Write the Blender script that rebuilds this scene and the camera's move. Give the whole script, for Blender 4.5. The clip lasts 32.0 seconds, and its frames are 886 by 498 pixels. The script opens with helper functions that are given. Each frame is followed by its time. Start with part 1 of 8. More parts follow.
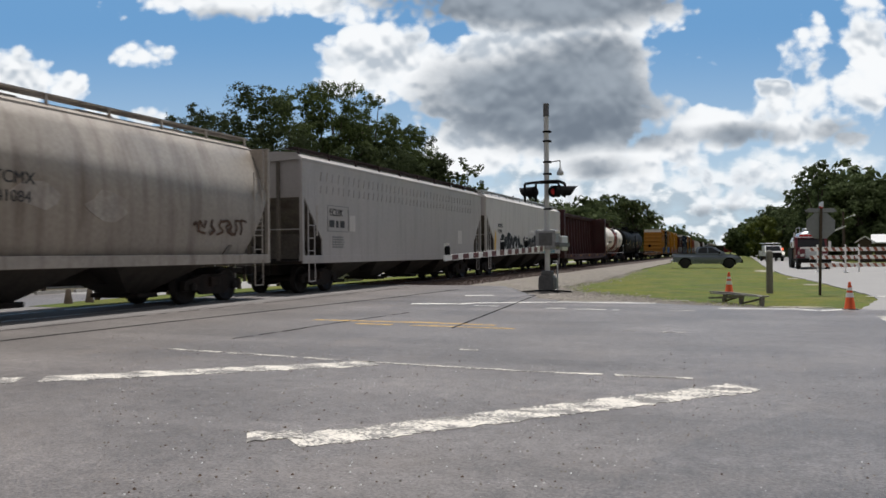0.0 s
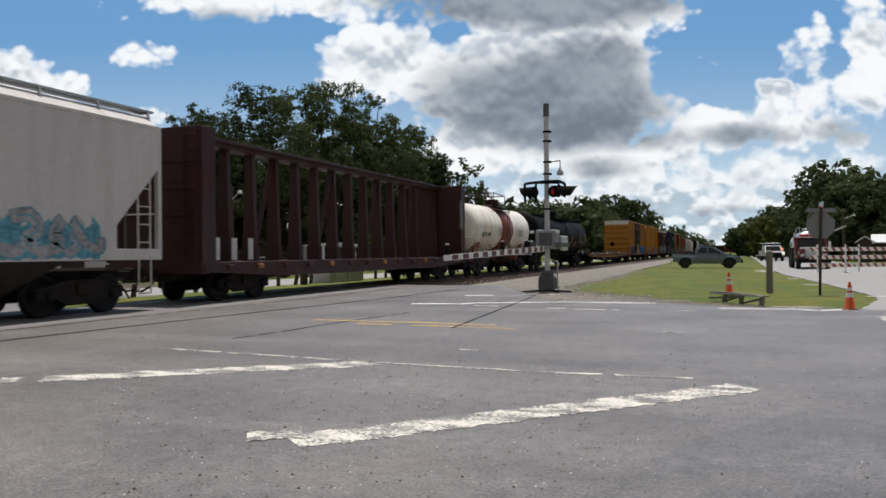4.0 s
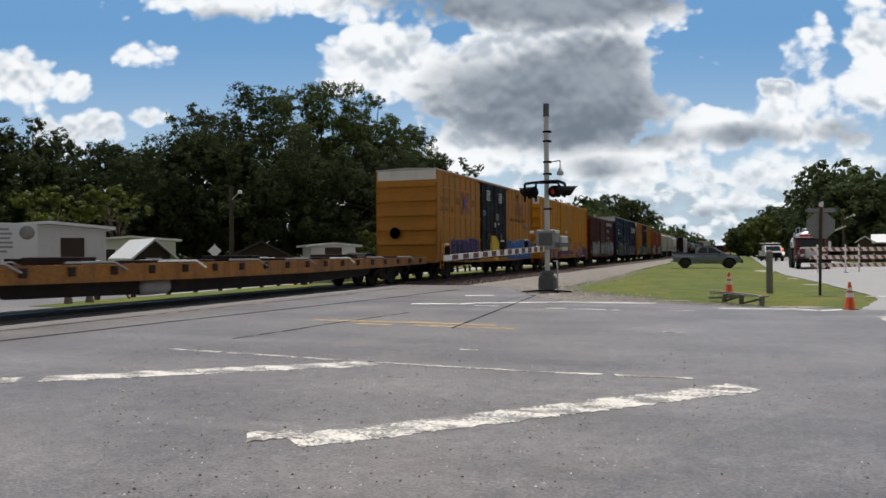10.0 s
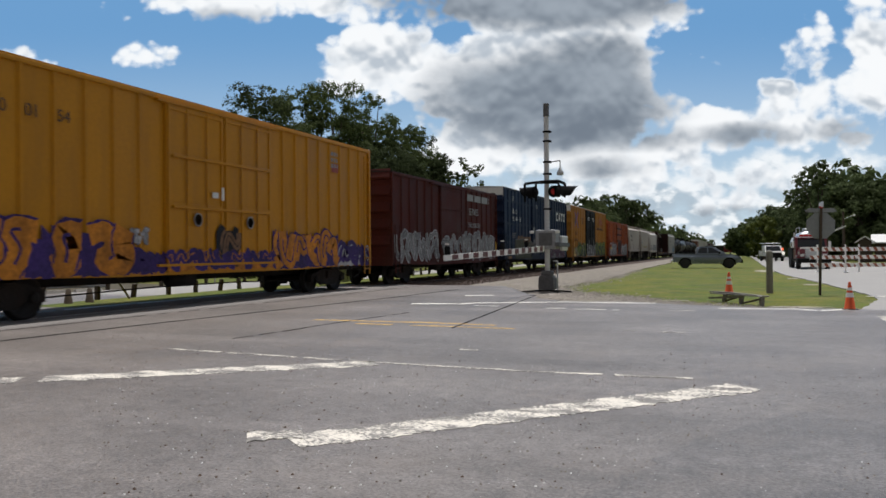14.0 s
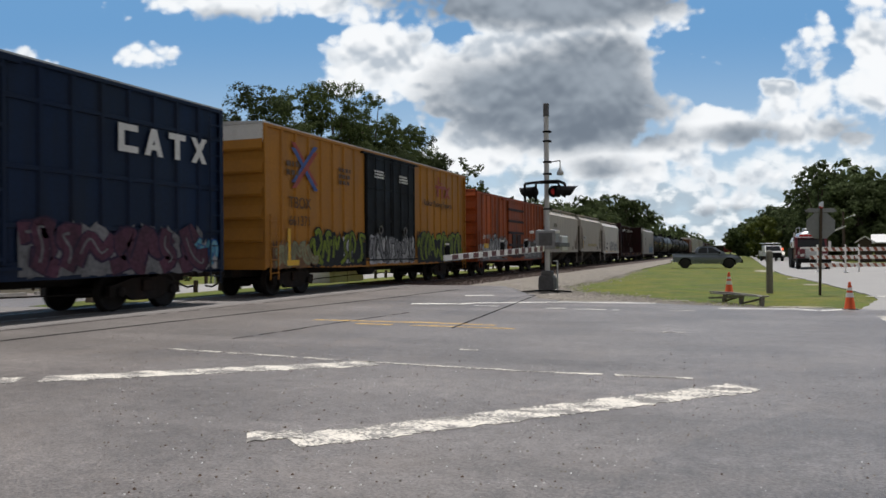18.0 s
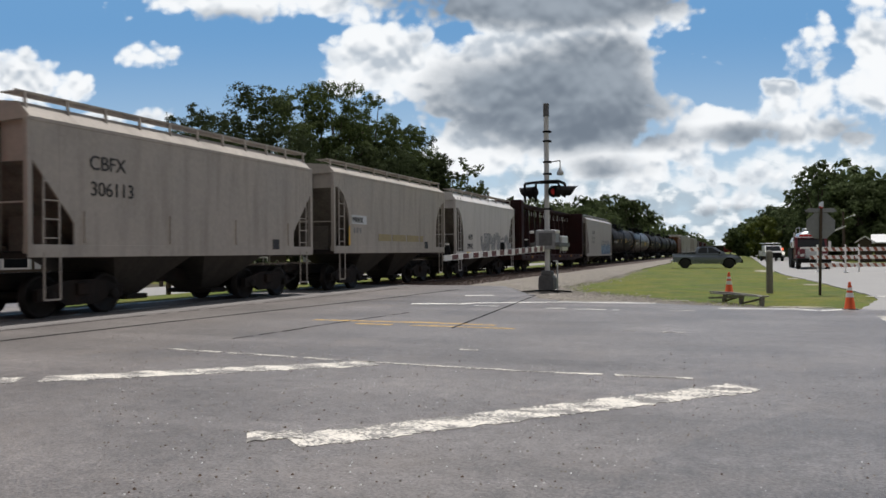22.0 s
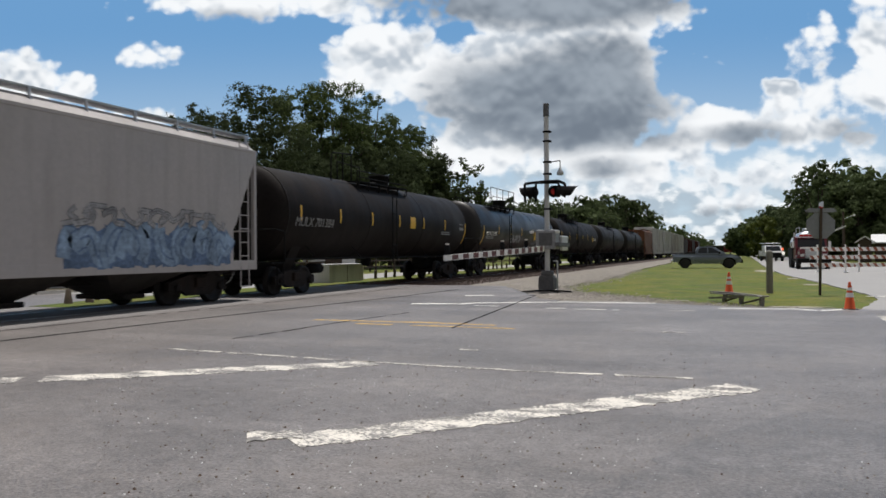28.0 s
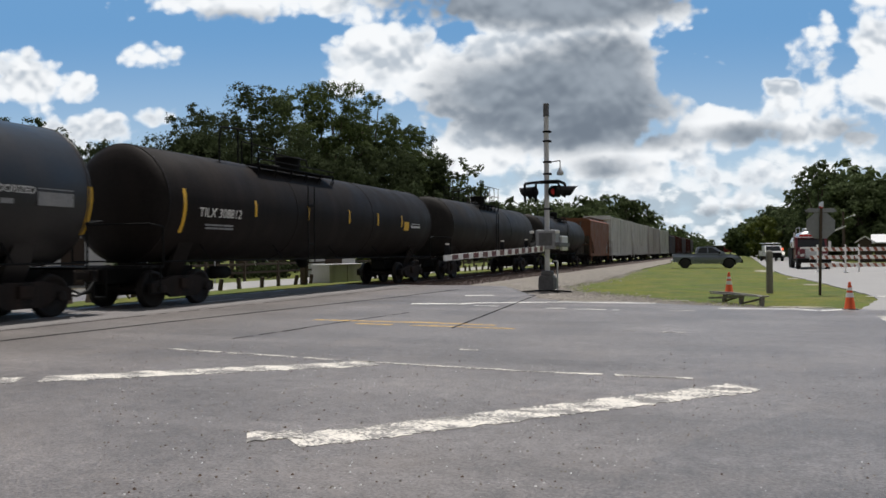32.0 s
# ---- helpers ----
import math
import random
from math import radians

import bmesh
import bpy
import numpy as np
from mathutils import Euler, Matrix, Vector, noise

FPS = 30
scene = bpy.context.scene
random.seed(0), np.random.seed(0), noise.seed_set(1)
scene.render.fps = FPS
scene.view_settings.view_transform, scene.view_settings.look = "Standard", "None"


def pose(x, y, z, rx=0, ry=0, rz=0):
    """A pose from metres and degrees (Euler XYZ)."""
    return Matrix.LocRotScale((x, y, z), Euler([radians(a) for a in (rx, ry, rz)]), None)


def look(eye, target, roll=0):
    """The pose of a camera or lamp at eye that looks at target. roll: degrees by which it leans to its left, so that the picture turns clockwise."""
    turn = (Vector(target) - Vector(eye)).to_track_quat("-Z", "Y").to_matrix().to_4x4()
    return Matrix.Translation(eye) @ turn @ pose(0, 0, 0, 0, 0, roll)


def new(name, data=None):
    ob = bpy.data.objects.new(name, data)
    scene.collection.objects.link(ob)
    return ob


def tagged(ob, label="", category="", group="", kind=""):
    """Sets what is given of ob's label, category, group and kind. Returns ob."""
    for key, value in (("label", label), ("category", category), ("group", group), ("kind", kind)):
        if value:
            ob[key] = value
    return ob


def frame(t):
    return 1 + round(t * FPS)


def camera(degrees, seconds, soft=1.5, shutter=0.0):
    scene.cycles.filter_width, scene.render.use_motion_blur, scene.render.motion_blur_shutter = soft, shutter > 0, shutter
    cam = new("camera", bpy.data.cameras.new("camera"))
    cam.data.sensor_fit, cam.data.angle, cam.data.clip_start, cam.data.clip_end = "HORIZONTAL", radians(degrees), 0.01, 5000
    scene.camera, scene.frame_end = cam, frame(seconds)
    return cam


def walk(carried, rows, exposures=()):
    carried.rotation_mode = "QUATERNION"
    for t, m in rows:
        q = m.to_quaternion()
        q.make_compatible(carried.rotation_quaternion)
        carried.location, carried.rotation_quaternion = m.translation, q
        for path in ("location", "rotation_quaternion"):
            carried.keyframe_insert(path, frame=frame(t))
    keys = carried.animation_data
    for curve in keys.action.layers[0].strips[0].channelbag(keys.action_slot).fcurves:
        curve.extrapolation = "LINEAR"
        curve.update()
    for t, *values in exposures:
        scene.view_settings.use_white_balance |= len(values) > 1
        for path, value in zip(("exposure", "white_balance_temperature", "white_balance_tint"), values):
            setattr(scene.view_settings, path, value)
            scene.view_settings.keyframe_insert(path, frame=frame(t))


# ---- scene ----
import colorsys

# ---------------------------------------------------------------- camera
cam = camera(58.5, 32.0, soft=1.6, shutter=0.2)
CAM = Matrix.Translation((0.0, 0.0, 1.31)) @ pose(0, 0, 0, 90.27, 0, 20.49) @ pose(0, 0, 0, 0, 0, -0.46)
walk(cam, [(0.0, CAM), (32.0, CAM)], exposures=[(0.0, 0.0), (32.0, 0.0)])

# ---------------------------------------------------------------- light
SUN_EL, SUN_AZ = 76.0, -6.0   # degrees; azimuth from +Y towards +X
world = bpy.data.worlds.new("world")
scene.world = world
world.use_nodes = True
wn, wl = world.node_tree.nodes, world.node_tree.links
sky = wn.new("ShaderNodeTexSky")
sky.sky_type = 'NISHITA'
sky.sun_disc = False
sky.sun_elevation = radians(SUN_EL)
sky.sun_rotation = radians(SUN_AZ)
sky.air_density, sky.dust_density = 1.0, 1.5
# half the sky is covered by white cloud
cloudy = wn.new("ShaderNodeMix")
cloudy.data_type = 'RGBA'
cloudy.inputs["Factor"].default_value = 0.6
cloudy.inputs["B"].default_value = (6.7, 6.35, 6.0, 1)
wl.new(sky.outputs[0], cloudy.inputs["A"])
wl.new(cloudy.outputs["Result"], wn["Background"].inputs[0])
wn["Background"].inputs[1].default_value = 0.058
sun = new("sun", bpy.data.lights.new("sun", "SUN"))
sun.data.energy, sun.data.angle, sun.data.color = 4.0, radians(0.53), (1.0, 0.965, 0.925)
_el, _az = radians(SUN_EL), radians(SUN_AZ)
SUN_DIR = Vector((math.sin(_az) * math.cos(_el), math.cos(_az) * math.cos(_el), math.sin(_el)))
sun.matrix_world = look(SUN_DIR * 50, (0, 0, 0))


# ---------------------------------------------------------------- materials
def mat(name, col, rough=0.6, metal=0.0, var=0.18, scale=1.2, fine=18.0, bump=0.15, dirt=None, dirt_amount=0.0,
        stretch=(1, 1, 1), island=0.0, spec=0.4):
    """A paint, metal or mineral surface: base colour with two scales of variation, optional dirt, fine relief."""
    m = bpy.data.materials.new(name)
    m.use_nodes = True
    n, l = m.node_tree.nodes, m.node_tree.links
    b = n["Principled BSDF"]
    b.inputs["Roughness"].default_value, b.inputs["Metallic"].default_value = rough, metal
    b.inputs["Specular IOR Level"].default_value = spec
    tc = n.new("ShaderNodeTexCoord")
    mp = n.new("ShaderNodeMapping")
    mp.inputs["Scale"].default_value = stretch
    l.new(tc.outputs["Object"], mp.inputs[0])
    big, small = n.new("ShaderNodeTexNoise"), n.new("ShaderNodeTexNoise")
    big.inputs["Scale"].default_value, big.inputs["Detail"].default_value = scale, 5
    small.inputs["Scale"].default_value, small.inputs["Detail"].default_value = fine, 4
    l.new(mp.outputs[0], big.inputs["Vector"])
    l.new(tc.outputs["Object"], small.inputs["Vector"])
    add = n.new("ShaderNodeMath")
    add.operation = 'ADD'
    l.new(big.outputs["Fac"], add.inputs[0])
    l.new(small.outputs["Fac"], add.inputs[1])
    rng = n.new("ShaderNodeMapRange")
    rng.inputs["From Min"].default_value, rng.inputs["From Max"].default_value = 0.65, 1.35
    rng.inputs["To Min"].default_value, rng.inputs["To Max"].default_value = 1 - var, 1 + var
    l.new(add.outputs[0], rng.inputs["Value"])
    value = rng.outputs[0]
    if island:
        oi, mul = n.new("ShaderNodeObjectInfo"), n.new("ShaderNodeMapRange")
        mul.inputs["To Min"].default_value, mul.inputs["To Max"].default_value = 1 - island, 1 + island
        l.new(oi.outputs["Random"], mul.inputs["Value"])
        mm = n.new("ShaderNodeMath")
        mm.operation = 'MULTIPLY'
        l.new(value, mm.inputs[0])
        l.new(mul.outputs[0], mm.inputs[1])
        value = mm.outputs[0]
    scl = n.new("ShaderNodeVectorMath")
    scl.operation = 'SCALE'
    scl.inputs[0].default_value = col[:3]
    l.new(value, scl.inputs["Scale"])
    out = scl.outputs[0]
    if dirt:
        dn = n.new("ShaderNodeTexNoise")
        dn.inputs["Scale"].default_value, dn.inputs["Detail"].default_value = 1.0, 7
        dm = n.new("ShaderNodeMapping")
        dm.inputs["Scale"].default_value = (1.2, 2.6, 0.35)
        l.new(tc.outputs["Object"], dm.inputs[0])
        l.new(dm.outputs[0], dn.inputs["Vector"])
        dr = n.new("ShaderNodeMapRange")
        dr.inputs["From Min"].default_value, dr.inputs["From Max"].default_value = 0.46, 0.72
        dr.inputs["To Max"].default_value = dirt_amount
        l.new(dn.outputs["Fac"], dr.inputs["Value"])
        mix = n.new("ShaderNodeMix")
        mix.data_type = 'RGBA'
        l.new(dr.outputs[0], mix.inputs["Factor"])
        l.new(out, mix.inputs["A"])
        mix.inputs["B"].default_value = (*dirt[:3], 1)
        out = mix.outputs["Result"]
    l.new(out, b.inputs["Base Color"])
    rr = n.new("ShaderNodeMapRange")
    rr.inputs["From Min"].default_value, rr.inputs["From Max"].default_value = 0.3, 0.7
    rr.inputs["To Min"].default_value, rr.inputs["To Max"].default_value = max(rough - 0.1, 0.02), min(rough + 0.12, 1)
    l.new(big.outputs["Fac"], rr.inputs["Value"])
    l.new(rr.outputs[0], b.inputs["Roughness"])
    if bump:
        bp = n.new("ShaderNodeBump")
        bp.inputs["Strength"].default_value, bp.inputs["Distance"].default_value = bump, 0.02
        l.new(small.outputs["Fac"], bp.inputs["Height"])
        l.new(bp.outputs[0], b.inputs["Normal"])
    return m


def glow(name, col, strength):
    m = bpy.data.materials.new(name)
    m.use_nodes = True
    b = m.node_tree.nodes["Principled BSDF"]
    b.inputs["Base Color"].default_value = (*col, 1)
    b.inputs["Emission Color"].default_value = (*col, 1)
    b.inputs["Emission Strength"].default_value = strength
    return m


def glass(name, tint, rough=0.05):
    m = bpy.data.materials.new(name)
    m.use_nodes = True
    b = m.node_tree.nodes["Principled BSDF"]
    b.inputs["Base Color"].default_value = (*tint, 1)
    b.inputs["Roughness"].default_value = rough
    b.inputs["Specular IOR Level"].default_value = 0.5
    return m


def worn(name, col, under, amount=0.5):
    """Road paint rubbed through to the asphalt in flecks and streaks."""
    m = mat(name, col, 0.75, var=0.12, scale=4, fine=60, bump=0.3)
    n, l = m.node_tree.nodes, m.node_tree.links
    b = n["Principled BSDF"]
    src = b.inputs["Base Color"].links[0].from_socket
    tc = n.new("ShaderNodeTexCoord")
    a, c = n.new("ShaderNodeTexNoise"), n.new("ShaderNodeTexNoise")
    a.inputs["Scale"].default_value, a.inputs["Detail"].default_value = 3.0, 6
    c.inputs["Scale"].default_value, c.inputs["Detail"].default_value = 34.0, 6
    mp = n.new("ShaderNodeMapping")
    mp.inputs["Rotation"].default_value = (0, 0, radians(-45))
    mp.inputs["Scale"].default_value = (0.8, 1.5, 1)
    l.new(tc.outputs["Object"], mp.inputs[0])
    l.new(mp.outputs[0], a.inputs["Vector"])
    l.new(mp.outputs[0], c.inputs["Vector"])
    ad = n.new("ShaderNodeMath")
    ad.operation = 'ADD'
    l.new(a.outputs["Fac"], ad.inputs[0])
    l.new(c.outputs["Fac"], ad.inputs[1])
    r = n.new("ShaderNodeMapRange")
    r.inputs["From Min"].default_value, r.inputs["From Max"].default_value = 1.22 - amount * 0.3, 1.34 - amount * 0.3
    l.new(ad.outputs[0], r.inputs["Value"])
    mx = n.new("ShaderNodeMix")
    mx.data_type = 'RGBA'
    l.new(r.outputs[0], mx.inputs["Factor"])
    l.new(src, mx.inputs["A"])
    mx.inputs["B"].default_value = (*under, 1)
    l.new(mx.outputs["Result"], b.inputs["Base Color"])
    return m


def road_surface(name, col):
    """Old asphalt: stone flecks, blotches of tar and dust, faint wheel tracks along x."""
    m = bpy.data.materials.new(name)
    m.use_nodes = True
    n, l = m.node_tree.nodes, m.node_tree.links
    b = n["Principled BSDF"]
    b.inputs["Roughness"].default_value = 0.48
    tc = n.new("ShaderNodeTexCoord")

    def noise_(scale, detail, sc=(1, 1, 1), rough=0.55):
        mp, q = n.new("ShaderNodeMapping"), n.new("ShaderNodeTexNoise")
        mp.inputs["Scale"].default_value = sc
        q.inputs["Scale"].default_value, q.inputs["Detail"].default_value, q.inputs["Roughness"].default_value = scale, detail, rough
        l.new(tc.outputs["Object"], mp.inputs[0])
        l.new(mp.outputs[0], q.inputs["Vector"])
        return q.outputs["Fac"]

    def rng(val, a, c, d, e):
        q = n.new("ShaderNodeMapRange")
        for k, x in zip(("From Min", "From Max", "To Min", "To Max"), (a, c, d, e)):
            q.inputs[k].default_value = x
        l.new(val, q.inputs["Value"])
        return q.outputs[0]

    def mul(a, c):
        q = n.new("ShaderNodeMath")
        q.operation = 'MULTIPLY'
        l.new(a, q.inputs[0])
        l.new(c, q.inputs[1])
        return q.outputs[0]
    blot = rng(noise_(0.5, 6), 0.35, 0.68, 0.74, 1.14)
    track = rng(noise_(0.9, 3, (0.06, 1, 1)), 0.35, 0.65, 0.86, 1.1)
    grain = rng(noise_(38, 3, rough=0.75), 0.33, 0.67, 0.50, 1.52)
    mott = rng(noise_(6, 5, rough=0.72), 0.32, 0.68, 0.72, 1.26)
    vor = n.new("ShaderNodeTexVoronoi")
    vor.inputs["Scale"].default_value = 55
    l.new(tc.outputs["Object"], vor.inputs["Vector"])
    fleck = rng(vor.outputs["Distance"], 0.0, 0.20, 1.9, 0.97)
    val = mul(mul(mul(blot, track), mul(grain, mott)), fleck)
    sc = n.new("ShaderNodeVectorMath")
    sc.operation = 'SCALE'
    sc.inputs[0].default_value = col
    l.new(val, sc.inputs["Scale"])
    mx = n.new("ShaderNodeMix")
    mx.data_type = 'RGBA'
    l.new(rng(noise_(0.8, 5), 0.5, 0.75, 0.0, 0.4), mx.inputs["Factor"])
    l.new(sc.outputs[0], mx.inputs["A"])
    mx.inputs["B"].default_value = (0.20, 0.168, 0.145, 1)
    l.new(mx.outputs["Result"], b.inputs["Base Color"])
    bp = n.new("ShaderNodeBump")
    bp.inputs["Strength"].default_value, bp.inputs["Distance"].default_value = 0.4, 0.010
    l.new(mul(grain, fleck), bp.inputs["Height"])
    l.new(bp.outputs[0], b.inputs["Normal"])
    return m


GRIME = (0.05, 0.042, 0.035)
RUST = (0.11, 0.045, 0.022)
M = {}
M["asphalt"] = road_surface("asphalt", (0.178, 0.160, 0.151))
M["seam"] = mat("tar_seam", (0.012, 0.012, 0.012), 0.85, spec=0.1)
M["white_line"] = worn("worn_white_line", (0.66, 0.62, 0.555), (0.19, 0.18, 0.17), 0.97)
M["bright_line"] = worn("fresh_white_line", (0.74, 0.72, 0.68), (0.3, 0.29, 0.27), 0.55)
M["yellow_line"] = worn("worn_yellow_line", (0.62, 0.40, 0.12), (0.24, 0.20, 0.15), 0.6)
M["concrete"] = mat("concrete", (0.34, 0.33, 0.31), 0.85, var=0.2, scale=1.0, fine=30, bump=0.3)
M["panel"] = mat("crossing_panel", (0.19, 0.176, 0.17), 0.85, var=0.25, scale=0.6, fine=40, bump=0.3)
M["ballast"] = mat("ballast", (0.052, 0.035, 0.028), 0.95, var=0.45, scale=1.5, fine=22, bump=0.9, dirt=(0.075, 0.047, 0.034), dirt_amount=0.5)
M["gravel"] = mat("gravel", (0.215, 0.190, 0.168), 0.95, var=0.45, scale=1.2, fine=20, bump=0.9, dirt=(0.14, 0.15, 0.05), dirt_amount=0.35)
M["pale_stone"] = mat("pale_roadside_stone", (0.25, 0.228, 0.205), 0.95, var=0.6, scale=9.0, fine=25, bump=0.5)
M["leaf_litter"] = mat("leaf_litter", (0.075, 0.062, 0.045), 0.95, var=0.4, scale=0.8, fine=14, bump=0.6, dirt=(0.05, 0.06, 0.02), dirt_amount=0.6)
M["sand"] = mat("pale_sandy_gravel", (0.34, 0.31, 0.26), 0.95, var=0.3, scale=2, fine=25, bump=0.6, dirt=(0.13, 0.14, 0.03), dirt_amount=0.7)
M["grit_glint"] = mat("pale_chips_and_glints", (0.6, 0.6, 0.6), 0.5, var=0.3)
M["rail"] = mat("rusty_rail", (0.10, 0.055, 0.04), 0.6, metal=0.5, var=0.2)
M["rail_top"] = mat("polished_rail_head", (0.5, 0.5, 0.52), 0.25, metal=1.0, var=0.1)
M["tie"] = mat("creosoted_tie", (0.07, 0.045, 0.032), 0.9, var=0.3, scale=2, fine=20, bump=0.5, stretch=(0.4, 3, 3), island=0.3)
M["grass"] = mat("grass_blade", (0.10, 0.14, 0.014), 0.8, var=0.35, scale=0.5, fine=6, bump=0)


def turf(name):
    """Mown grass: green, yellowed and worn patches at three scales."""
    m = mat(name, (0.080, 0.108, 0.007), 0.95, var=0.4, scale=0.6, fine=14, bump=0.8)
    n, l = m.node_tree.nodes, m.node_tree.links
    b = n["Principled BSDF"]
    src = b.inputs["Base Color"].links[0].from_socket
    tc = n.new("ShaderNodeTexCoord")
    for scale, lo, hi, amt, col in ((0.35, 0.44, 0.58, 0.85, (0.135, 0.132, 0.010)), (1.1, 0.50, 0.62, 0.7, (0.150, 0.132, 0.030)), (0.7, 0.53, 0.64, 0.75, (0.042, 0.070, 0.010)), (5.0, 0.52, 0.66, 0.6, (0.045, 0.065, 0.012))):
        q, r, x = n.new("ShaderNodeTexNoise"), n.new("ShaderNodeMapRange"), n.new("ShaderNodeMix")
        q.inputs["Scale"].default_value, q.inputs["Detail"].default_value = scale, 6
        l.new(tc.outputs["Object"], q.inputs["Vector"])
        r.inputs["From Min"].default_value, r.inputs["From Max"].default_value, r.inputs["To Max"].default_value = lo, hi, amt
        l.new(q.outputs["Fac"], r.inputs["Value"])
        x.data_type = 'RGBA'
        l.new(r.outputs[0], x.inputs["Factor"])
        l.new(src, x.inputs["A"])
        x.inputs["B"].default_value = (*col, 1)
        src = x.outputs["Result"]
    l.new(src, b.inputs["Base Color"])
    return m


M["grass_ground"] = turf("mown_turf")
M["asphalt_patch"] = road_surface("newer_asphalt", (0.148, 0.135, 0.130))
M["steel"] = mat("truck_cast_steel", (0.012, 0.0095, 0.0085), 0.9, var=0.35, scale=3, fine=25, bump=0.3, dirt=RUST, dirt_amount=0.10)
M["wheel"] = mat("wheel_steel", (0.016, 0.013, 0.012), 0.65, metal=0.3, var=0.3, scale=4)
M["black"] = mat("black_tank_paint", (0.0155, 0.0130, 0.0122), 0.62, var=0.3, scale=0.8, fine=14, bump=0.04, dirt=(0.028, 0.022, 0.020), dirt_amount=0.5, spec=0.10)
M["satin_black"] = mat("satin_black_tank_paint", (0.018, 0.0165, 0.0165), 0.42, var=0.3, scale=0.8, fine=14, bump=0.04, dirt=(0.030, 0.025, 0.024), dirt_amount=0.5, spec=0.32)
M["matt_black"] = mat("sooty_black_tank_paint", (0.0055, 0.0050, 0.0052), 0.7, var=0.4, scale=0.8, fine=14, bump=0.06, dirt=(0.014, 0.012, 0.0115), dirt_amount=0.5, spec=0.12)
M["dark_grey"] = mat("dark_grey_tank_paint", (0.024, 0.022, 0.021), 0.6, var=0.35, scale=0.8, fine=14, bump=0.06, dirt=(0.05, 0.043, 0.04), dirt_amount=0.4, spec=0.12)
M["black_part"] = mat("black_fitting", (0.007, 0.007, 0.007), 0.75, var=0.3, spec=0.15)
M["white_tank"] = mat("white_tank_paint", (0.84, 0.79, 0.71), 0.45, var=0.1, scale=0.7, fine=12, bump=0.05, dirt=(0.42, 0.24, 0.13), dirt_amount=0.38)
M["red_band"] = mat("faded_red_band", (0.21, 0.046, 0.028), 0.5, var=0.25, dirt=(0.12, 0.035, 0.02), dirt_amount=0.5)
M["hop_grey"] = mat("pale_grey_hopper_paint", (0.415, 0.388, 0.380), 0.5, var=0.08, scale=0.5, fine=10, bump=0.05, dirt=(0.26, 0.24, 0.22), dirt_amount=0.35)
M["hop_white"] = mat("white_hopper_paint", (0.595, 0.562, 0.545), 0.5, var=0.08, scale=0.5, fine=10, bump=0.05, dirt=(0.33, 0.3, 0.27), dirt_amount=0.35)
M["hop_tan"] = mat("dusty_tan_hopper_paint", (0.37, 0.33, 0.29), 0.55, var=0.18, scale=0.6, fine=10, bump=0.06, dirt=(0.12, 0.088, 0.07), dirt_amount=0.6)
M["hop_cement"] = mat("grey_cement_hopper_paint", (0.42, 0.378, 0.338), 0.6, var=0.12, scale=0.6, fine=10, bump=0.08, dirt=(0.22, 0.19, 0.16), dirt_amount=0.45)
# hopper ends: grime, with the shade there also put into the colour
M["end_grime_shade"] = mat("grimy_shaded_end_sheet", (0.15, 0.13, 0.112), 0.8, var=0.3, scale=1.2, fine=12, bump=0.1, dirt=(0.04, 0.034, 0.03), dirt_amount=0.7)
# discharge hoppers, much darker than the car sides
M["under_dark"] = mat("dark_underside_sheet", (0.042, 0.036, 0.031), 0.85, var=0.35, scale=1.2, fine=12, bump=0.1, dirt=(0.015, 0.013, 0.012), dirt_amount=0.7)
M["hop_rubbed"] = mat("rubbed_tan_paint", (0.40, 0.355, 0.31), 0.6, var=0.3, scale=2.0, fine=10, bump=0.05, dirt=(0.2, 0.15, 0.12), dirt_amount=0.7)
M["hop_orange"] = mat("orange_brown_hopper_paint", (0.174, 0.065, 0.028), 0.6, var=0.15, dirt=GRIME, dirt_amount=0.4)
M["box_tan"] = mat("sun_faded_yellow_paint", (0.37, 0.163, 0.024), 0.55, var=0.12, scale=0.5, fine=10, bump=0.06, dirt=(0.24, 0.12, 0.04), dirt_amount=0.4, spec=0.2)
M["box_yellow"] = mat("bright_yellow_paint", (0.46, 0.203, 0.010), 0.5, var=0.1, scale=0.5, fine=10, bump=0.05, dirt=(0.28, 0.13, 0.02), dirt_amount=0.35, spec=0.2)
M["box_red"] = mat("oxide_red_paint", (0.064, 0.015, 0.012), 0.65, var=0.25, scale=0.6, fine=12, bump=0.08, dirt=(0.05, 0.025, 0.02), dirt_amount=0.45, spec=0.15)
M["box_blue"] = mat("deep_blue_paint", (0.0035, 0.0115, 0.036), 0.55, var=0.3, scale=0.5, fine=12, bump=0.06, dirt=(0.006, 0.010, 0.020), dirt_amount=0.6, spec=0.22)
M["box_orange"] = mat("faded_orange_red_paint", (0.27, 0.060, 0.018), 0.6, var=0.25, scale=0.5, fine=12, bump=0.08, dirt=(0.09, 0.032, 0.018), dirt_amount=0.65, spec=0.2)
M["box_grey"] = mat("dirty_white_boxcar_paint", (0.54, 0.54, 0.53), 0.6, var=0.15, dirt=(0.22, 0.2, 0.18), dirt_amount=0.5)
M["box_dark"] = mat("black_door_paint", (0.008, 0.008, 0.009), 0.6, var=0.3, dirt=(0.02, 0.018, 0.016), dirt_amount=0.4, spec=0.15)
M["box_tan_panel"] = mat("sun_faded_yellow_panel", (0.37, 0.163, 0.024), 0.55, var=0.14, scale=0.6, fine=10, bump=0.06, dirt=(0.24, 0.12, 0.04), dirt_amount=0.45, island=0.07, spec=0.2)
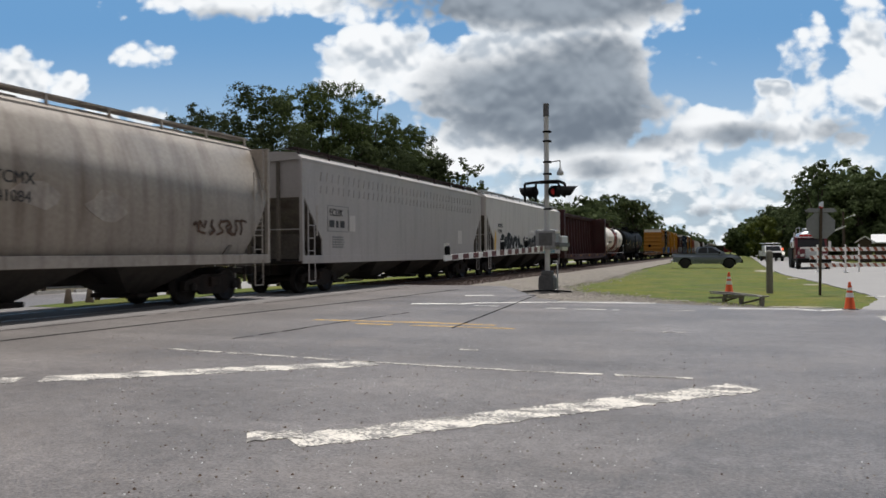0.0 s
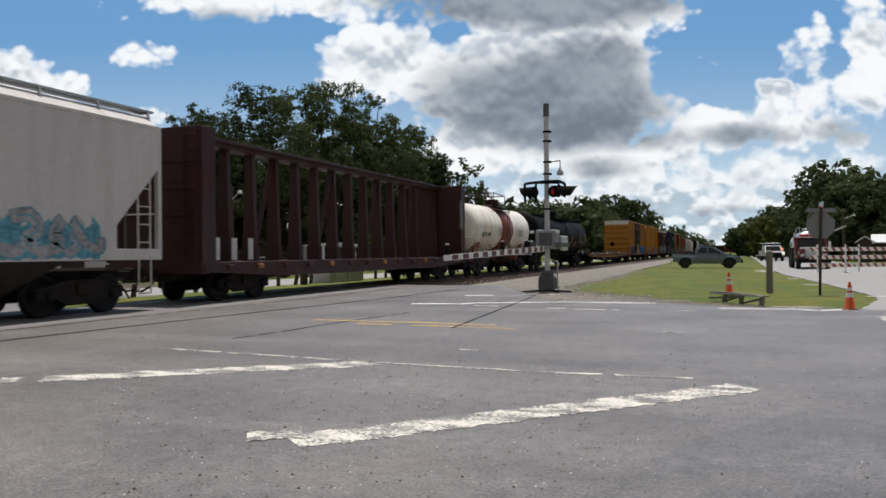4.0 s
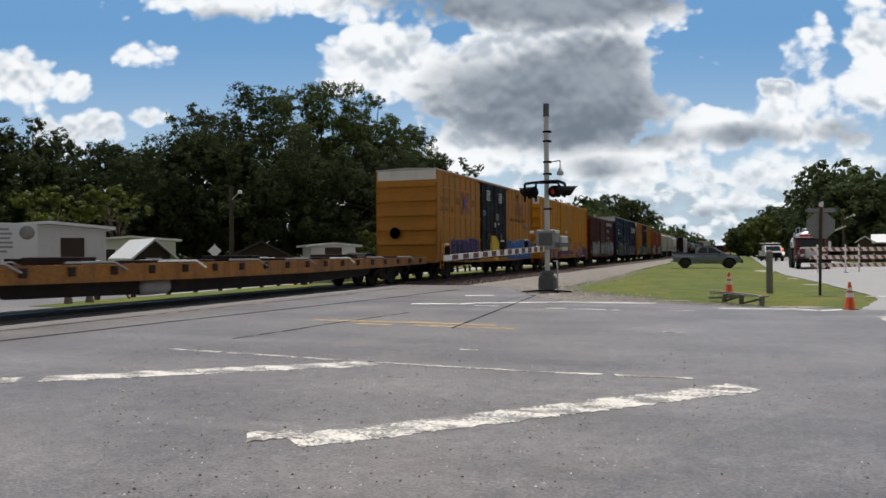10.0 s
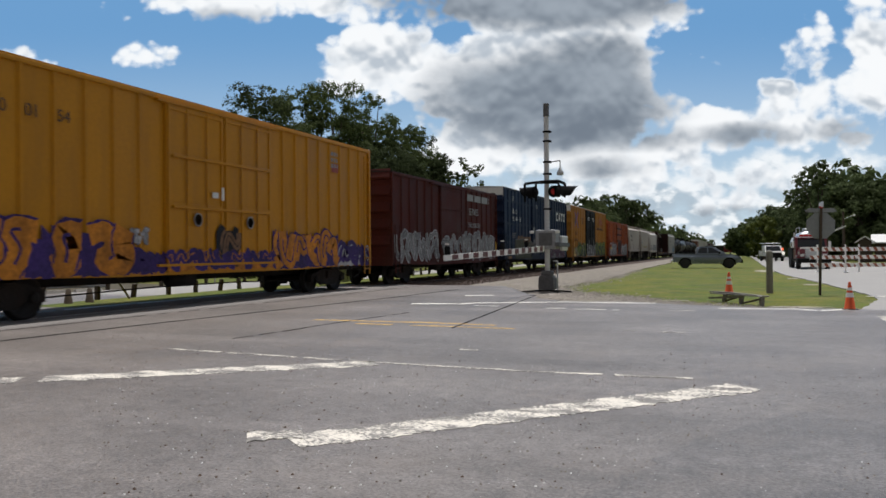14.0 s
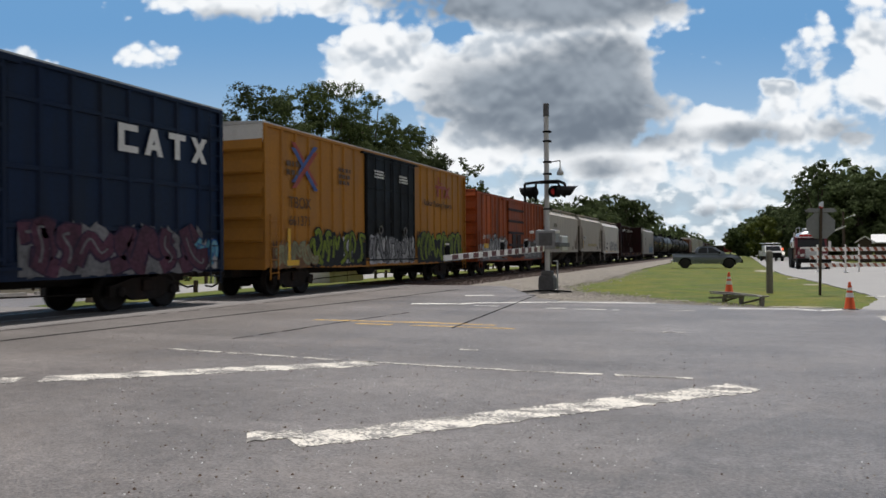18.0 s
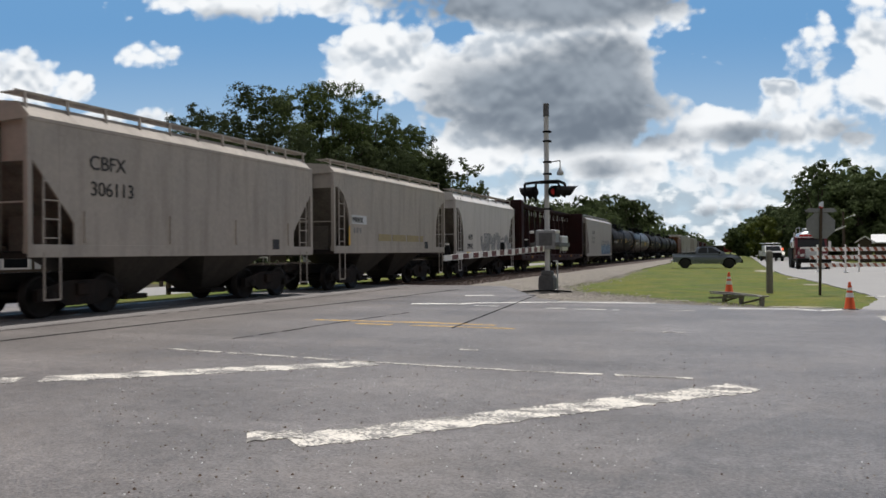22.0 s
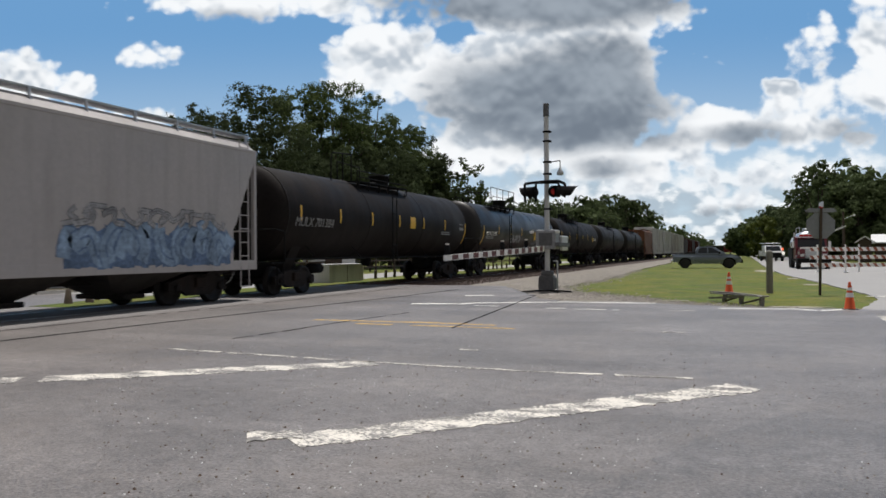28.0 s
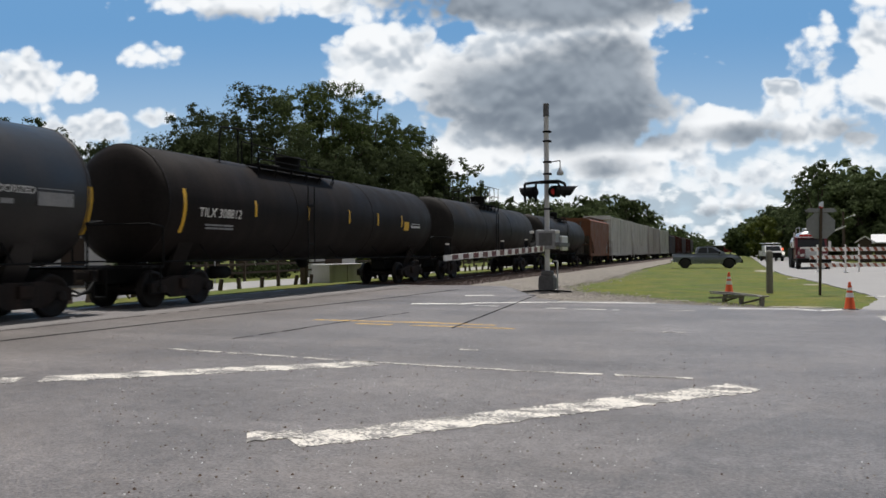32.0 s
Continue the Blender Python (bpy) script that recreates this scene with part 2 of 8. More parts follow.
M["box_yellow_panel"] = mat("bright_yellow_panel", (0.46, 0.203, 0.010), 0.5, var=0.1, scale=0.5, fine=10, bump=0.05, dirt=(0.28, 0.13, 0.02), dirt_amount=0.4, island=0.06, spec=0.2)
M["box_red_panel"] = mat("oxide_red_panel", (0.064, 0.015, 0.012), 0.65, var=0.25, scale=0.6, fine=12, bump=0.08, dirt=(0.05, 0.025, 0.02), dirt_amount=0.5, island=0.2, spec=0.15)
M["box_blue_panel"] = mat("deep_blue_panel", (0.0045, 0.0145, 0.044), 0.55, var=0.3, scale=0.5, fine=12, bump=0.06, dirt=(0.006, 0.010, 0.020), dirt_amount=0.6, island=0.2, spec=0.22)
M["box_orange_panel"] = mat("faded_orange_red_panel", (0.32, 0.075, 0.022), 0.6, var=0.25, scale=0.5, fine=12, bump=0.08, dirt=(0.09, 0.034, 0.02), dirt_amount=0.9, island=0.3, spec=0.2)
M["box_grey_panel"] = mat("dirty_white_panel", (0.54, 0.54, 0.53), 0.6, var=0.15, dirt=(0.22, 0.2, 0.18), dirt_amount=0.5, island=0.12)
M["hop_grey_panel"] = mat("pale_grey_panel", (0.48, 0.48, 0.47), 0.6, var=0.12, dirt=(0.22, 0.2, 0.18), dirt_amount=0.4, island=0.08)
M["cap_white"] = mat("white_end_panel", (0.66, 0.65, 0.62), 0.6, var=0.1, dirt=(0.4, 0.37, 0.33), dirt_amount=0.4)
M["roof_metal"] = mat("galvanised_roof", (0.45, 0.45, 0.44), 0.5, metal=0.3, var=0.2, dirt=(0.25, 0.18, 0.12), dirt_amount=0.5)
M["centerbeam"] = mat("maroon_centerbeam_paint", (0.044, 0.0085, 0.0095), 0.6, var=0.3, scale=0.8, fine=12, bump=0.06, dirt=(0.075, 0.035, 0.028), dirt_amount=0.4)
M["maroon_dark"] = mat("dark_maroon_beam", (0.024, 0.0058, 0.0062), 0.65, var=0.35, scale=0.8, fine=12, bump=0.1, dirt=(0.045, 0.016, 0.012), dirt_amount=0.5, spec=0.2)
M["rust_brown"] = mat("rust_brown_beam", (0.024, 0.0088, 0.0085), 0.75, var=0.3, scale=0.8, fine=12, bump=0.12, dirt=(0.05, 0.022, 0.015), dirt_amount=0.5)
M["flat_yellow"] = mat("worn_yellow_flatcar", (0.30, 0.128, 0.022), 0.6, var=0.35, scale=0.9, fine=12, bump=0.08, dirt=(0.09, 0.05, 0.03), dirt_amount=0.8)
M["mark_white"] = mat("white_stencil", (0.66, 0.66, 0.64), 0.6, var=0.15, scale=4)
M["mark_dark"] = mat("black_stencil", (0.035, 0.035, 0.037), 0.6, var=0.2, scale=4)
M["mark_grey"] = mat("worn_grey_stencil", (0.25, 0.25, 0.25), 0.6, var=0.2, scale=4)
M["ochre_chalk"] = mat("faded_ochre_paint", (0.36, 0.30, 0.17), 0.7, var=0.2, scale=3)
M["mark_brown"] = mat("brown_stencil", (0.10, 0.05, 0.02), 0.6, var=0.2, scale=4)
M["reflex_yellow"] = mat("yellow_reflector", (0.72, 0.42, 0.02), 0.35, var=0.06)
M["logo_blue"] = mat("faded_blue_print", (0.05, 0.09, 0.26), 0.6, var=0.2, scale=3)
M["logo_red"] = mat("faded_red_print", (0.30, 0.055, 0.035), 0.6, var=0.2, scale=3)
M["galv"] = mat("galvanised_steel", (0.46, 0.47, 0.48), 0.45, metal=0.6, var=0.15, scale=2)
M["signal_grey"] = mat("aluminium_mast_paint", (0.52, 0.52, 0.52), 0.45, metal=0.2, var=0.12, scale=2)
M["mechanism_grey"] = mat("weathered_mechanism_paint", (0.27, 0.275, 0.285), 0.5, metal=0.2, var=0.2, scale=3)
M["mast_base"] = mat("dark_cast_base", (0.11, 0.11, 0.113), 0.7, var=0.3, scale=3)
M["signal_black"] = mat("signal_black_paint", (0.010, 0.010, 0.011), 0.85, var=0.2, spec=0.1)
M["red_paint"] = mat("red_reflective", (0.11, 0.022, 0.024), 0.5, var=0.25, scale=3)
M["white_paint"] = mat("white_paint", (0.76, 0.75, 0.73), 0.45, var=0.08)
M["red_lens"] = mat("red_lens", (0.45, 0.02, 0.02), 0.15, var=0.05, bump=0)
M["lamp_white"] = glow("lit_lamp", (1.0, 0.95, 0.85), 1.2)
M["lamp_red"] = glow("lit_red_lamp", (1.0, 0.16, 0.06), 1.6)
M["cone_orange"] = mat("cone_orange", (0.62, 0.09, 0.02), 0.5, var=0.08, bump=0.02)
M["cone_black"] = mat("cone_black", (0.02, 0.02, 0.02), 0.6)
M["wood_grey"] = mat("weathered_wood", (0.19, 0.18, 0.165), 0.9, var=0.3, scale=2, fine=20, bump=0.4, stretch=(4, 4, 0.5))
M["wood_dark"] = mat("dark_post_wood", (0.06, 0.045, 0.033), 0.9, var=0.3, scale=2, fine=20, bump=0.4, stretch=(4, 4, 0.5))
M["bark"] = mat("bark", (0.075, 0.058, 0.045), 0.95, var=0.35, scale=1.5, fine=10, bump=0.7, stretch=(3, 3, 0.5))
M["leaf"] = mat("oak_leaf", (0.047, 0.062, 0.028), 0.85, var=0.45, scale=0.35, fine=2.5, bump=0, spec=0.08)
M["leaf_light"] = mat("pine_leaf", (0.078, 0.104, 0.036), 0.8, var=0.45, scale=0.35, fine=2.5, bump=0, spec=0.1)
# distant trees: the haze is put into a paler leaf colour
M["leaf_mid"] = mat("hazed_oak_leaf", (0.085, 0.112, 0.048), 0.8, var=0.45, scale=0.35, fine=2.5, bump=0, spec=0.1)
M["leaf_yellow"] = mat("yellow_green_leaf", (0.095, 0.120, 0.018), 0.6, var=0.4, scale=0.5, fine=3, bump=0, spec=0.25)
for _k in ("leaf", "leaf_light", "leaf_mid", "leaf_yellow"):
    # thin leaves let some light through
    _n, _l = M[_k].node_tree.nodes, M[_k].node_tree.links
    _t, _x = _n.new("ShaderNodeBsdfTranslucent"), _n.new("ShaderNodeMixShader")
    _x.inputs[0].default_value = 0.30
    _l.new(_n["Principled BSDF"].inputs["Base Color"].links[0].from_socket, _t.inputs[0])
    _l.new(_n["Principled BSDF"].outputs[0], _x.inputs[1])
    _l.new(_t.outputs[0], _x.inputs[2])
    _l.new(_x.outputs[0], _n["Material Output"].inputs[0])
M["car_blue_grey"] = mat("slate_blue_car_paint", (0.135, 0.16, 0.205), 0.22, metal=0.25, var=0.06, bump=0, spec=0.6)
M["car_white"] = mat("white_car_paint", (0.72, 0.72, 0.72), 0.3, var=0.05, bump=0)
M["car_red"] = mat("fire_red_paint", (0.13, 0.013, 0.022), 0.28, var=0.1, bump=0, spec=0.5)
M["chrome"] = mat("chrome", (0.75, 0.75, 0.76), 0.3, metal=1.0, var=0.04, bump=0)
M["glass"] = glass("dark_car_glass", (0.012, 0.015, 0.018))
M["rubber"] = mat("tyre_rubber", (0.018, 0.018, 0.018), 0.8, var=0.2)
M["board_orange"] = mat("orange_stripe", (0.28, 0.09, 0.05), 0.5, var=0.1)
M["siding"] = mat("white_siding", (0.60, 0.61, 0.62), 0.6, var=0.1, scale=0.6)
M["roof_white"] = mat("white_metal_roof", (0.68, 0.69, 0.70), 0.45, metal=0.1, var=0.08)
M["roof_dark"] = mat("dark_shingle_roof", (0.06, 0.055, 0.055), 0.9, var=0.3, scale=2, fine=14)
M["wall_brown"] = mat("brown_board_wall", (0.05, 0.036, 0.028), 0.85, var=0.2)
M["sign_white"] = mat("white_sign_face", (0.62, 0.64, 0.66), 0.5, var=0.06)
M["sign_back"] = mat("dull_aluminium_sign_back", (0.23, 0.24, 0.25), 0.55, metal=0.4, var=0.12)
M["street_light_road"] = mat("pale_street_asphalt", (0.30, 0.292, 0.285), 0.9, var=0.15, scale=0.4, fine=40, bump=0.3)
M["cabinet"] = mat("weathered_white_cabinet", (0.5, 0.5, 0.48), 0.6, var=0.15, dirt=GRIME, dirt_amount=0.3)
for _k, _c in (("black", (0.016, 0.016, 0.018)), ("white", (0.62, 0.62, 0.62)), ("silver", (0.36, 0.36, 0.37)), ("purple", (0.045, 0.025, 0.12)),
               ("blue", (0.02, 0.10, 0.36)), ("cyan", (0.12, 0.33, 0.42)), ("yellow", (0.62, 0.42, 0.03)), ("orange", (0.46, 0.175, 0.022)),
               ("deep_blue", (0.012, 0.075, 0.27)), ("green", (0.17, 0.22, 0.025)), ("olive", (0.20, 0.20, 0.12)), ("pink", (0.28, 0.09, 0.15)), ("brown", (0.16, 0.09, 0.05)), ("dull_brown", (0.09, 0.055, 0.038)), ("grey", (0.15, 0.15, 0.16)), ("pale_blue", (0.24, 0.33, 0.45)), ("dusty_blue", (0.13, 0.19, 0.30)), ("dull_olive", (0.055, 0.055, 0.030)), ("dull_pink", (0.075, 0.030, 0.050)), ("dull_purple", (0.030, 0.018, 0.042))):
    M["spray_" + _k] = mat("spray_" + _k, _c, 0.65, var=0.5, scale=2.2, fine=11, bump=0, dirt=tuple(0.45 * q for q in _c), dirt_amount=0.6, spec=0.2)


# ---------------------------------------------------------------- mesh helpers
class MB:
    """Collects the faces of one mesh."""

    def __init__(self):
        self.v, self.f, self.s = [], [], []

    def add(self, verts, faces, smooth=False):
        k = len(self.v)
        self.v += [tuple(p) for p in verts]
        self.f += [tuple(i + k for i in q) for q in faces]
        self.s += [smooth] * len(faces)
        return self

    def box(self, x0, x1, y0, y1, z0, z1, ch=0.0):
        if ch <= 0:
            v = [(x, y, z) for z in (z0, z1) for y in (y0, y1) for x in (x0, x1)]
            return self.add(v, [(0, 2, 3, 1), (4, 5, 7, 6), (0, 1, 5, 4), (2, 6, 7, 3), (0, 4, 6, 2), (1, 3, 7, 5)])
        c = min(ch, (x1 - x0) / 2.2, (y1 - y0) / 2.2, (z1 - z0) / 2.2)
        bm = bmesh.new()
        bmesh.ops.create_cube(bm, size=1)
        for q in bm.verts:
            q.co = Vector(((x0 + x1) / 2 + q.co.x * (x1 - x0), (y0 + y1) / 2 + q.co.y * (y1 - y0), (z0 + z1) / 2 + q.co.z * (z1 - z0)))
        bmesh.ops.bevel(bm, geom=bm.edges[:], offset=c, segments=2, affect='EDGES', profile=0.5)
        bm.verts.index_update()
        self.add([q.co[:] for q in bm.verts], [[q.index for q in f.verts] for f in bm.faces])
        bm.free()
        return self

    def prism(self, prof, a, b, axis="y", smooth=False, caps=True):
        """A closed outline of (u, w) pulled along an axis: y: (x, z); x: (y, z); z: (x, y)."""
        def p(u, w, t):
            return (u, t, w) if axis == "y" else (t, u, w) if axis == "x" else (u, w, t)
        n = len(prof)
        v = [p(u, w, a) for u, w in prof] + [p(u, w, b) for u, w in prof]
        self.add(v, [(i, (i + 1) % n, n + (i + 1) % n, n + i) for i in range(n)], smooth)
        if caps:
            self.add(v, [tuple(range(n))[::-1], tuple(range(n, 2 * n))])
        return self

    def lathe(self, prof, n=16, axis="z", centre=(0, 0, 0), smooth=True):
        """Turns (r, h) pairs round an axis."""
        v, f = [], []
        for r, h in prof:
            for i in range(n):
                a = 2 * math.pi * i / n
                c, s = r * math.cos(a), r * math.sin(a)
                q = (c, s, h) if axis == "z" else (h, c, s) if axis == "x" else (s, h, c)
                v.append((q[0] + centre[0], q[1] + centre[1], q[2] + centre[2]))
        for k in range(len(prof) - 1):
            for i in range(n):
                j = (i + 1) % n
                f.append((k * n + i, k * n + j, (k + 1) * n + j, (k + 1) * n + i))
        self.add(v, f, smooth)
        if prof[0][0] > 1e-4:
            self.add(v[:n], [tuple(range(n))[::-1]])
        if prof[-1][0] > 1e-4:
            self.add(v[-n:], [tuple(range(n))])
        return self

    def rod(self, a, b, r, n=6, r2=None):
        a, b = Vector(a), Vector(b)
        d = (b - a).normalized()
        u = d.orthogonal().normalized()
        w = d.cross(u)
        r2 = r if r2 is None else r2
        v = []
        for p, q in ((a, r), (b, r2)):
            for i in range(n):
                t = 2 * math.pi * i / n
                v.append(p + u * (q * math.cos(t)) + w * (q * math.sin(t)))
        self.add(v, [(i, (i + 1) % n, n + (i + 1) % n, n + i) for i in range(n)], n > 5)
        return self.add(v, [tuple(range(n))[::-1], tuple(range(n, 2 * n))])

    def path(self, pts, r, n=6):
        for a, b in zip(pts, pts[1:]):
            self.rod(a, b, r, n)
        return self

    def mesh(self, name, *materials):
        me = bpy.data.meshes.new(name)
        me.from_pydata(self.v, [], self.f)
        me.polygons.foreach_set("use_smooth", self.s)
        bm = bmesh.new()
        bm.from_mesh(me)
        bmesh.ops.recalc_face_normals(bm, faces=bm.faces[:])
        bm.to_mesh(me)
        bm.free()
        for m in materials:
            me.materials.append(m)
        return me


def part(name, mb, material, parent=None, label=""):
    """Links a mesh builder or a ready mesh as one object, under a thing or a part where one is given."""
    me = mb if isinstance(mb, bpy.types.Mesh) else mb.mesh(name, material)
    ob = new(name, me)
    if parent:
        ob.parent = parent
    return tagged(ob, label)


def leaf_mesh(name, v, material):
    """A mesh of loose four-cornered leaves, from an array of their corners."""
    n = len(v) // 4
    me = bpy.data.meshes.new(name)
    me.vertices.add(len(v))
    me.vertices.foreach_set("co", np.ascontiguousarray(v, dtype=np.float32).ravel())
    me.loops.add(len(v))
    me.loops.foreach_set("vertex_index", np.arange(len(v), dtype=np.int32))
    me.polygons.add(n)
    me.polygons.foreach_set("loop_start", np.arange(0, len(v), 4, dtype=np.int32))
    me.update(calc_edges=True)
    me.materials.append(material)
    return me


def put(name, me, parent, m=None, label=""):
    """Another object on a shared mesh."""
    ob = new(name, me)
    ob.parent = parent
    if m is not None:
        ob.matrix_basis = m
    return tagged(ob, label)


def thing(name, m, label, category, group="", kind=""):
    ob = new(name)
    ob.empty_display_size = 0.3
    ob.matrix_basis = m
    return tagged(ob, label, category, group, kind)


def letters(name, text, size, material, parent, m, label="", extrude=0.004):
    """Raised stencil letters as a mesh."""
    cu = bpy.data.curves.new(name, "FONT")
    cu.body, cu.size, cu.extrude = text, size, extrude
    tmp = bpy.data.objects.new(name, cu)
    me = bpy.data.meshes.new_from_object(tmp)
    bpy.data.objects.remove(tmp)
    me.materials.clear()
    me.materials.append(material)
    ob = new(name, me)
    ob.parent = parent
    ob.matrix_basis = m
    return tagged(ob, label)

# ---------------------------------------------------------------- ground
TRACK_X, SIDE_X, SPEED = -14.55, -13.0, 11.35
ROAD_NEAR, ROAD_FAR = 8.45, 18.95


def ground_height(x, y):
    if -18.2 < x < -10.2 and not (ROAD_NEAR - 3 < y < 28.9):
        return -0.26
    return -0.035


def ground_sheet():
    xs = [-4000, -1500, -600, -250, -120, -70, -50, -40, -33, -28, -25, -22, -20, -18.6, -17.9, -16.5, -14.5, -12.5, -10.9, -10.1, -8, -6, -4, -2, 0, 2, 4, 7, 11, 16, 25, 40, 80, 200, 600, 1500, 4000]
    ys = [-1500, -500, -150, -60, -25, -10, 0, 4.5, 5.5, 8, 12, 16, 20, 22.0, 24, 28.8, 29.8, 33, 36, 42, 50, 60, 75, 100, 140, 200, 300, 500, 900, 1800, 4500]
    v = [(x, y, ground_height(x, y)) for y in ys for x in xs]
    n = len(xs)
    f = [(j * n + i, j * n + i + 1, (j + 1) * n + i + 1, (j + 1) * n + i) for j in range(len(ys) - 1) for i in range(n - 1)]
    ob = part("ground", MB().add(v, f), M["grass_ground"])
    tagged(ob, "mown green grass verge with bare dry patches", "ground", kind="structure")


def slab(name, outline, z0, z1, material, label, category):
    ob = part(name, MB().prism(outline, z0, z1, "z"), material)
    return tagged(ob, label, category, kind="structure")


ground_sheet()
_e = random.Random(19)


def ragged(pts, step, amp):
    """A line of points broken into short crooked bits."""
    out = []
    for (ax, ay), (bx, by) in zip(pts, pts[1:]):
        k = max(1, int(math.hypot(bx - ax, by - ay) / step))
        for i in range(k):
            out.append((ax + (bx - ax) * i / k + _e.uniform(-amp, amp), ay + (by - ay) * i / k + _e.uniform(-amp, amp)))
    return out + [pts[-1]]


slab("road", [(-17.6, ROAD_NEAR), (-10.6, ROAD_NEAR), (-10.6, -40), (60, -40), (60, 18.7), (14, 18.95), (4.2, 19.0), *ragged([(2.9, 19.2), (2.2, 19.62), (0.4, 19.4), (-1.0, 19.9), (-2.2, 20.75), (-4.3, 20.85), (-5.3, 22.0), (-6.5, 25.0), (-8.4, 29.4)], 0.22, 0.13), (-10.6, 30.0), (-17.6, 30.0)],
     -0.3, 0.0, M["asphalt"], "worn grey asphalt road over the level crossing", "road")
slab("street", [(2.5, 19.3), (4.4, 19.0), (60, 18.9), (60, 30), (22, 33), (13, 50), (10, 90), (9.5, 400), (3.0, 400), (2.15, 124), *ragged([(1.95, 73), (2.05, 58), (2.3, 45), (2.8, 39), (3.05, 35), (3.36, 29.2), (3.55, 24.8), (3.3, 23.0), (2.9, 21.2), (2.6, 20.0)], 0.4, 0.06)],
     -0.3, -0.008, M["street_light_road"], "pale asphalt side street beside the tracks", "road")
slab("back_street", [(-22.5, -60), (-17.75, -60), (-17.75, 30), (-18.7, 60), (-18.7, 300), (-22.5, 300)], -0.3, -0.012, M["street_light_road"], "pale street behind the tracks", "road")
slab("yard", [(-60, -60), (-22.6, -60), (-22.6, 28.5), (-27, 30), (-60, 31)], -0.3, -0.02, M["leaf_litter"], "dark bare yard under the trees", "ground")
slab("back_road", [(-200, 9), (-17.6, 9), (-17.6, 21), (-200, 21)], -0.3, -0.006, M["asphalt"], "asphalt road behind the level crossing", "road")

# track bed
GRAVEL_EDGE = []
_g = random.Random(8)
GRAVEL_LINE = [(0.6, 19.75), (-0.77, 20.74), (-1.96, 21.91), (-3.32, 24.0), (-5.2, 26.2), (-6.3, 30.0), (-5.85, 37.0), (-6.2, 46.0), (-6.8, 60.0), (-7.1, 85.0), (-8.0, 140.0)]
for (_x0, _y0), (_x1, _y1) in zip(GRAVEL_LINE, GRAVEL_LINE[1:]):
    _n = max(4, int((_y1 - _y0) / 0.45))
    for _i in range(_n):
        GRAVEL_EDGE.append((_x0 + (_x1 - _x0) * _i / _n + _g.uniform(-0.32, 0.32), _y0 + (_y1 - _y0) * _i / _n + _g.uniform(-0.08, 0.08)))
slab("gravel_verge", [(-10.9, 29.6), (-8.0, 28.6), (-6.2, 23.8), (-4.8, 20.6), (-2.2, 20.2), (0.3, 19.1), *GRAVEL_EDGE, (-10.6, 150.0), (-12.0, 400.0), (-13.0, 400)],
     -0.28, -0.02, M["gravel"], "loose pale gravel beside the track", "gravel")
# grass strip between the far rail and the guard posts
_far = [(-15.62, 15.5), *ragged([(-16.4, 15.35), (-17.2, 15.5), (-17.55, 17.0), (-17.75, 24.0), (-17.75, 30.0), (-18.6, 60.0), (-18.6, 150.0)], 0.4, 0.08), (-16.2, 150.0), *ragged([(-16.2, 60.0), (-16.0, 30.0), (-15.62, 29.0), (-15.62, 16.0)], 0.6, 0.06)]
slab("far_verge", _far[::-1], -0.25, 0.008, M["grass_ground"], "strip of short grass behind the track", "grass")
bed = MB().prism([(-18.0, -0.26), (-16.9, -0.14), (-13.0, -0.13), (-12.5, -0.03), (-10.7, -0.005), (-10.0, -0.04), (-9.7, -0.26)], 29.7, 700, "y").prism([(-18.0, -0.26), (-16.9, -0.14), (-12.2, -0.14), (-10.7, -0.26)], -120, 5.6, "y")
tagged(part("ballast", bed, M["ballast"]), "dark brown track ballast", "ballast", kind="structure")
for dx in (-0.7525, 0.7525):
    x = TRACK_X + dx
    prof = [(-0.07, -0.16), (0.07, -0.16), (0.07, -0.145), (0.012, -0.125), (0.012, -0.045), (0.036, -0.035), (0.036, -0.004), (0.03, 0.0), (-0.03, 0.0), (-0.036, -0.004), (-0.036, -0.035), (-0.012, -0.045), (-0.012, -0.125), (-0.07, -0.145)]
    r = tagged(part("rail", MB().prism([(x + a, b) for a, b in prof], -120, 700, "y"), M["rail"]), "rusty steel running rail with a worn head", "rail", "running rails", "structure")
    part("rail_head", MB().box(x - 0.03, x + 0.03, -120, 700, -0.002, 0.003), M["rail_top"], r, "bright worn rail head")
tie_me = MB().box(-1.3, 1.3, -0.115, 0.115, -0.29, -0.13, 0.012).mesh("tie", M["tie"])
bed_ob = bpy.data.objects["ballast"]
for i in range(190):
    y = 30.1 + i * 0.52
    put("crosstie", tie_me, bed_ob, pose(TRACK_X + random.uniform(-0.04, 0.04), y, 0.012 + random.uniform(-0.01, 0.008), 0, 0, random.uniform(-1, 1)))

# level crossing panels and seams in the asphalt, 4 mm proud
for x0, x1 in ((-18.0, -15.42), (-15.17, -13.93), (-13.68, -12.3)):
    k = 0
    y = 5.7
    last = 15.3 if x0 < -17 else 29.6
    while y < last:
        y1 = min(y + 2.44, last)
        ob = part("crossing_panel", MB().box(x0, x1, y + 0.012, y1 - 0.012, -0.25, 0.006, 0.012), M["panel"])
        tagged(ob, "grey concrete level crossing panel", "crossing panel", "crossing panels", "structure")
        y = y1
road_ob = bpy.data.objects["road"]


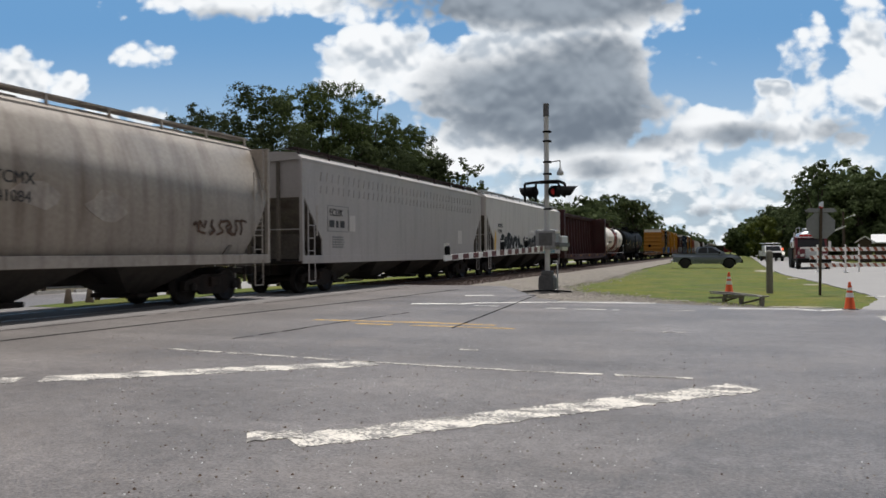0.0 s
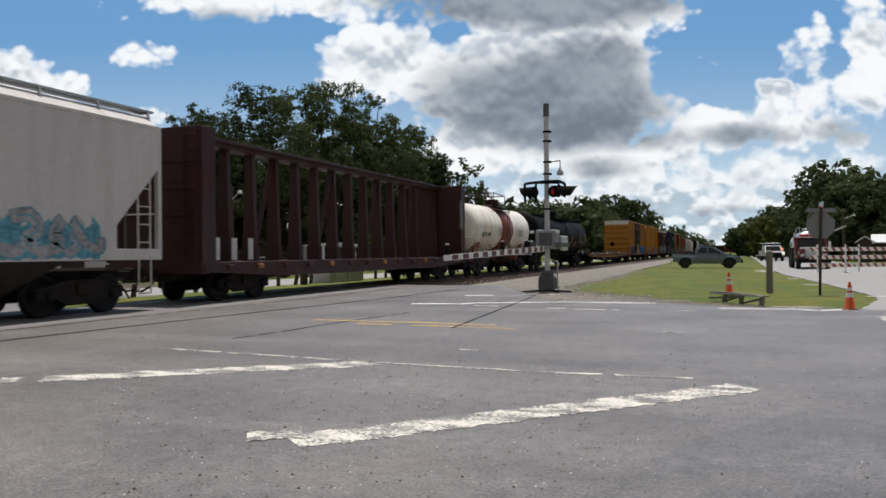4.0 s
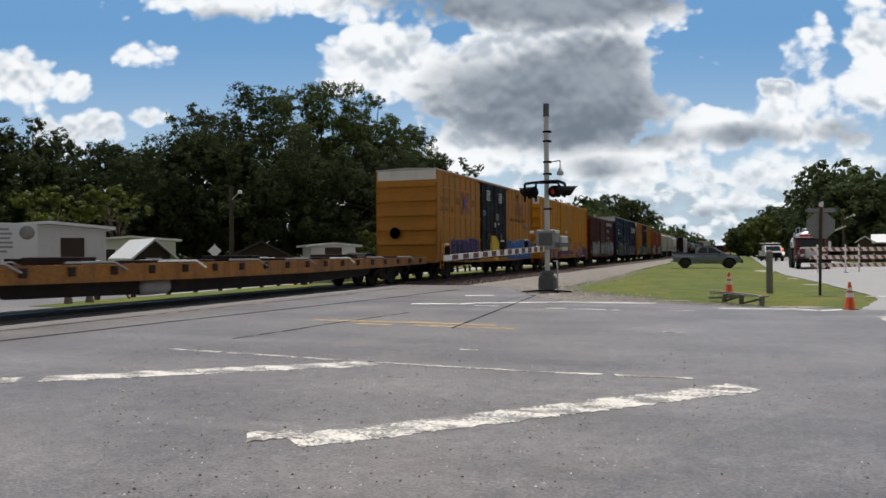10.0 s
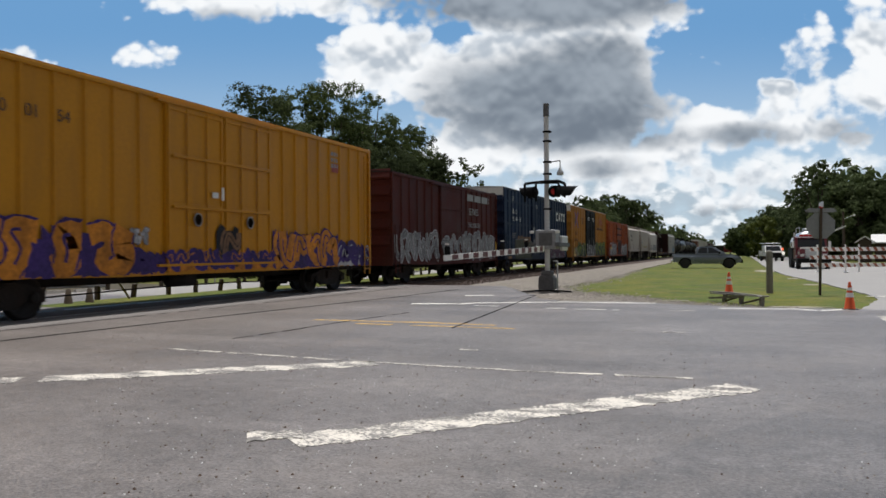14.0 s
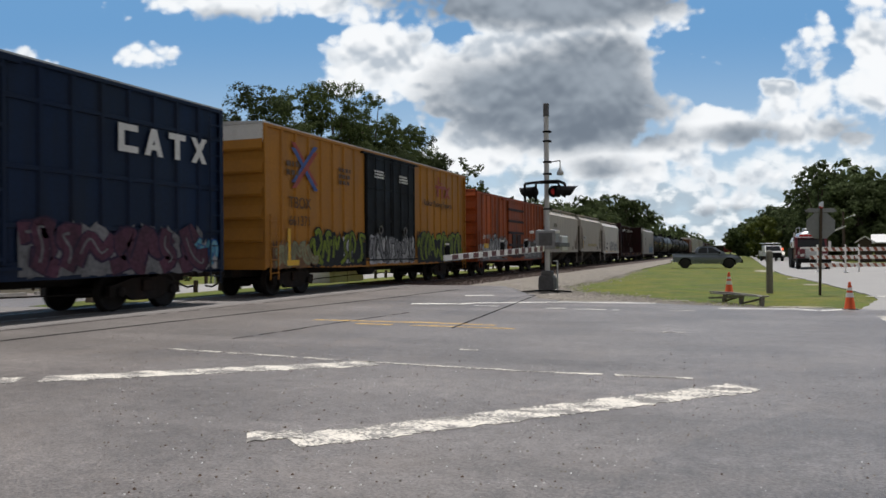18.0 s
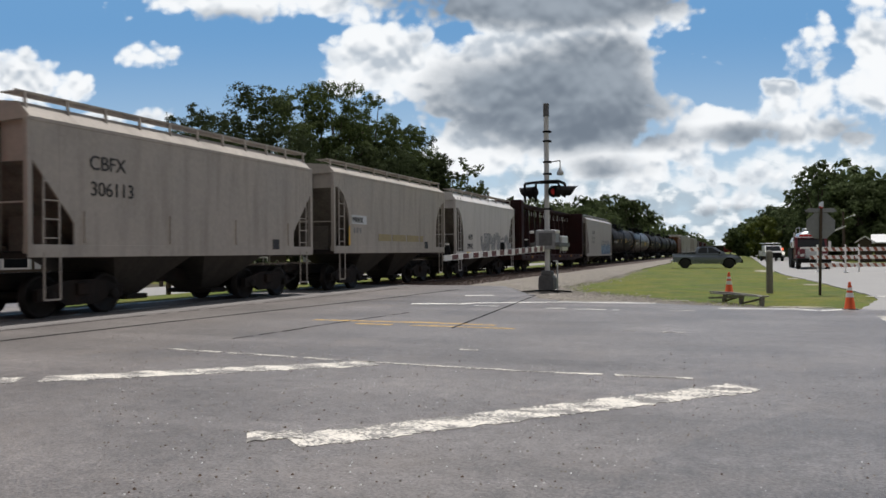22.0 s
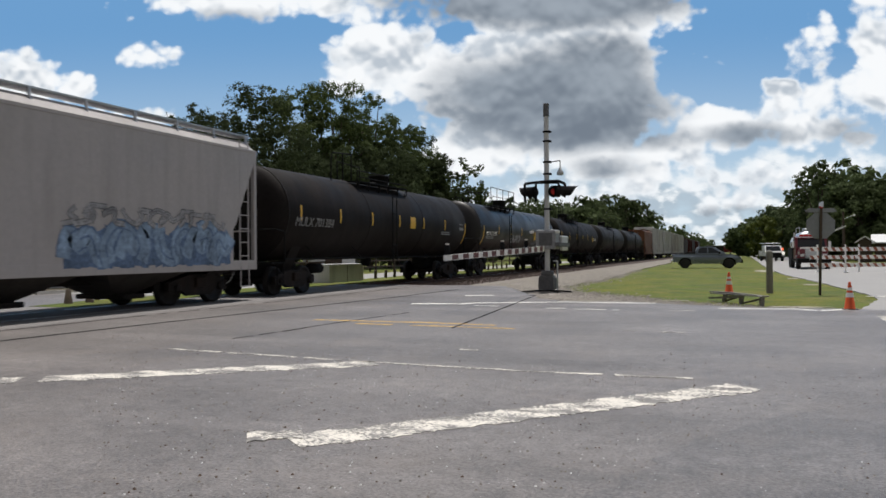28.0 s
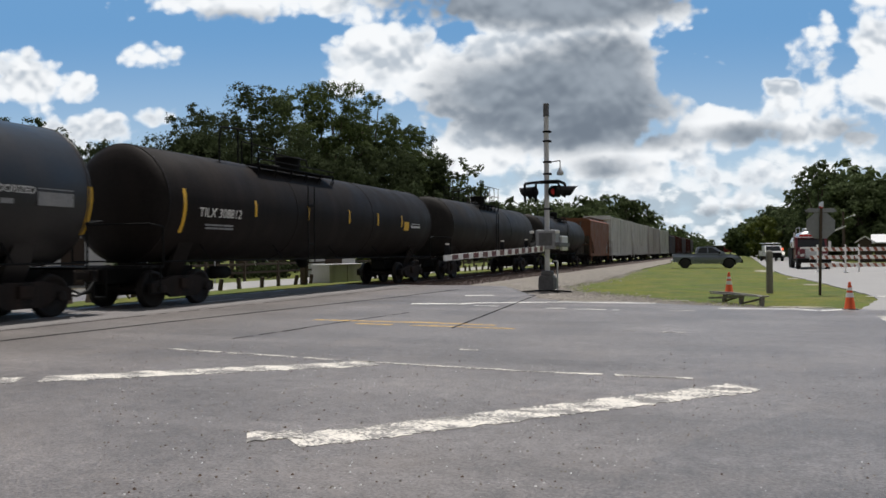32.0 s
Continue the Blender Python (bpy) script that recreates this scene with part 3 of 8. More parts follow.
def strip(name, pts, w, material, parent, z=0.004, label="", wob=0.0, seed=0, step=0.35, gap=0.0):
    """A painted or tarred strip with uneven edges, 4 mm proud."""
    rnd = random.Random(seed)
    mb = MB()
    for (ax, ay), (bx, by) in zip(pts, pts[1:]):
        L = math.hypot(bx - ax, by - ay)
        n = max(1, int(L / step))
        dx, dy = (bx - ax) / L, (by - ay) / L
        rows = []
        for i in range(n + 1):
            t = i / n * L
            a, b = w / 2 + rnd.uniform(-wob, wob), w / 2 + rnd.uniform(-wob, wob)
            rows.append(((ax + dx * t - dy * a, ay + dy * t + dx * a), (ax + dx * t + dy * b, ay + dy * t - dx * b)))
        for r0, r1 in zip(rows, rows[1:]):
            if rnd.random() < gap:
                continue
            q = [r0[0], r1[0], r1[1], r0[1]]
            mb.add([(x, y, 0.0005) for x, y in q] + [(x, y, z) for x, y in q], [(4, 5, 6, 7), (0, 1, 5, 4), (1, 2, 6, 5), (2, 3, 7, 6), (3, 0, 4, 7)])
    return part(name, mb, material, parent, label)


strip("seam", [(-10.95, 5.0), (-10.7, 9.05), (-10.44, 12.6), (-10.05, 16.6), (-9.6, 21.0), (-9.35, 26.5)], 0.10, M["seam"], road_ob, label="black tar seam", wob=0.012, seed=1)
strip("seam", [(-12.25, 5.0), (-12.05, 14.5), (-11.9, 20.0), (-11.9, 29.4)], 0.05, M["seam"], road_ob, label="black tar seam", wob=0.015, seed=2, gap=0.12)
strip("crack", [(-7.37, 10.36), (-7.24, 11.58), (-7.13, 13.4), (-6.8, 16.2)], 0.04, M["seam"], road_ob, label="tarred crack", wob=0.02, seed=3, step=0.15, gap=0.12)
strip("saw_cut", [(-4.67, 12.9), (-5.75, 23.4)], 0.05, M["seam"], road_ob, label="dark sealed saw cut", wob=0.006, seed=4)
strip("edge_line", [(-7.9, 18.8), (-6.79, 19.08)], 0.24, M["bright_line"], road_ob, wob=0.03, seed=5, gap=0.04)
strip("edge_line", [(-6.64, 18.95), (-6.43, 19.5), (-4.26, 20.4), (-1.97, 20.42)], 0.24, M["bright_line"], road_ob, wob=0.03, seed=6, gap=0.02, step=0.2)
strip("edge_line", [(-0.45, 18.95), (1.25, 19.1), (1.6, 18.7), (2.2, 19.3)], 0.2, M["bright_line"], road_ob, wob=0.03, seed=7, gap=0.03, step=0.2)
strip("old_line", [(-6.1, 18.6), (-5.5, 18.5)], 0.14, M["bright_line"], road_ob, wob=0.03, seed=8, gap=0.1, step=0.15)
strip("old_line", [(-4.2, 18.05), (-3.75, 18.15)], 0.12, M["bright_line"], road_ob, wob=0.03, seed=81, gap=0.1, step=0.15)
strip("old_line", [(-3.55, 18.02), (-2.5, 17.9)], 0.14, M["bright_line"], road_ob, wob=0.03, seed=82, gap=0.15, step=0.15)
strip("old_line", [(-1.6, 17.95), (-0.9, 18.1)], 0.12, M["white_line"], road_ob, wob=0.03, seed=83, gap=0.2, step=0.15)
strip("short_line", [(-7.8, 22.8), (-7.0, 23.1)], 0.32, M["bright_line"], road_ob, wob=0.05, seed=9, step=0.15)
strip("street_line", [(3.3, 24.7), (5.6, 25.1)], 0.25, M["bright_line"], bpy.data.objects["street"], wob=0.03, seed=91, gap=0.05)
strip("centre_line", [(-7.9, 13.8), (-5.44, 13.8), (-4.1, 13.62)], 0.13, M["yellow_line"], road_ob, wob=0.02, seed=10, gap=0.06)
strip("centre_line", [(-7.07, 13.29), (-5.21, 13.21), (-3.6, 13.1)], 0.12, M["yellow_line"], road_ob, wob=0.02, seed=11, gap=0.12)
strip("lane_line", [(-7.45, 9.0), (-5.0, 8.72), (-2.3, 8.47), (-0.45, 8.5)], 0.085, M["white_line"], road_ob, wob=0.022, seed=12, gap=0.16, step=0.13)
strip("faded_line", [(-1.8, 13.3), (-0.6, 13.2)], 0.08, M["white_line"], road_ob, wob=0.03, seed=14, gap=0.5, step=0.2)
strip("hatch_bar", [(-8.6, 5.3), (-7.02, 6.34)], 0.40, M["white_line"], road_ob, wob=0.06, seed=15, step=0.07, gap=0.10)
strip("hatch_bar", [(-6.96, 6.385), (-4.05, 8.55)], 0.44, M["white_line"], road_ob, wob=0.05, seed=16, step=0.06, gap=0.01)
strip("hatch_bar", [(-3.3, 4.80), (-2.98, 5.02)], 0.26, M["white_line"], road_ob, z=0.008, wob=0.05, seed=17, step=0.05)
strip("hatch_bar", [(-2.93, 4.8), (0.06, 8.1)], 0.41, M["white_line"], road_ob, wob=0.04, seed=18, step=0.05)
strip("stop_bar", [(2.75, 15.0), (2.8, 17.5)], 0.6, M["white_line"], road_ob, wob=0.03, seed=19)
for x, y in ((-3.55, 10.1),):
    strip("paint_patch", [(x, y), (x + 0.28, y - 0.02)], 0.08, M["white_line"], road_ob, wob=0.02, seed=int(x * 100), step=0.1)
_p = random.Random(12)
patch = [(-1.15, 2.2), (-0.75, 4.2), (-0.35, 5.6), (0.35, 6.9), (1.2, 7.6), (2.4, 7.9), (4.2, 7.8), (6.0, 7.2), (6.0, 1.0), (-1.0, 1.0)]
fine = []
for (ax, ay), (bx, by) in zip(patch, patch[1:] + patch[:1]):
    for k in range(9):
        fine.append((ax + (bx - ax) * k / 9 + _p.uniform(-0.05, 0.05), ay + (by - ay) * k / 9 + _p.uniform(-0.05, 0.05)))
part("asphalt_patch", MB().prism(fine, 0.0005, 0.0025, "z"), M["asphalt_patch"], road_ob, "darker patch of newer asphalt")
# loose grit and chips on the asphalt
rnd = random.Random(5)
mb = MB()
for i in range(1100):
    y = 2.2 + 7.5 * rnd.random() ** 1.3
    x = -0.36 * y + rnd.uniform(-0.62, 0.62) * y
    r = rnd.uniform(0.003, 0.010)
    mb.add([(x - r, y - r, 0), (x + r, y - r * 0.7, 0), (x + r * 0.6, y + r, 0), (x - r, y + r * 0.8, 0), (x, y, r * 1.2)], [(0, 1, 4), (1, 2, 4), (2, 3, 4), (3, 0, 4)])
tagged(part("grit", mb, M["gravel"]), "loose stone grit scattered on the asphalt", "grit", kind="stuff")
mb = MB()
for i in range(1000):
    y = 2.2 + 8.5 * rnd.random() ** 1.3
    x = -0.36 * y + rnd.uniform(-0.62, 0.62) * y
    r = 0.002 + 0.009 * rnd.random() ** 2.2
    mb.add([(x - r, y - r, 0), (x + r, y - r * 0.7, 0), (x + r * 0.6, y + r, 0), (x - r, y + r * 0.8, 0), (x, y, r * 1.1)], [(0, 1, 4), (1, 2, 4), (2, 3, 4), (3, 0, 4)])
# pale chips, which also carry the asphalt's sparkle as plain light colour
pale = MB()
for i in range(1100):
    y = 2.2 + 8.5 * rnd.random() ** 1.3
    x = -0.36 * y + rnd.uniform(-0.62, 0.62) * y
    r = 0.002 + 0.006 * rnd.random() ** 2
    pale.add([(x - r, y - r, 0), (x + r, y - r * 0.7, 0), (x + r * 0.6, y + r, 0), (x - r, y + r * 0.8, 0), (x, y, r * 1.1)], [(0, 1, 4), (1, 2, 4), (2, 3, 4), (3, 0, 4)])
tagged(part("pale_chips", pale, M["grit_glint"]), "tiny pale stone chips and painted glints on the asphalt", "chips", kind="stuff")
tagged(part("dark_chips", mb, M["tie"]), "dark chips of tar and bark on the asphalt", "chips", kind="stuff")
# stones along the road edge and by the mast
mb = MB()
for i in range(3400):
    k = min(int(rnd.random() ** 1.5 * 7), 6)
    (ax, ay), (bx, by) = GRAVEL_LINE[k], GRAVEL_LINE[k + 1]
    u_ = rnd.random()
    x = ax + (bx - ax) * u_ + rnd.gauss(-0.15, 0.5)
    y = ay + (by - ay) * u_ + rnd.gauss(-0.35, 0.45)
    if x > 1.6 or y < 19.45:
        continue
    r = rnd.uniform(0.012, 0.05) * (1.0 if x < -2 else 0.7)
    pts = [(x + r * rnd.uniform(0.6, 1.2) * math.cos(a), y + r * rnd.uniform(0.6, 1.2) * math.sin(a), -0.03) for a in (0.3, 1.6, 2.9, 4.2, 5.4)]
    mb.add(pts + [(x + r * 0.2, y, r * rnd.uniform(0.4, 0.9) - 0.02)], [(j, (j + 1) % 5, 5) for j in range(5)])
for i in range(4200):
    y = 21.5 + 34 * rnd.random() ** 1.7
    left, right = (-9.6 if y > 29 else -6.0 - (y - 21.5) * 0.35), -2.4 - (y - 21.5) * 0.62 if y < 26.5 else -5.7
    if left > right:
        continue
    x, r = rnd.uniform(left, right), rnd.uniform(0.02, 0.06)
    pts = [(x + r * rnd.uniform(0.6, 1.2) * math.cos(a), y + r * rnd.uniform(0.6, 1.2) * math.sin(a), -0.03) for a in (0.3, 2.4, 4.4)]
    mb.add(pts + [(x, y, r * rnd.uniform(0.2, 0.45) - 0.02)], [(0, 1, 3), (1, 2, 3), (2, 0, 3)])
tagged(part("roadside_stones", mb, M["pale_stone"]), "loose grey stones along the road edge", "stones", kind="stuff")
mb = MB()
for i in range(5000):
    y = 29.8 + 38 * rnd.random() ** 1.6
    x = rnd.uniform(-12.6, -10.3) if rnd.random() < 0.5 else rnd.uniform(-17.5, -10.6)
    if abs(abs(x - TRACK_X) - 0.75) < 0.1:
        continue
    r = rnd.uniform(0.03, 0.06)
    z = -0.15 if x < -12.6 else -0.03
    pts = [(x + r * rnd.uniform(0.6, 1.2) * math.cos(a), y + r * rnd.uniform(0.6, 1.2) * math.sin(a), z) for a in (0.3, 2.2, 4.2)]
    mb.add(pts + [(x, y, z + r * rnd.uniform(0.7, 1.2))], [(0, 1, 3), (1, 2, 3), (2, 0, 3)])
tagged(part("ballast_stones", mb, M["ballast"]), "angular brown ballast stones", "stones", kind="stuff")


def in_grass(x, y):
    pts = GRAVEL_LINE
    left = pts[-1][0]
    for (ax, ay), (bx, by) in zip(pts, pts[1:]):
        if ay <= y < by:
            left = ax + (bx - ax) * (y - ay) / (by - ay)
            break
    right = 2.3 + (y - 20.2) * 0.28 if y < 24.8 else 3.55 - (y - 24.8) * 0.055 if y < 45 else 2.2
    return y > 19.8 and left < x < right


mb = MB()
verts, faces = [], []
for i in range(30000):
    y = 19.7 + 50 * rnd.random() ** 1.7
    x = rnd.uniform(-9, 3.8)
    if not in_grass(x, y):
        continue
    h, w, a = rnd.uniform(0.015, 0.06), rnd.uniform(0.012, 0.03), rnd.uniform(0, 6.28)
    k = len(verts)
    verts += [(x - w * math.cos(a), y - w * math.sin(a), -0.04), (x + w * math.cos(a), y + w * math.sin(a), -0.04), (x + rnd.uniform(-0.09, 0.09), y + rnd.uniform(-0.09, 0.09), h * 0.15 - 0.035)]
    faces.append((k, k + 1, k + 2))
me = bpy.data.meshes.new("grass")
me.from_pydata(verts, [], faces)
me.materials.append(M["grass"])
# bare sandy patches where the verge meets the street
for _x, _y, _a, _b in ((1.6, 55.0, 0.9, 2.6), (2.4, 40.5, 0.35, 0.7), (2.6, 33.5, 0.3, 0.6), (1.2, 20.3, 0.9, 0.25), (-1.6, 22.2, 0.5, 0.2)):
    _o = [(_x + _a * _e.uniform(0.6, 1.1) * math.cos(2 * math.pi * i / 18), _y + _b * _e.uniform(0.6, 1.1) * math.sin(2 * math.pi * i / 18)) for i in range(18)]
    part("bare_patch", MB().prism(_o, -0.06, -0.028, "z"), M["sand"], bpy.data.objects["ground"], "bare sandy patch")
tagged(new("grass", me), "short green mown grass on the verge", "grass", kind="stuff")

# ---------------------------------------------------------------- train
# car space: x = 0 on the track's centre line, +x towards the road; y = 0 at the leading end, z = 0 on the rail
HW = 1.55
WHEEL = MB().lathe([(0.0, -0.03), (0.10, -0.03), (0.16, 0.0), (0.36, 0.0), (0.39, -0.04), (0.457, -0.05), (0.457, 0.06), (0.485, 0.075), (0.48, 0.105), (0.39, 0.10), (0.36, 0.07), (0.16, 0.09), (0.12, 0.12), (0.0, 0.12)], 20, "x").mesh("wheel", M["wheel"])
AXLE = MB().lathe([(0.085, -0.95), (0.085, 0.95)], 8, "x").mesh("axle", M["steel"])
FRAME = MB().prism([(-1.2, 0.60), (-1.2, 0.36), (-0.98, 0.34), (-0.78, 0.42), (-0.45, 0.24), (0.45, 0.24), (0.78, 0.42), (0.98, 0.34), (1.2, 0.36), (1.2, 0.60), (0.95, 0.66), (0.45, 0.78), (-0.45, 0.78), (-0.95, 0.66)], -0.07, 0.07, "x") \
    .lathe([(0.0, 0.05), (0.11, 0.05), (0.12, 0.13), (0.07, 0.15), (0.0, 0.15)], 10, "x", (0, -0.89, 0.457)).lathe([(0.0, 0.05), (0.11, 0.05), (0.12, 0.13), (0.07, 0.15), (0.0, 0.15)], 10, "x", (0, 0.89, 0.457)).mesh("side_frame", M["steel"])
BOLSTER = MB().box(-1.15, 1.15, -0.2, 0.2, 0.45, 0.72, 0.03).mesh("bolster", M["steel"])
SPRINGS = MB()
for _y in (-0.17, 0.0, 0.17):
    SPRINGS.lathe([(0.07, 0.3), (0.08, 0.34), (0.065, 0.38), (0.08, 0.42), (0.065, 0.46), (0.08, 0.5), (0.07, 0.54)], 8, "z", (0, _y, 0))
SPRINGS = SPRINGS.mesh("spring_nest", M["rust_brown"])
COUPLER = MB().box(-0.09, 0.09, -0.75, 0.1, 0.74, 0.92, 0.02).box(-0.16, 0.16, -0.98, -0.68, 0.68, 0.98, 0.04).mesh("coupler", M["steel"])
HOSE = MB().path([(0.25, -0.2, 0.75), (0.27, -0.45, 0.5), (0.24, -0.75, 0.38), (0.2, -1.0, 0.42)], 0.028).mesh("brake_hose", M["rubber"])
cars = []


def bogie(car, y):
    put("bolster", BOLSTER, car, pose(0, y, 0))
    for sx in (-1, 1):
        f = put("side_frame", FRAME, car, pose(sx * 0.99, y, 0, 0, 0, 0 if sx > 0 else 180), "cast steel truck side frame")
        put("spring_nest", SPRINGS, f, pose(0.0, 0, 0))
    for sy in (-0.89, 0.89):
        a = put("axle", AXLE, car, pose(0, y + sy, 0.457))
        for sx in (-1, 1):
            put("wheel", WHEEL, a, pose(sx * 0.79, 0, 0, 0, 0, 0 if sx < 0 else 180))


def running_gear(car, L, inset):
    bogie(car, inset)
    bogie(car, L - inset)
    put("coupler", COUPLER, car)
    put("coupler", COUPLER, car, pose(0, L, 0, 0, 0, 180))
    put("brake_hose", HOSE, car)
    put("brake_hose", HOSE, car, pose(0, L, 0, 0, 0, 180))


def wagon(name, s, label, category="railcar"):
    car = thing(name, pose(TRACK_X, s, 0), label, category, "cars of the freight train")
    cars.append((car, s))
    return car


def ladder(car, name, x, y, z0, z1, w, material, along="y", rungs=None):
    """Grab-iron ladder; along: the way its rungs run."""
    mb = MB()
    n = rungs or max(2, int((z1 - z0) / 0.38))
    a, b = ((x, y - w / 2), (x, y + w / 2)) if along == "y" else ((x - w / 2, y), (x + w / 2, y))
    for p in (a, b):
        mb.rod((*p, z0), (*p, z1), 0.022, 5)
    for i in range(n):
        z = z0 + (i + 0.5) * (z1 - z0) / n
        mb.rod((*a, z), (*b, z), 0.016, 5)
    return part(name, mb, material, car)


def side_text(car, text, size, y, z, material, x=None, label=""):
    return letters("stencil", text, size, material, car, pose((HW if x is None else x) + 0.012, y, z, 90, 0, 90), label)


def bars(car, y, z, w, h, rows, material, x=None, seed=0, name="stencil_lines"):
    """Writing too small to read, as plain bars."""
    rnd = random.Random(seed)
    x = (HW if x is None else x)
    mb = MB()
    for i in range(rows):
        zz = z - i * h * 1.7
        yy = y
        while yy < y + w:
            d = rnd.uniform(0.25, 0.6) * w * 0.5
            e = min(yy + d, y + w * rnd.uniform(0.85, 1.0))
            if e > yy:
                mb.box(x + 0.002, x + 0.010, yy, e, zz - h, zz)
            yy += d + h * 0.6
    return part(name, mb, material, car)


BONES = (((-0.05, 0.15), (0.25, 0.85), (0.65, 0.45), (1.1, 0.9)), ((0.05, 1.0), (0.35, 0.35), (0.85, 0.12), (1.15, 0.5)), ((-0.1, 0.55), (0.4, 0.8), (0.6, 0.2), (1.1, 0.05)),
         ((0.25, 0.0), (0.02, 0.5), (0.45, 1.0), (0.9, 0.72), (0.72, 0.35)), ((0.0, 0.9), (0.6, 1.0), (0.95, 0.6), (0.55, 0.3), (1.2, 0.0)), ((0.1, 0.05), (0.3, 0.5), (0.15, 0.95), (0.8, 0.9)), ((0.85, 1.0), (0.6, 0.6), (0.9, 0.25), (0.3, 0.0)))


def spray(car, y0, y1, z0, z1, n, fill, edge, x=None, seed=0, third=None, slope=0.0, ground=True, bend=None, fat=1.0):
    """Graffiti: packed bulging strokes with outlines over a rough patch of paint; no letters can be read."""
    rnd = random.Random(seed)
    x = HW if x is None else x
    w, h = (y1 - y0) / n, z1 - z0
    lay = {"patch": MB(), "edge": MB(), "fill": MB(), "line": MB()}

    def stroke(mb, pts, r, dx):
        m = len(pts)
        lft, rgt = [], []
        for i, (py, pz) in enumerate(pts):
            a, b = pts[max(i - 1, 0)], pts[min(i + 1, m - 1)]
            ty, tz = b[0] - a[0], b[1] - a[1]
            q = math.hypot(ty, tz) or 1
            k = r * (0.9 + 0.2 * rnd.random())
            lft.append((py - tz / q * k, pz + ty / q * k))
            rgt.append((py + tz / q * k, pz - ty / q * k))
        v = [(x + dx, py, min(max(pz, z0 - 0.06), z1 + 0.1)) for py, pz in lft + rgt]
        mb.add(v, [(i, i + 1, m + i + 1, m + i) for i in range(m - 1)])
    if ground:
        m = n * 5
        for i in range(m):
            a, b = y0 + (y1 - y0) * i / m, y0 + (y1 - y0) * (i + 1) / m
            ta, tb = z0 + h * rnd.uniform(0.62, 0.98), z0 + h * rnd.uniform(0.62, 0.98)
            lay["patch"].add([(x + 0.002, a, z0 - rnd.uniform(0, 0.08)), (x + 0.002, b, z0 - rnd.uniform(0, 0.08)), (x + 0.002, b, tb), (x + 0.002, a, ta)], [(0, 1, 2, 3)])
    for i in range(n):
        for half in range(2):
            a, tall = y0 + (i + 0.42 * half) * w - 0.06 * w, rnd.uniform(0.8, 1.0)
            lean, wide = rnd.uniform(-0.12, 0.12) * w, w * rnd.uniform(0.55, 0.85)
            bone = [(min(max(a + u * wide + lean * q + rnd.uniform(-0.05, 0.05) * w, y0), y1), z0 + h * (0.06 + 0.86 * q * tall + rnd.uniform(-0.03, 0.03))) for u, q in rnd.choice(BONES)]
            pts = []
            for j in range(len(bone) - 1):
                p0, p1, p2, p3 = bone[max(j - 1, 0)], bone[j], bone[j + 1], bone[min(j + 2, len(bone) - 1)]
                for t in range(5):
                    u = t / 5
                    pts.append(tuple(0.5 * (2 * p1[e] + (p2[e] - p0[e]) * u + (2 * p0[e] - 5 * p1[e] + 4 * p2[e] - p3[e]) * u ** 2 + (3 * p1[e] - p0[e] - 3 * p2[e] + p3[e]) * u ** 3) for e in (0, 1)))
            pts.append(bone[-1])
            r = min(w, h) * fat * rnd.uniform(0.10, 0.15)
            dx = 0.003 + 0.0010 * i + 0.0005 * half
            stroke(lay["edge"], pts, r + 0.04 * h, dx)
            stroke(lay["fill"], pts, r, dx + 0.0004)
            if rnd.random() < 0.6:
                stroke(lay["line"], pts[2:-3], r * 0.14, dx + 0.0007)
    for k, m_, d in (("patch", third or edge, "sprayed background patch"), ("edge", edge, "sprayed graffiti outline"), ("fill", fill, "sprayed graffiti filling"), ("line", third or edge, "sprayed graffiti highlight")):
        if lay[k].v:
            if bend:
                # wrapped on a round shell of radius and centre height
                lay[k].v = [(px_ - x + math.sqrt(bend[0] ** 2 - min(abs(pz_ - bend[1]), bend[0] * 0.9) ** 2), py_, pz_) for px_, py_, pz_ in lay[k].v]
            tagged(part("graffiti", lay[k], M["spray_" + m_], car, d), kind="stuff")


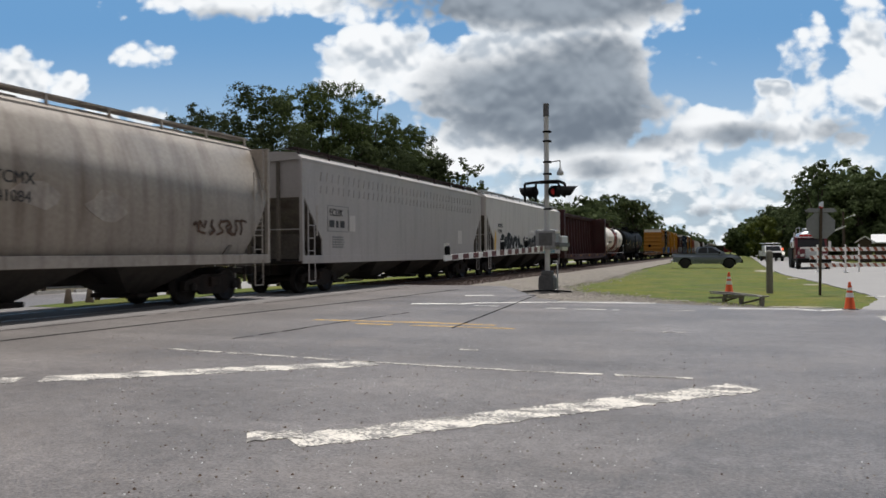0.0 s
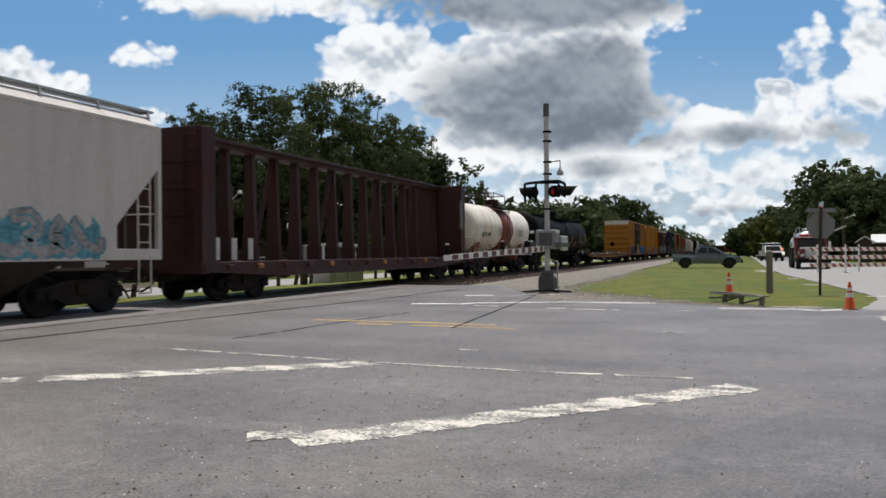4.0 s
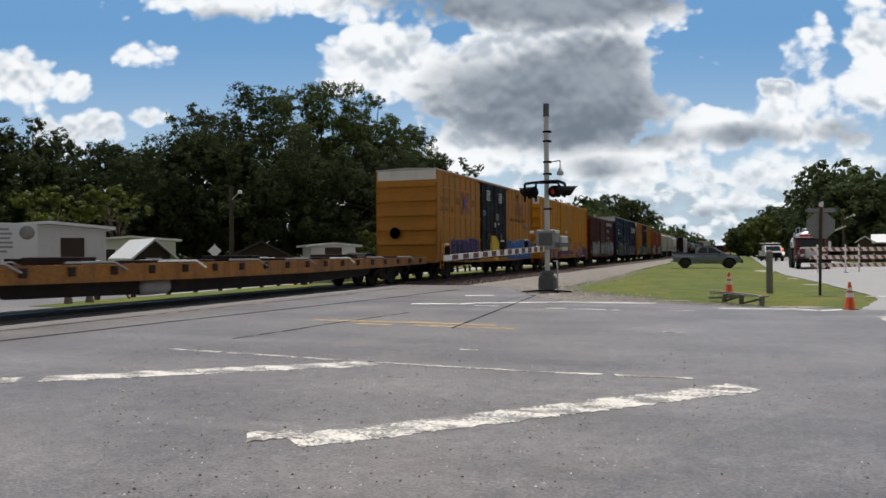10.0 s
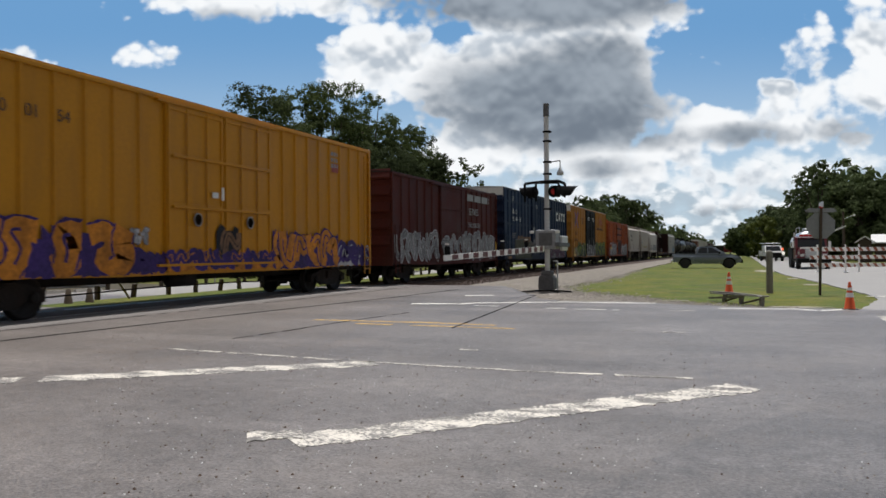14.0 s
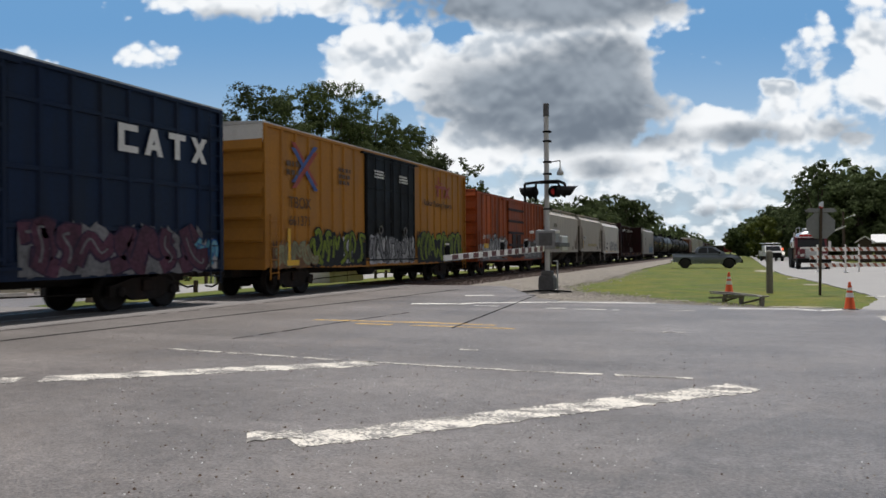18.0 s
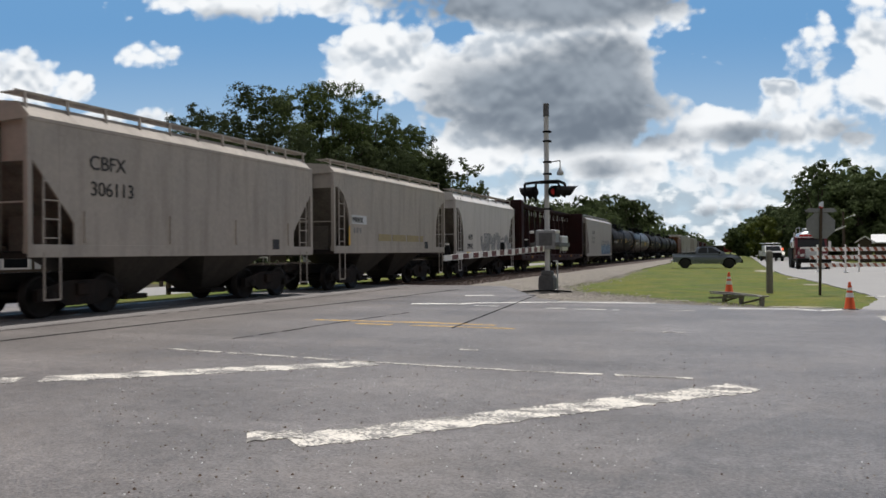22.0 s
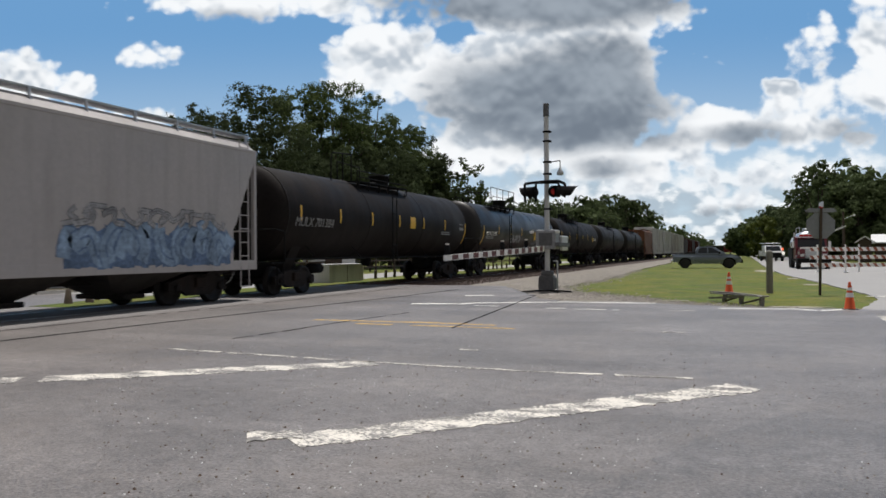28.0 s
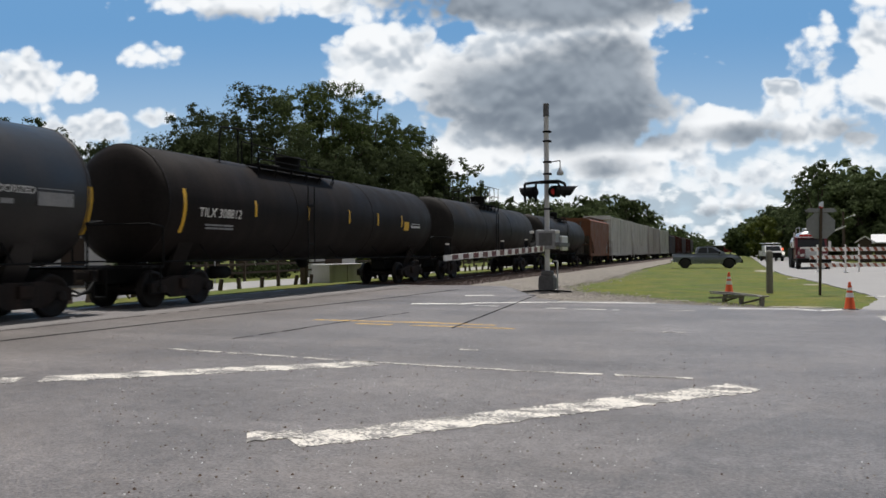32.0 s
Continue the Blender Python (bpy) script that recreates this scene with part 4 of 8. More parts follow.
def boxcar(s, L, H, paint, label, ribs=0.0, n_left=8, n_right=6, door=(7.6, 12.4), doors=2, door_paint=None, cap=True, belts=(), end_ribs=5, inset=2.4, sill=0.9, post_w=0.09, roof="roof_metal", door_style="plug"):
    car = wagon("boxcar", s, label, "boxcar")
    p, dp = M[paint], M[door_paint or paint]
    running_gear(car, L, inset)
    W = HW - 0.06
    mb = MB().box(-W, W, 0.08, L - 0.08, sill + 0.05, H - 0.03)
    part("body", mb, p, car)
    # roof: two slopes with seams
    mb = MB().prism([(-HW, H - 0.05), (-HW, H), (-HW * 0.5, H + 0.05), (0, H + 0.08), (HW * 0.5, H + 0.05), (HW, H), (HW, H - 0.05)], 0.0, L, "y")
    roof_ob = part("roof", mb, M[roof], car, "sheet metal roof")
    k = int(L / 1.25)
    mb = MB()
    for i in range(1, k):
        y = i * L / k
        mb.prism([(-HW - 0.004, H), (-HW * 0.5, H + 0.09), (0, H + 0.12), (HW * 0.5, H + 0.09), (HW + 0.004, H), (HW * 0.5, H + 0.04), (0, H + 0.07), (-HW * 0.5, H + 0.04)], y - 0.03, y + 0.03, "y")
    part("roof_seams", mb, M[roof], roof_ob)
    for sx in (-1, 1):
        a, b = sorted((sx * W, sx * (HW + 0.012)))
        part("eave_rail", MB().box(a, b, 0, L, H - 0.13, H - 0.04, 0.01), p, car)
        part("side_sill", MB().prism([(0.0, sill + 0.28), (L, sill + 0.28), (L, sill + 0.02), (L * 0.72, sill - 0.08), (L * 0.28, sill - 0.08), (0.0, sill + 0.02)], *sorted((sx * W, sx * (HW - 0.006))), "x"), p, car)
        for y0 in (0.0, L - 0.16):
            part("corner_post", MB().box(a, b, y0, y0 + 0.16, sill, H - 0.1, 0.015), p, car)
        for y0, y1, n in ((0.16, door[0], n_left), (door[1], L - 0.16, n_right)):
            for i in range(1, n):
                y = y0 + i * (y1 - y0) / n
                part("side_post", MB().prism([(sx * W, y - post_w), (sx * HW, y - post_w * 0.5), (sx * HW, y + post_w * 0.5), (sx * W, y + post_w)], sill + 0.25, H - 0.12, "z"), p, car)
            for i in range(n):
                ya, yb = y0 + i * (y1 - y0) / n + post_w, y0 + (i + 1) * (y1 - y0) / n - post_w
                part("side_panel", MB().box(*sorted((sx * (W - 0.005), sx * (W + 0.006))), ya, yb, sill + 0.27, H - 0.12), M[paint + "_panel"], car)
            for z in belts:
                part("belt_rail", MB().box(*sorted((sx * W, sx * (HW - 0.012))), y0, y1, z - 0.05, z + 0.05, 0.01), p, car)
        # doors
        dw = (door[1] - door[0]) / doors
        for i in range(doors):
            y0 = door[0] + i * dw
            x0, x1 = sorted((sx * (W - 0.02), sx * (HW + 0.02)))
            d = part("door", MB().box(x0, x1, y0 + 0.02, y0 + dw - 0.02, sill + 0.22, H - 0.14, 0.012), dp, car, "plug door" if door_style == "plug" else "ribbed sliding door")
            xo0, xo1 = sorted((sx * (HW + 0.02), sx * (HW + 0.055)))
            for z in (sill + 0.35, (sill + H) * 0.42, (sill + H) * 0.62, H - 0.3):
                part("door_rib", MB().box(xo0, xo1, y0 + 0.06, y0 + dw - 0.06, z - 0.035, z + 0.035, 0.008), dp, d)
            for y in (y0 + 0.1, y0 + dw - 0.1):
                part("door_stile", MB().box(xo0, xo1, y - 0.04, y + 0.04, sill + 0.24, H - 0.16, 0.008), dp, d)
            if door_style == "plug":
                for y in (y0 + dw * 0.33, y0 + dw * 0.67):
                    part("lock_rod", MB().rod((sx * (HW + 0.06), y, sill + 0.3), (sx * (HW + 0.06), y, H - 0.25), 0.022, 6), dp, d)
                part("lock_wheel", MB().lathe([(0.16, -0.015), (0.18, 0), (0.16, 0.015), (0.14, 0), (0.16, -0.015)], 14, "x", (sx * (HW + 0.08), y0 + dw * 0.5, sill + 1.3)), M["mark_grey"], d)
        for z in (sill + 0.16, H - 0.16):
            part("door_track", MB().box(*sorted((sx * W, sx * (HW + 0.07))), door[0] - (1.2 if door_style != "plug" else 0.3), door[1] + 0.3, z - 0.03, z + 0.03), dp, car)
        # ladders by the corners
        ladder(car, "ladder", sx * (HW + 0.05), 0.42, sill - 0.35, sill + 1.6, 0.42, p)
        ladder(car, "ladder", sx * (HW + 0.05), L - 0.42, sill - 0.35, H - 0.3, 0.42, p)
    # corrugated ends
    for y0, d in ((0.08, -1), (L - 0.08, 1)):
        top = H - 0.62 if cap else H - 0.1
        step = (top - sill - 0.3) / end_ribs
        e = part("end_wall", MB().box(-W, W, *sorted((y0, y0 + d * 0.03)), sill + 0.1, H - 0.04), p, car)
        for i in range(end_ribs):
            z = sill + 0.3 + (i + 0.75) * step
            part("end_corrugation", MB().prism([(y0 + d * 0.02, z - step * 0.10), (y0 + d * 0.15, z - step * 0.03), (y0 + d * 0.16, z + 0.03), (y0 + d * 0.03, z + step * 0.55)], -W + 0.02, W - 0.02, "x"), p, e)
        if cap:
            part("end_cap_panel", MB().box(-HW, HW, *sorted((y0, y0 + d * 0.06)), H - 0.60, H + 0.02, 0.01), M["cap_white"], car, "white painted top end panel")
        part("end_sill", MB().box(-HW, HW, *sorted((y0, y0 + d * 0.09)), sill - 0.05, sill + 0.28, 0.015), p, car)
    part("brake_wheel", MB().lathe([(0.24, -0.02), (0.27, 0), (0.24, 0.02), (0.21, 0), (0.24, -0.02)], 16, "y", (-0.55, -0.12, sill + 1.35)), M["black_part"], car)
    part("centre_sill", MB().box(-0.3, 0.3, 0.1, L - 0.1, 0.62, sill + 0.06), M["steel"], car)
    part("brake_reservoir", MB().lathe([(0.0, -0.5), (0.2, -0.45), (0.2, 0.45), (0.0, 0.5)], 12, "y", (0.8, L * 0.45, 0.68)), M["steel"], car)
    part("brake_rigging", MB().path([(0.7, inset + 1.4, 0.42), (0.7, L * 0.4, 0.5), (0.7, L * 0.6, 0.5), (0.7, L - inset - 1.4, 0.42)], 0.02, 5), M["steel"], car)
    return car


def hopper(s, L, H, paint, label, curved=False, sill=0.98, outlets=3, inset=2.0, crown=0.3, cut=1.35, cut_z=0.46, ribs=0, posts=10, bulge=0.0, top_z=None, rail_paint=None):
    car = wagon("covered_hopper", s, label, "hopper car")
    p = M[paint]
    rp = M[rail_paint or paint]
    running_gear(car, L, inset)
    hz = sill + (H - sill) * cut_z
    # side sheet with its ends cut away along the slope sheet
    side = [(0.10, H), (0.10, hz + 0.4)]
    kz = sill + (hz + 0.4 - sill) * 0.36
    if curved:
        for i in range(1, 8):
            a = math.pi / 2 * i / 7
            side.append((0.10 + (cut - 0.10) * math.sin(a), kz + (hz + 0.4 - kz) * math.cos(a)))
    else:
        side += [(0.10 + (cut - 0.1) * 0.86, kz + 0.12), (cut, kz - 0.08)]
    side.append((cut, sill + 0.1))
    side += [(L - y, z) for y, z in side[::-1]]
    for sx in (-1, 1):
        v, f = [], []
        if not bulge:
            part("side_sheet", MB().prism(side, *sorted((sx * (HW - 0.05), sx * (HW - 0.005))), "x"), p, car)
        else:
            # rounded side: rows of the cut outline pushed outwards
            nz = 10
            rows = []
            for k in range(nz + 1):
                z = sill + 0.12 + (H - sill - 0.12) * k / nz
                u = k / nz
                x = HW - bulge * (2 * u - 0.85) ** 2 * (1.0 if u > 0.42 else 0.35)
                lo = 0.1
                if z < hz + 0.4:
                    t = (hz + 0.4 - z) / (hz + 0.4 - sill - 0.12)
                    lo = 0.1 + (cut - 0.1) * t ** 1.3
                rows.append((x, lo, L - lo, z))
            for k, (x, a, b, z) in enumerate(rows):
                v += [(sx * x, a, z), (sx * x, b, z), (sx * (x - 0.05), a, z), (sx * (x - 0.05), b, z)]
            for k in range(nz):
                o = 4 * k
                f += [(o, o + 1, o + 5, o + 4), (o + 2, o + 6, o + 7, o + 3), (o, o + 4, o + 6, o + 2), (o + 1, o + 3, o + 7, o + 5)]
            f += [(0, 2, 3, 1), (4 * nz, 4 * nz + 1, 4 * nz + 3, 4 * nz + 2)]
            part("side_sheet", MB().add(v, f, True), p, car)
        a, b = sorted((sx * (HW - 0.16), sx * HW))
        part("side_sill", MB().box(a, b, 0.05, L - 0.05, sill - 0.1, sill + 0.16, 0.015), p, car)
        eave_x = HW - (bulge * 1.32 if bulge else 0)
        part("eave_rail", MB().box(*sorted((sx * (eave_x - 0.1), sx * (eave_x + 0.015))), 0.05, L - 0.05, H - 0.06, H + 0.025, 0.012), p, car)
        for k in range(ribs):
            y = cut + 0.3 + (L - 2 * cut - 0.6) * k / max(ribs - 1, 1)
            part("side_rib", MB().box(*sorted((sx * (HW - 0.01), sx * (HW + 0.03))), y - 0.05, y + 0.05, sill + 0.2, sill + (H - sill) * 0.33, 0.008), p, car)
        for y in (0.09, L - 0.09):
            part("corner_post", MB().box(*sorted((sx * (HW - 0.12), sx * HW)), y - 0.06, y + 0.06, sill - 0.1, H + 0.02, 0.01), p, car)
        for y in (0.62, L - 0.62):
            ladder(car, "ladder", sx * (HW - 0.02), y, sill + 0.1, hz + 0.9, 0.4, p)
            part("step", MB().path([(sx * HW, y - 0.2, sill), (sx * HW, y - 0.2, 0.42), (sx * HW, y + 0.2, 0.42), (sx * HW, y + 0.2, sill)], 0.02, 5), p, car)
    # end walls and slope sheets
    for y0, d in ((0.0, 1), (L, -1)):
        part("end_wall", MB().box(-HW + 0.06, HW - 0.06, *sorted((y0 + d * 0.25, y0 + d * 0.31)), hz + 0.35, H), p, car)
        part("slope_sheet", MB().prism([(y0 + d * 0.25, hz + 0.45), (y0 + d * 0.34, hz + 0.5), (y0 + d * (max(cut, 1.6) + 0.85), sill - 0.05), (y0 + d * (max(cut, 1.6) + 0.72), sill - 0.12)], -HW + 0.06, HW - 0.06, "x"), M["end_grime_shade"], car, "grimy slope sheet with shade darkened into its colour")
        part("end_platform", MB().box(-HW + 0.02, HW - 0.02, *sorted((y0 + d * 0.02, y0 + d * 1.1)), sill - 0.12, sill - 0.02), M["steel"], car)
        for x in (-0.55, 0.55):
            part("end_brace", MB().box(x - 0.05, x + 0.05, *sorted((y0 + d * 0.16, y0 + d * 0.26)), sill, H - 0.05), M["end_grime_shade"], car)
        part("end_handrail", MB().path([(-HW + 0.1, y0 + d * 0.05, sill + 1.0), (HW - 0.1, y0 + d * 0.05, sill + 1.0)], 0.02, 5), p, car)
    part("bay_box", MB().box(-0.55, 0.55, 1.4, 2.6, sill, sill + 0.9, 0.02), M["end_grime_shade"], car)
    # roof, running boards and their rail
    prof = [(-eave_x, H), (-eave_x + 0.34, H + crown * 0.8), (-eave_x * 0.35, H + crown * 0.97), (0, H + crown), (eave_x * 0.35, H + crown * 0.97), (eave_x - 0.34, H + crown * 0.8), (eave_x, H), (0, H - 0.05)]
    part("roof", MB().prism(prof, 0.12, L - 0.12, "y"), p, car)
    tz = top_z or H + crown + 0.12
    bx0, bx1 = eave_x - 0.78, eave_x - 0.24
    wk = part("running_board", MB().box(bx0 + 0.1, bx1 - 0.05, -0.02, L + 0.02, tz - 0.045, tz - 0.025), rp, car, "expanded metal running board")
    part("board_edge", MB().box(bx1 - 0.05, bx1 - 0.02, -0.02, L + 0.02, tz - 0.03, tz + 0.005), rp, wk)
    part("running_board", MB().box(-bx1 + 0.05, -bx0 - 0.1, -0.02, L + 0.02, tz - 0.05, tz - 0.015), rp, car)
    for k in range(posts):
        y = 0.2 + (L - 0.4) * k / (posts - 1)
        part("board_bracket", MB().prism([(bx1 + 0.04, H + crown * 0.45), (bx1, tz), (bx1 - 0.05, tz), (bx1 - 0.02, H + crown * 0.45)], y - 0.022, y + 0.022, "y"), rp, wk)
    for k in range(outlets + 2):
        y = 1.5 + (L - 3.0) * (k + 0.5) / (outlets + 2)
        part("roof_hatch", MB().box(-0.35, 0.35, y - 0.55, y + 0.55, H + crown - 0.02, H + crown + 0.07, 0.02), p, car)
    # discharge hoppers
    w = (L - 2 * max(cut, 1.9) - 0.8) / outlets
    for k in range(outlets):
        c = max(cut, 1.9) + 0.4 + (k + 0.5) * w
        v = [(x, y, z) for z, hx, hy in ((sill + 0.02, HW - 0.14, w * 0.46), (0.36, 0.42, 0.36)) for x, y in ((-hx, c - hy), (hx, c - hy), (hx, c + hy), (-hx, c + hy))]
        g = part("discharge_hopper", MB().add(v, [(0, 1, 5, 4), (1, 2, 6, 5), (2, 3, 7, 6), (3, 0, 4, 7), (4, 5, 6, 7), (3, 2, 1, 0)]), M["under_dark"], car, "near-black discharge hopper")
        part("outlet_gate", MB().box(-0.75, 0.75, c - 0.36, c + 0.36, 0.25, 0.37, 0.02), M["steel"], g)
    part("centre_sill", MB().box(-0.28, 0.28, 0.1, L - 0.1, 0.62, 0.95), M["steel"], car)
    part("inner_floor", MB().box(-HW + 0.15, HW - 0.15, cut, L - cut, sill - 0.02, sill + 0.04), M["steel"], car)
    return car


def tank_mark(car, y, R, zc, a0, a1, w, material, name="reflector", label="yellow reflector strip"):
    """A strip wrapped round the near side of the shell between two angles above the level."""
    v, f = [], []
    n = 6
    for i in range(n + 1):
        a = radians(a0 + (a1 - a0) * i / n)
        for r, yy in ((R + 0.004, y - w / 2), (R + 0.004, y + w / 2)):
            v.append((r * math.cos(a), yy, zc + r * math.sin(a)))
    f = [(2 * i, 2 * i + 1, 2 * i + 3, 2 * i + 2) for i in range(n)]
    return part(name, MB().add(v, f), material, car, label)


def tank(s, L, R, zc, paint, label, shell=(0.9, None), inset=2.0, band=None, platform="low", marks=(), funnel=0.0, fit="black_part", plat_len=3.2, plat_y=None, man_y=None):
    car = wagon("tank_car", s, label, "tank car")
    p, q = M[paint], M[fit]
    running_gear(car, L, inset)
    y0, y1 = shell[0], shell[1] or L - shell[0]
    hd = 0.42
    prof = [(0.0, y0)]
    for i in range(1, 7):
        a = math.pi / 2 * i / 6
        prof.append((R * math.sin(a), y0 + hd * (1 - math.cos(a))))
    end = [(r, y1 - (h - y0)) for r, h in prof[::-1]]
    ym = (y0 + y1) / 2
    me = MB().lathe(prof + [(R, y0 + (y1 - y0) * t) for t in (0.25, 0.5, 0.75)] + end, 40, "y", (0, 0, zc))
    if funnel:
        me.v = [(x, y, z - funnel * max(0.0, 1 - abs(y - ym) / (ym - y0))) for x, y, z in me.v]
    sh = part("tank_shell", me, p, car)
    for y in (y0 + hd, y0 + (y1 - y0) * 0.35, y1 - (y1 - y0) * 0.35, y1 - hd):
        if not funnel:
            part("weld_ring", MB().lathe([(R, y - 0.03), (R + 0.012, y - 0.02), (R + 0.012, y + 0.02), (R, y + 0.03)], 40, "y", (0, 0, zc)), p, sh)
    if band:
        part("painted_band", MB().lathe([(R + 0.002, band[0]), (R + 0.006, band[0]), (R + 0.006, band[1]), (R + 0.002, band[1])], 40, "y", (0, 0, zc)), M[band[2]], sh, "red painted band round the shell")
    for y in (inset, L - inset):
        part("saddle", MB().prism([(-1.15, zc - R * 0.62), (-0.75, zc - R + 0.02), (0, zc - R - 0.05), (0.75, zc - R + 0.02), (1.15, zc - R * 0.62), (0.7, 0.75), (-0.7, 0.75)], y - 0.28, y + 0.28, "y"), p if paint != "white_tank" else M["red_band"], car)
    for ya, yb in ((0.0, inset + 1.3), (L - inset - 1.3, L)):
        part("stub_sill", MB().box(-0.3, 0.3, ya, yb, 0.62, 1.02, 0.02), q, car)
    for ya, d in ((0.0, 1), (L, -1)):
        part("end_platform", MB().box(-HW + 0.1, HW - 0.1, *sorted((ya, ya + d * 0.75)), 1.0, 1.06), q, car)
        e = part("end_rail", MB().path([(HW - 0.12, ya + d * 0.75, 1.05), (HW - 0.12, ya + d * 0.75, 2.0), (HW - 0.12, ya + d * 0.3, 2.06), (-HW + 0.12, ya + d * 0.3, 2.06), (-HW + 0.12, ya + d * 0.75, 2.0), (-HW + 0.12, ya + d * 0.75, 1.05)], 0.025, 6), M["galv"] if paint == "white_tank" else q, car, "end safety railing")
        for sx in (-1, 1):
            part("sill_step", MB().path([(sx * (HW - 0.08), ya + d * 0.25, 1.05), (sx * (HW - 0.08), ya + d * 0.25, 0.4), (sx * (HW - 0.08), ya + d * 0.6, 0.4), (sx * (HW - 0.08), ya + d * 0.6, 1.05)], 0.022, 5), q, car)
    for sx in (-1, 1):
        part("side_handrail", MB().path([(sx * (HW - 0.1), 0.75, 1.15), (sx * (HW - 0.1), L - 0.75, 1.15)], 0.022, 6), M["galv"] if paint == "white_tank" else q, car)
        for k in range(5):
            y = 2.6 + (L - 5.2) * k / 4
            part("handrail_bracket", MB().rod((sx * (HW - 0.1), y, 1.15), (sx * R * 0.72, y, zc - R * 0.68), 0.02, 5), q, car)
    top = zc + R - funnel
    py = plat_y or ym
    hf = plat_len / 2
    if platform:
        d = part("manway", MB().lathe([(0.36, top - 0.06), (0.36, top + 0.08), (0.3, top + 0.12), (0.0, top + 0.14)], 18, "z", (0, man_y or py, 0)), q, car, "dark manway lid")
        part("valve_housing", MB().lathe([(0.40, top - 0.08), (0.42, top + 0.42), (0.46, top + 0.44), (0.46, top + 0.5), (0.2, top + 0.53), (0.0, top + 0.53)], 18, "z", (0, (man_y or py) + 1.1, 0)), q, car, "black valve bonnet")
        if platform == "rails":
            part("walkway_hoop", MB().path([(0.7, py - hf + 0.2, top - 0.1), (0.7, py - hf + 0.2, top + 0.95), (0.7, py - hf - 1.3, top + 0.85), (0.7, py - hf - 1.4, top + 0.5), (0.7, py - hf - 1.4, top - 0.2)], 0.026).path([(0.7, py - hf - 0.5, top - 0.1), (0.7, py - hf - 0.5, top + 0.9)], 0.026), q, car, "bent pipe railing")
            part("walkway_hoop", MB().path([(1.0, py - hf + 0.1, top - 0.1), (1.0, py - hf + 0.1, top + 0.32), (1.0, py + 0.6, top + 0.32), (1.0, py + 0.7, top + 0.1)], 0.024), q, car, "bent pipe railing")
            part("walkway_hoop", MB().path([(-0.7, py - 0.6, top - 0.1), (-0.7, py - 0.6, top + 0.9), (-0.7, py + 1.4, top + 0.85), (-0.7, py + 1.5, top - 0.1)], 0.024), q, car, "bent pipe railing")
        for sx in (-1, 1):
            x0, x1 = sorted((sx * 0.62, sx * 1.12))
            g = part("walkway", MB().box(x0, x1, py - hf, py + hf, top - 0.12, top - 0.08), q, car)
            mb = MB()
            for k in range(6):
                y = py - hf + plat_len * k / 5
                mb.path([(sx * 0.95, y, zc + R * 0.66), (sx * 1.12, y, top - 0.1), (sx * 1.12, y, top - 0.3), (sx * 0.98, y, zc + R * 0.6)], 0.02, 5)
            tagged(part("walkway_brackets", mb, q, g), kind="stuff")
            if platform == "high":
                mb = MB()
                for k in range(5):
                    y = py - hf + plat_len * k / 4
                    mb.rod((sx * 1.1, y, top - 0.1), (sx * 1.1, y, top + 0.95), 0.02, 5)
                mb.rod((sx * 1.1, py - hf, top + 0.95), (sx * 1.1, py + hf, top + 0.95), 0.022, 5).rod((sx * 1.1, py - hf, top + 0.45), (sx * 1.1, py + hf, top + 0.45), 0.018, 5)
                part("walkway_railing", mb, q, car)
            else:
                part("walkway_railing", MB().path([(sx * 1.12, py - hf, top + 0.06), (sx * 1.12, py + hf, top + 0.06)], 0.022, 5), q, car)
        if platform != "rails":
            mb = MB().path([(-0.6, py - hf, top - 0.1), (-0.6, py - hf, top + 0.65), (0.75, py - hf, top + 0.65), (0.75, py - hf, top - 0.1)], 0.024, 6)
            part("crossing_rail", mb, q, car)
        ladder(car, "side_ladder", 0, 0, 0, 1, 0.4, q).matrix_basis = Matrix.Translation((R * 0.99 + 0.06, py, 1.0)) @ pose(0, 0, 0, 0, 0, 0) @ Matrix.Diagonal((1, 1, top - 1.6, 1))
    for kind, y, a0, a1, w in marks:
        tank_mark(car, y, R, zc - funnel * max(0.0, 1 - abs(y - ym) / (ym - y0)) * 0.9, a0, a1, w, M[kind])
    part("bottom_outlet", MB().lathe([(0.22, zc - R - funnel + 0.03), (0.22, zc - R - funnel - 0.18), (0.12, zc - R - funnel - 0.3), (0.0, zc - R - funnel - 0.3)], 12, "z", (0, ym, 0)), q, car)
    part("brake_reservoir", MB().lathe([(0.0, -0.4), (0.18, -0.36), (0.18, 0.36), (0.0, 0.4)], 12, "y", (0.5, inset + 2.2, 0.8)), q, car)
    return car


def tank_text(car, text, size, y, R, zc, dz, material):
    x = math.sqrt(max(R * R - dz * dz, 0.01))
    tilt = math.degrees(math.asin(dz / R))
    letters("stencil", text, size, material, car, Matrix.Translation((x + 0.02, y, zc + dz)) @ pose(0, 0, 0, 90, 0, 90) @ pose(0, 0, 0, -tilt, 0, 0))


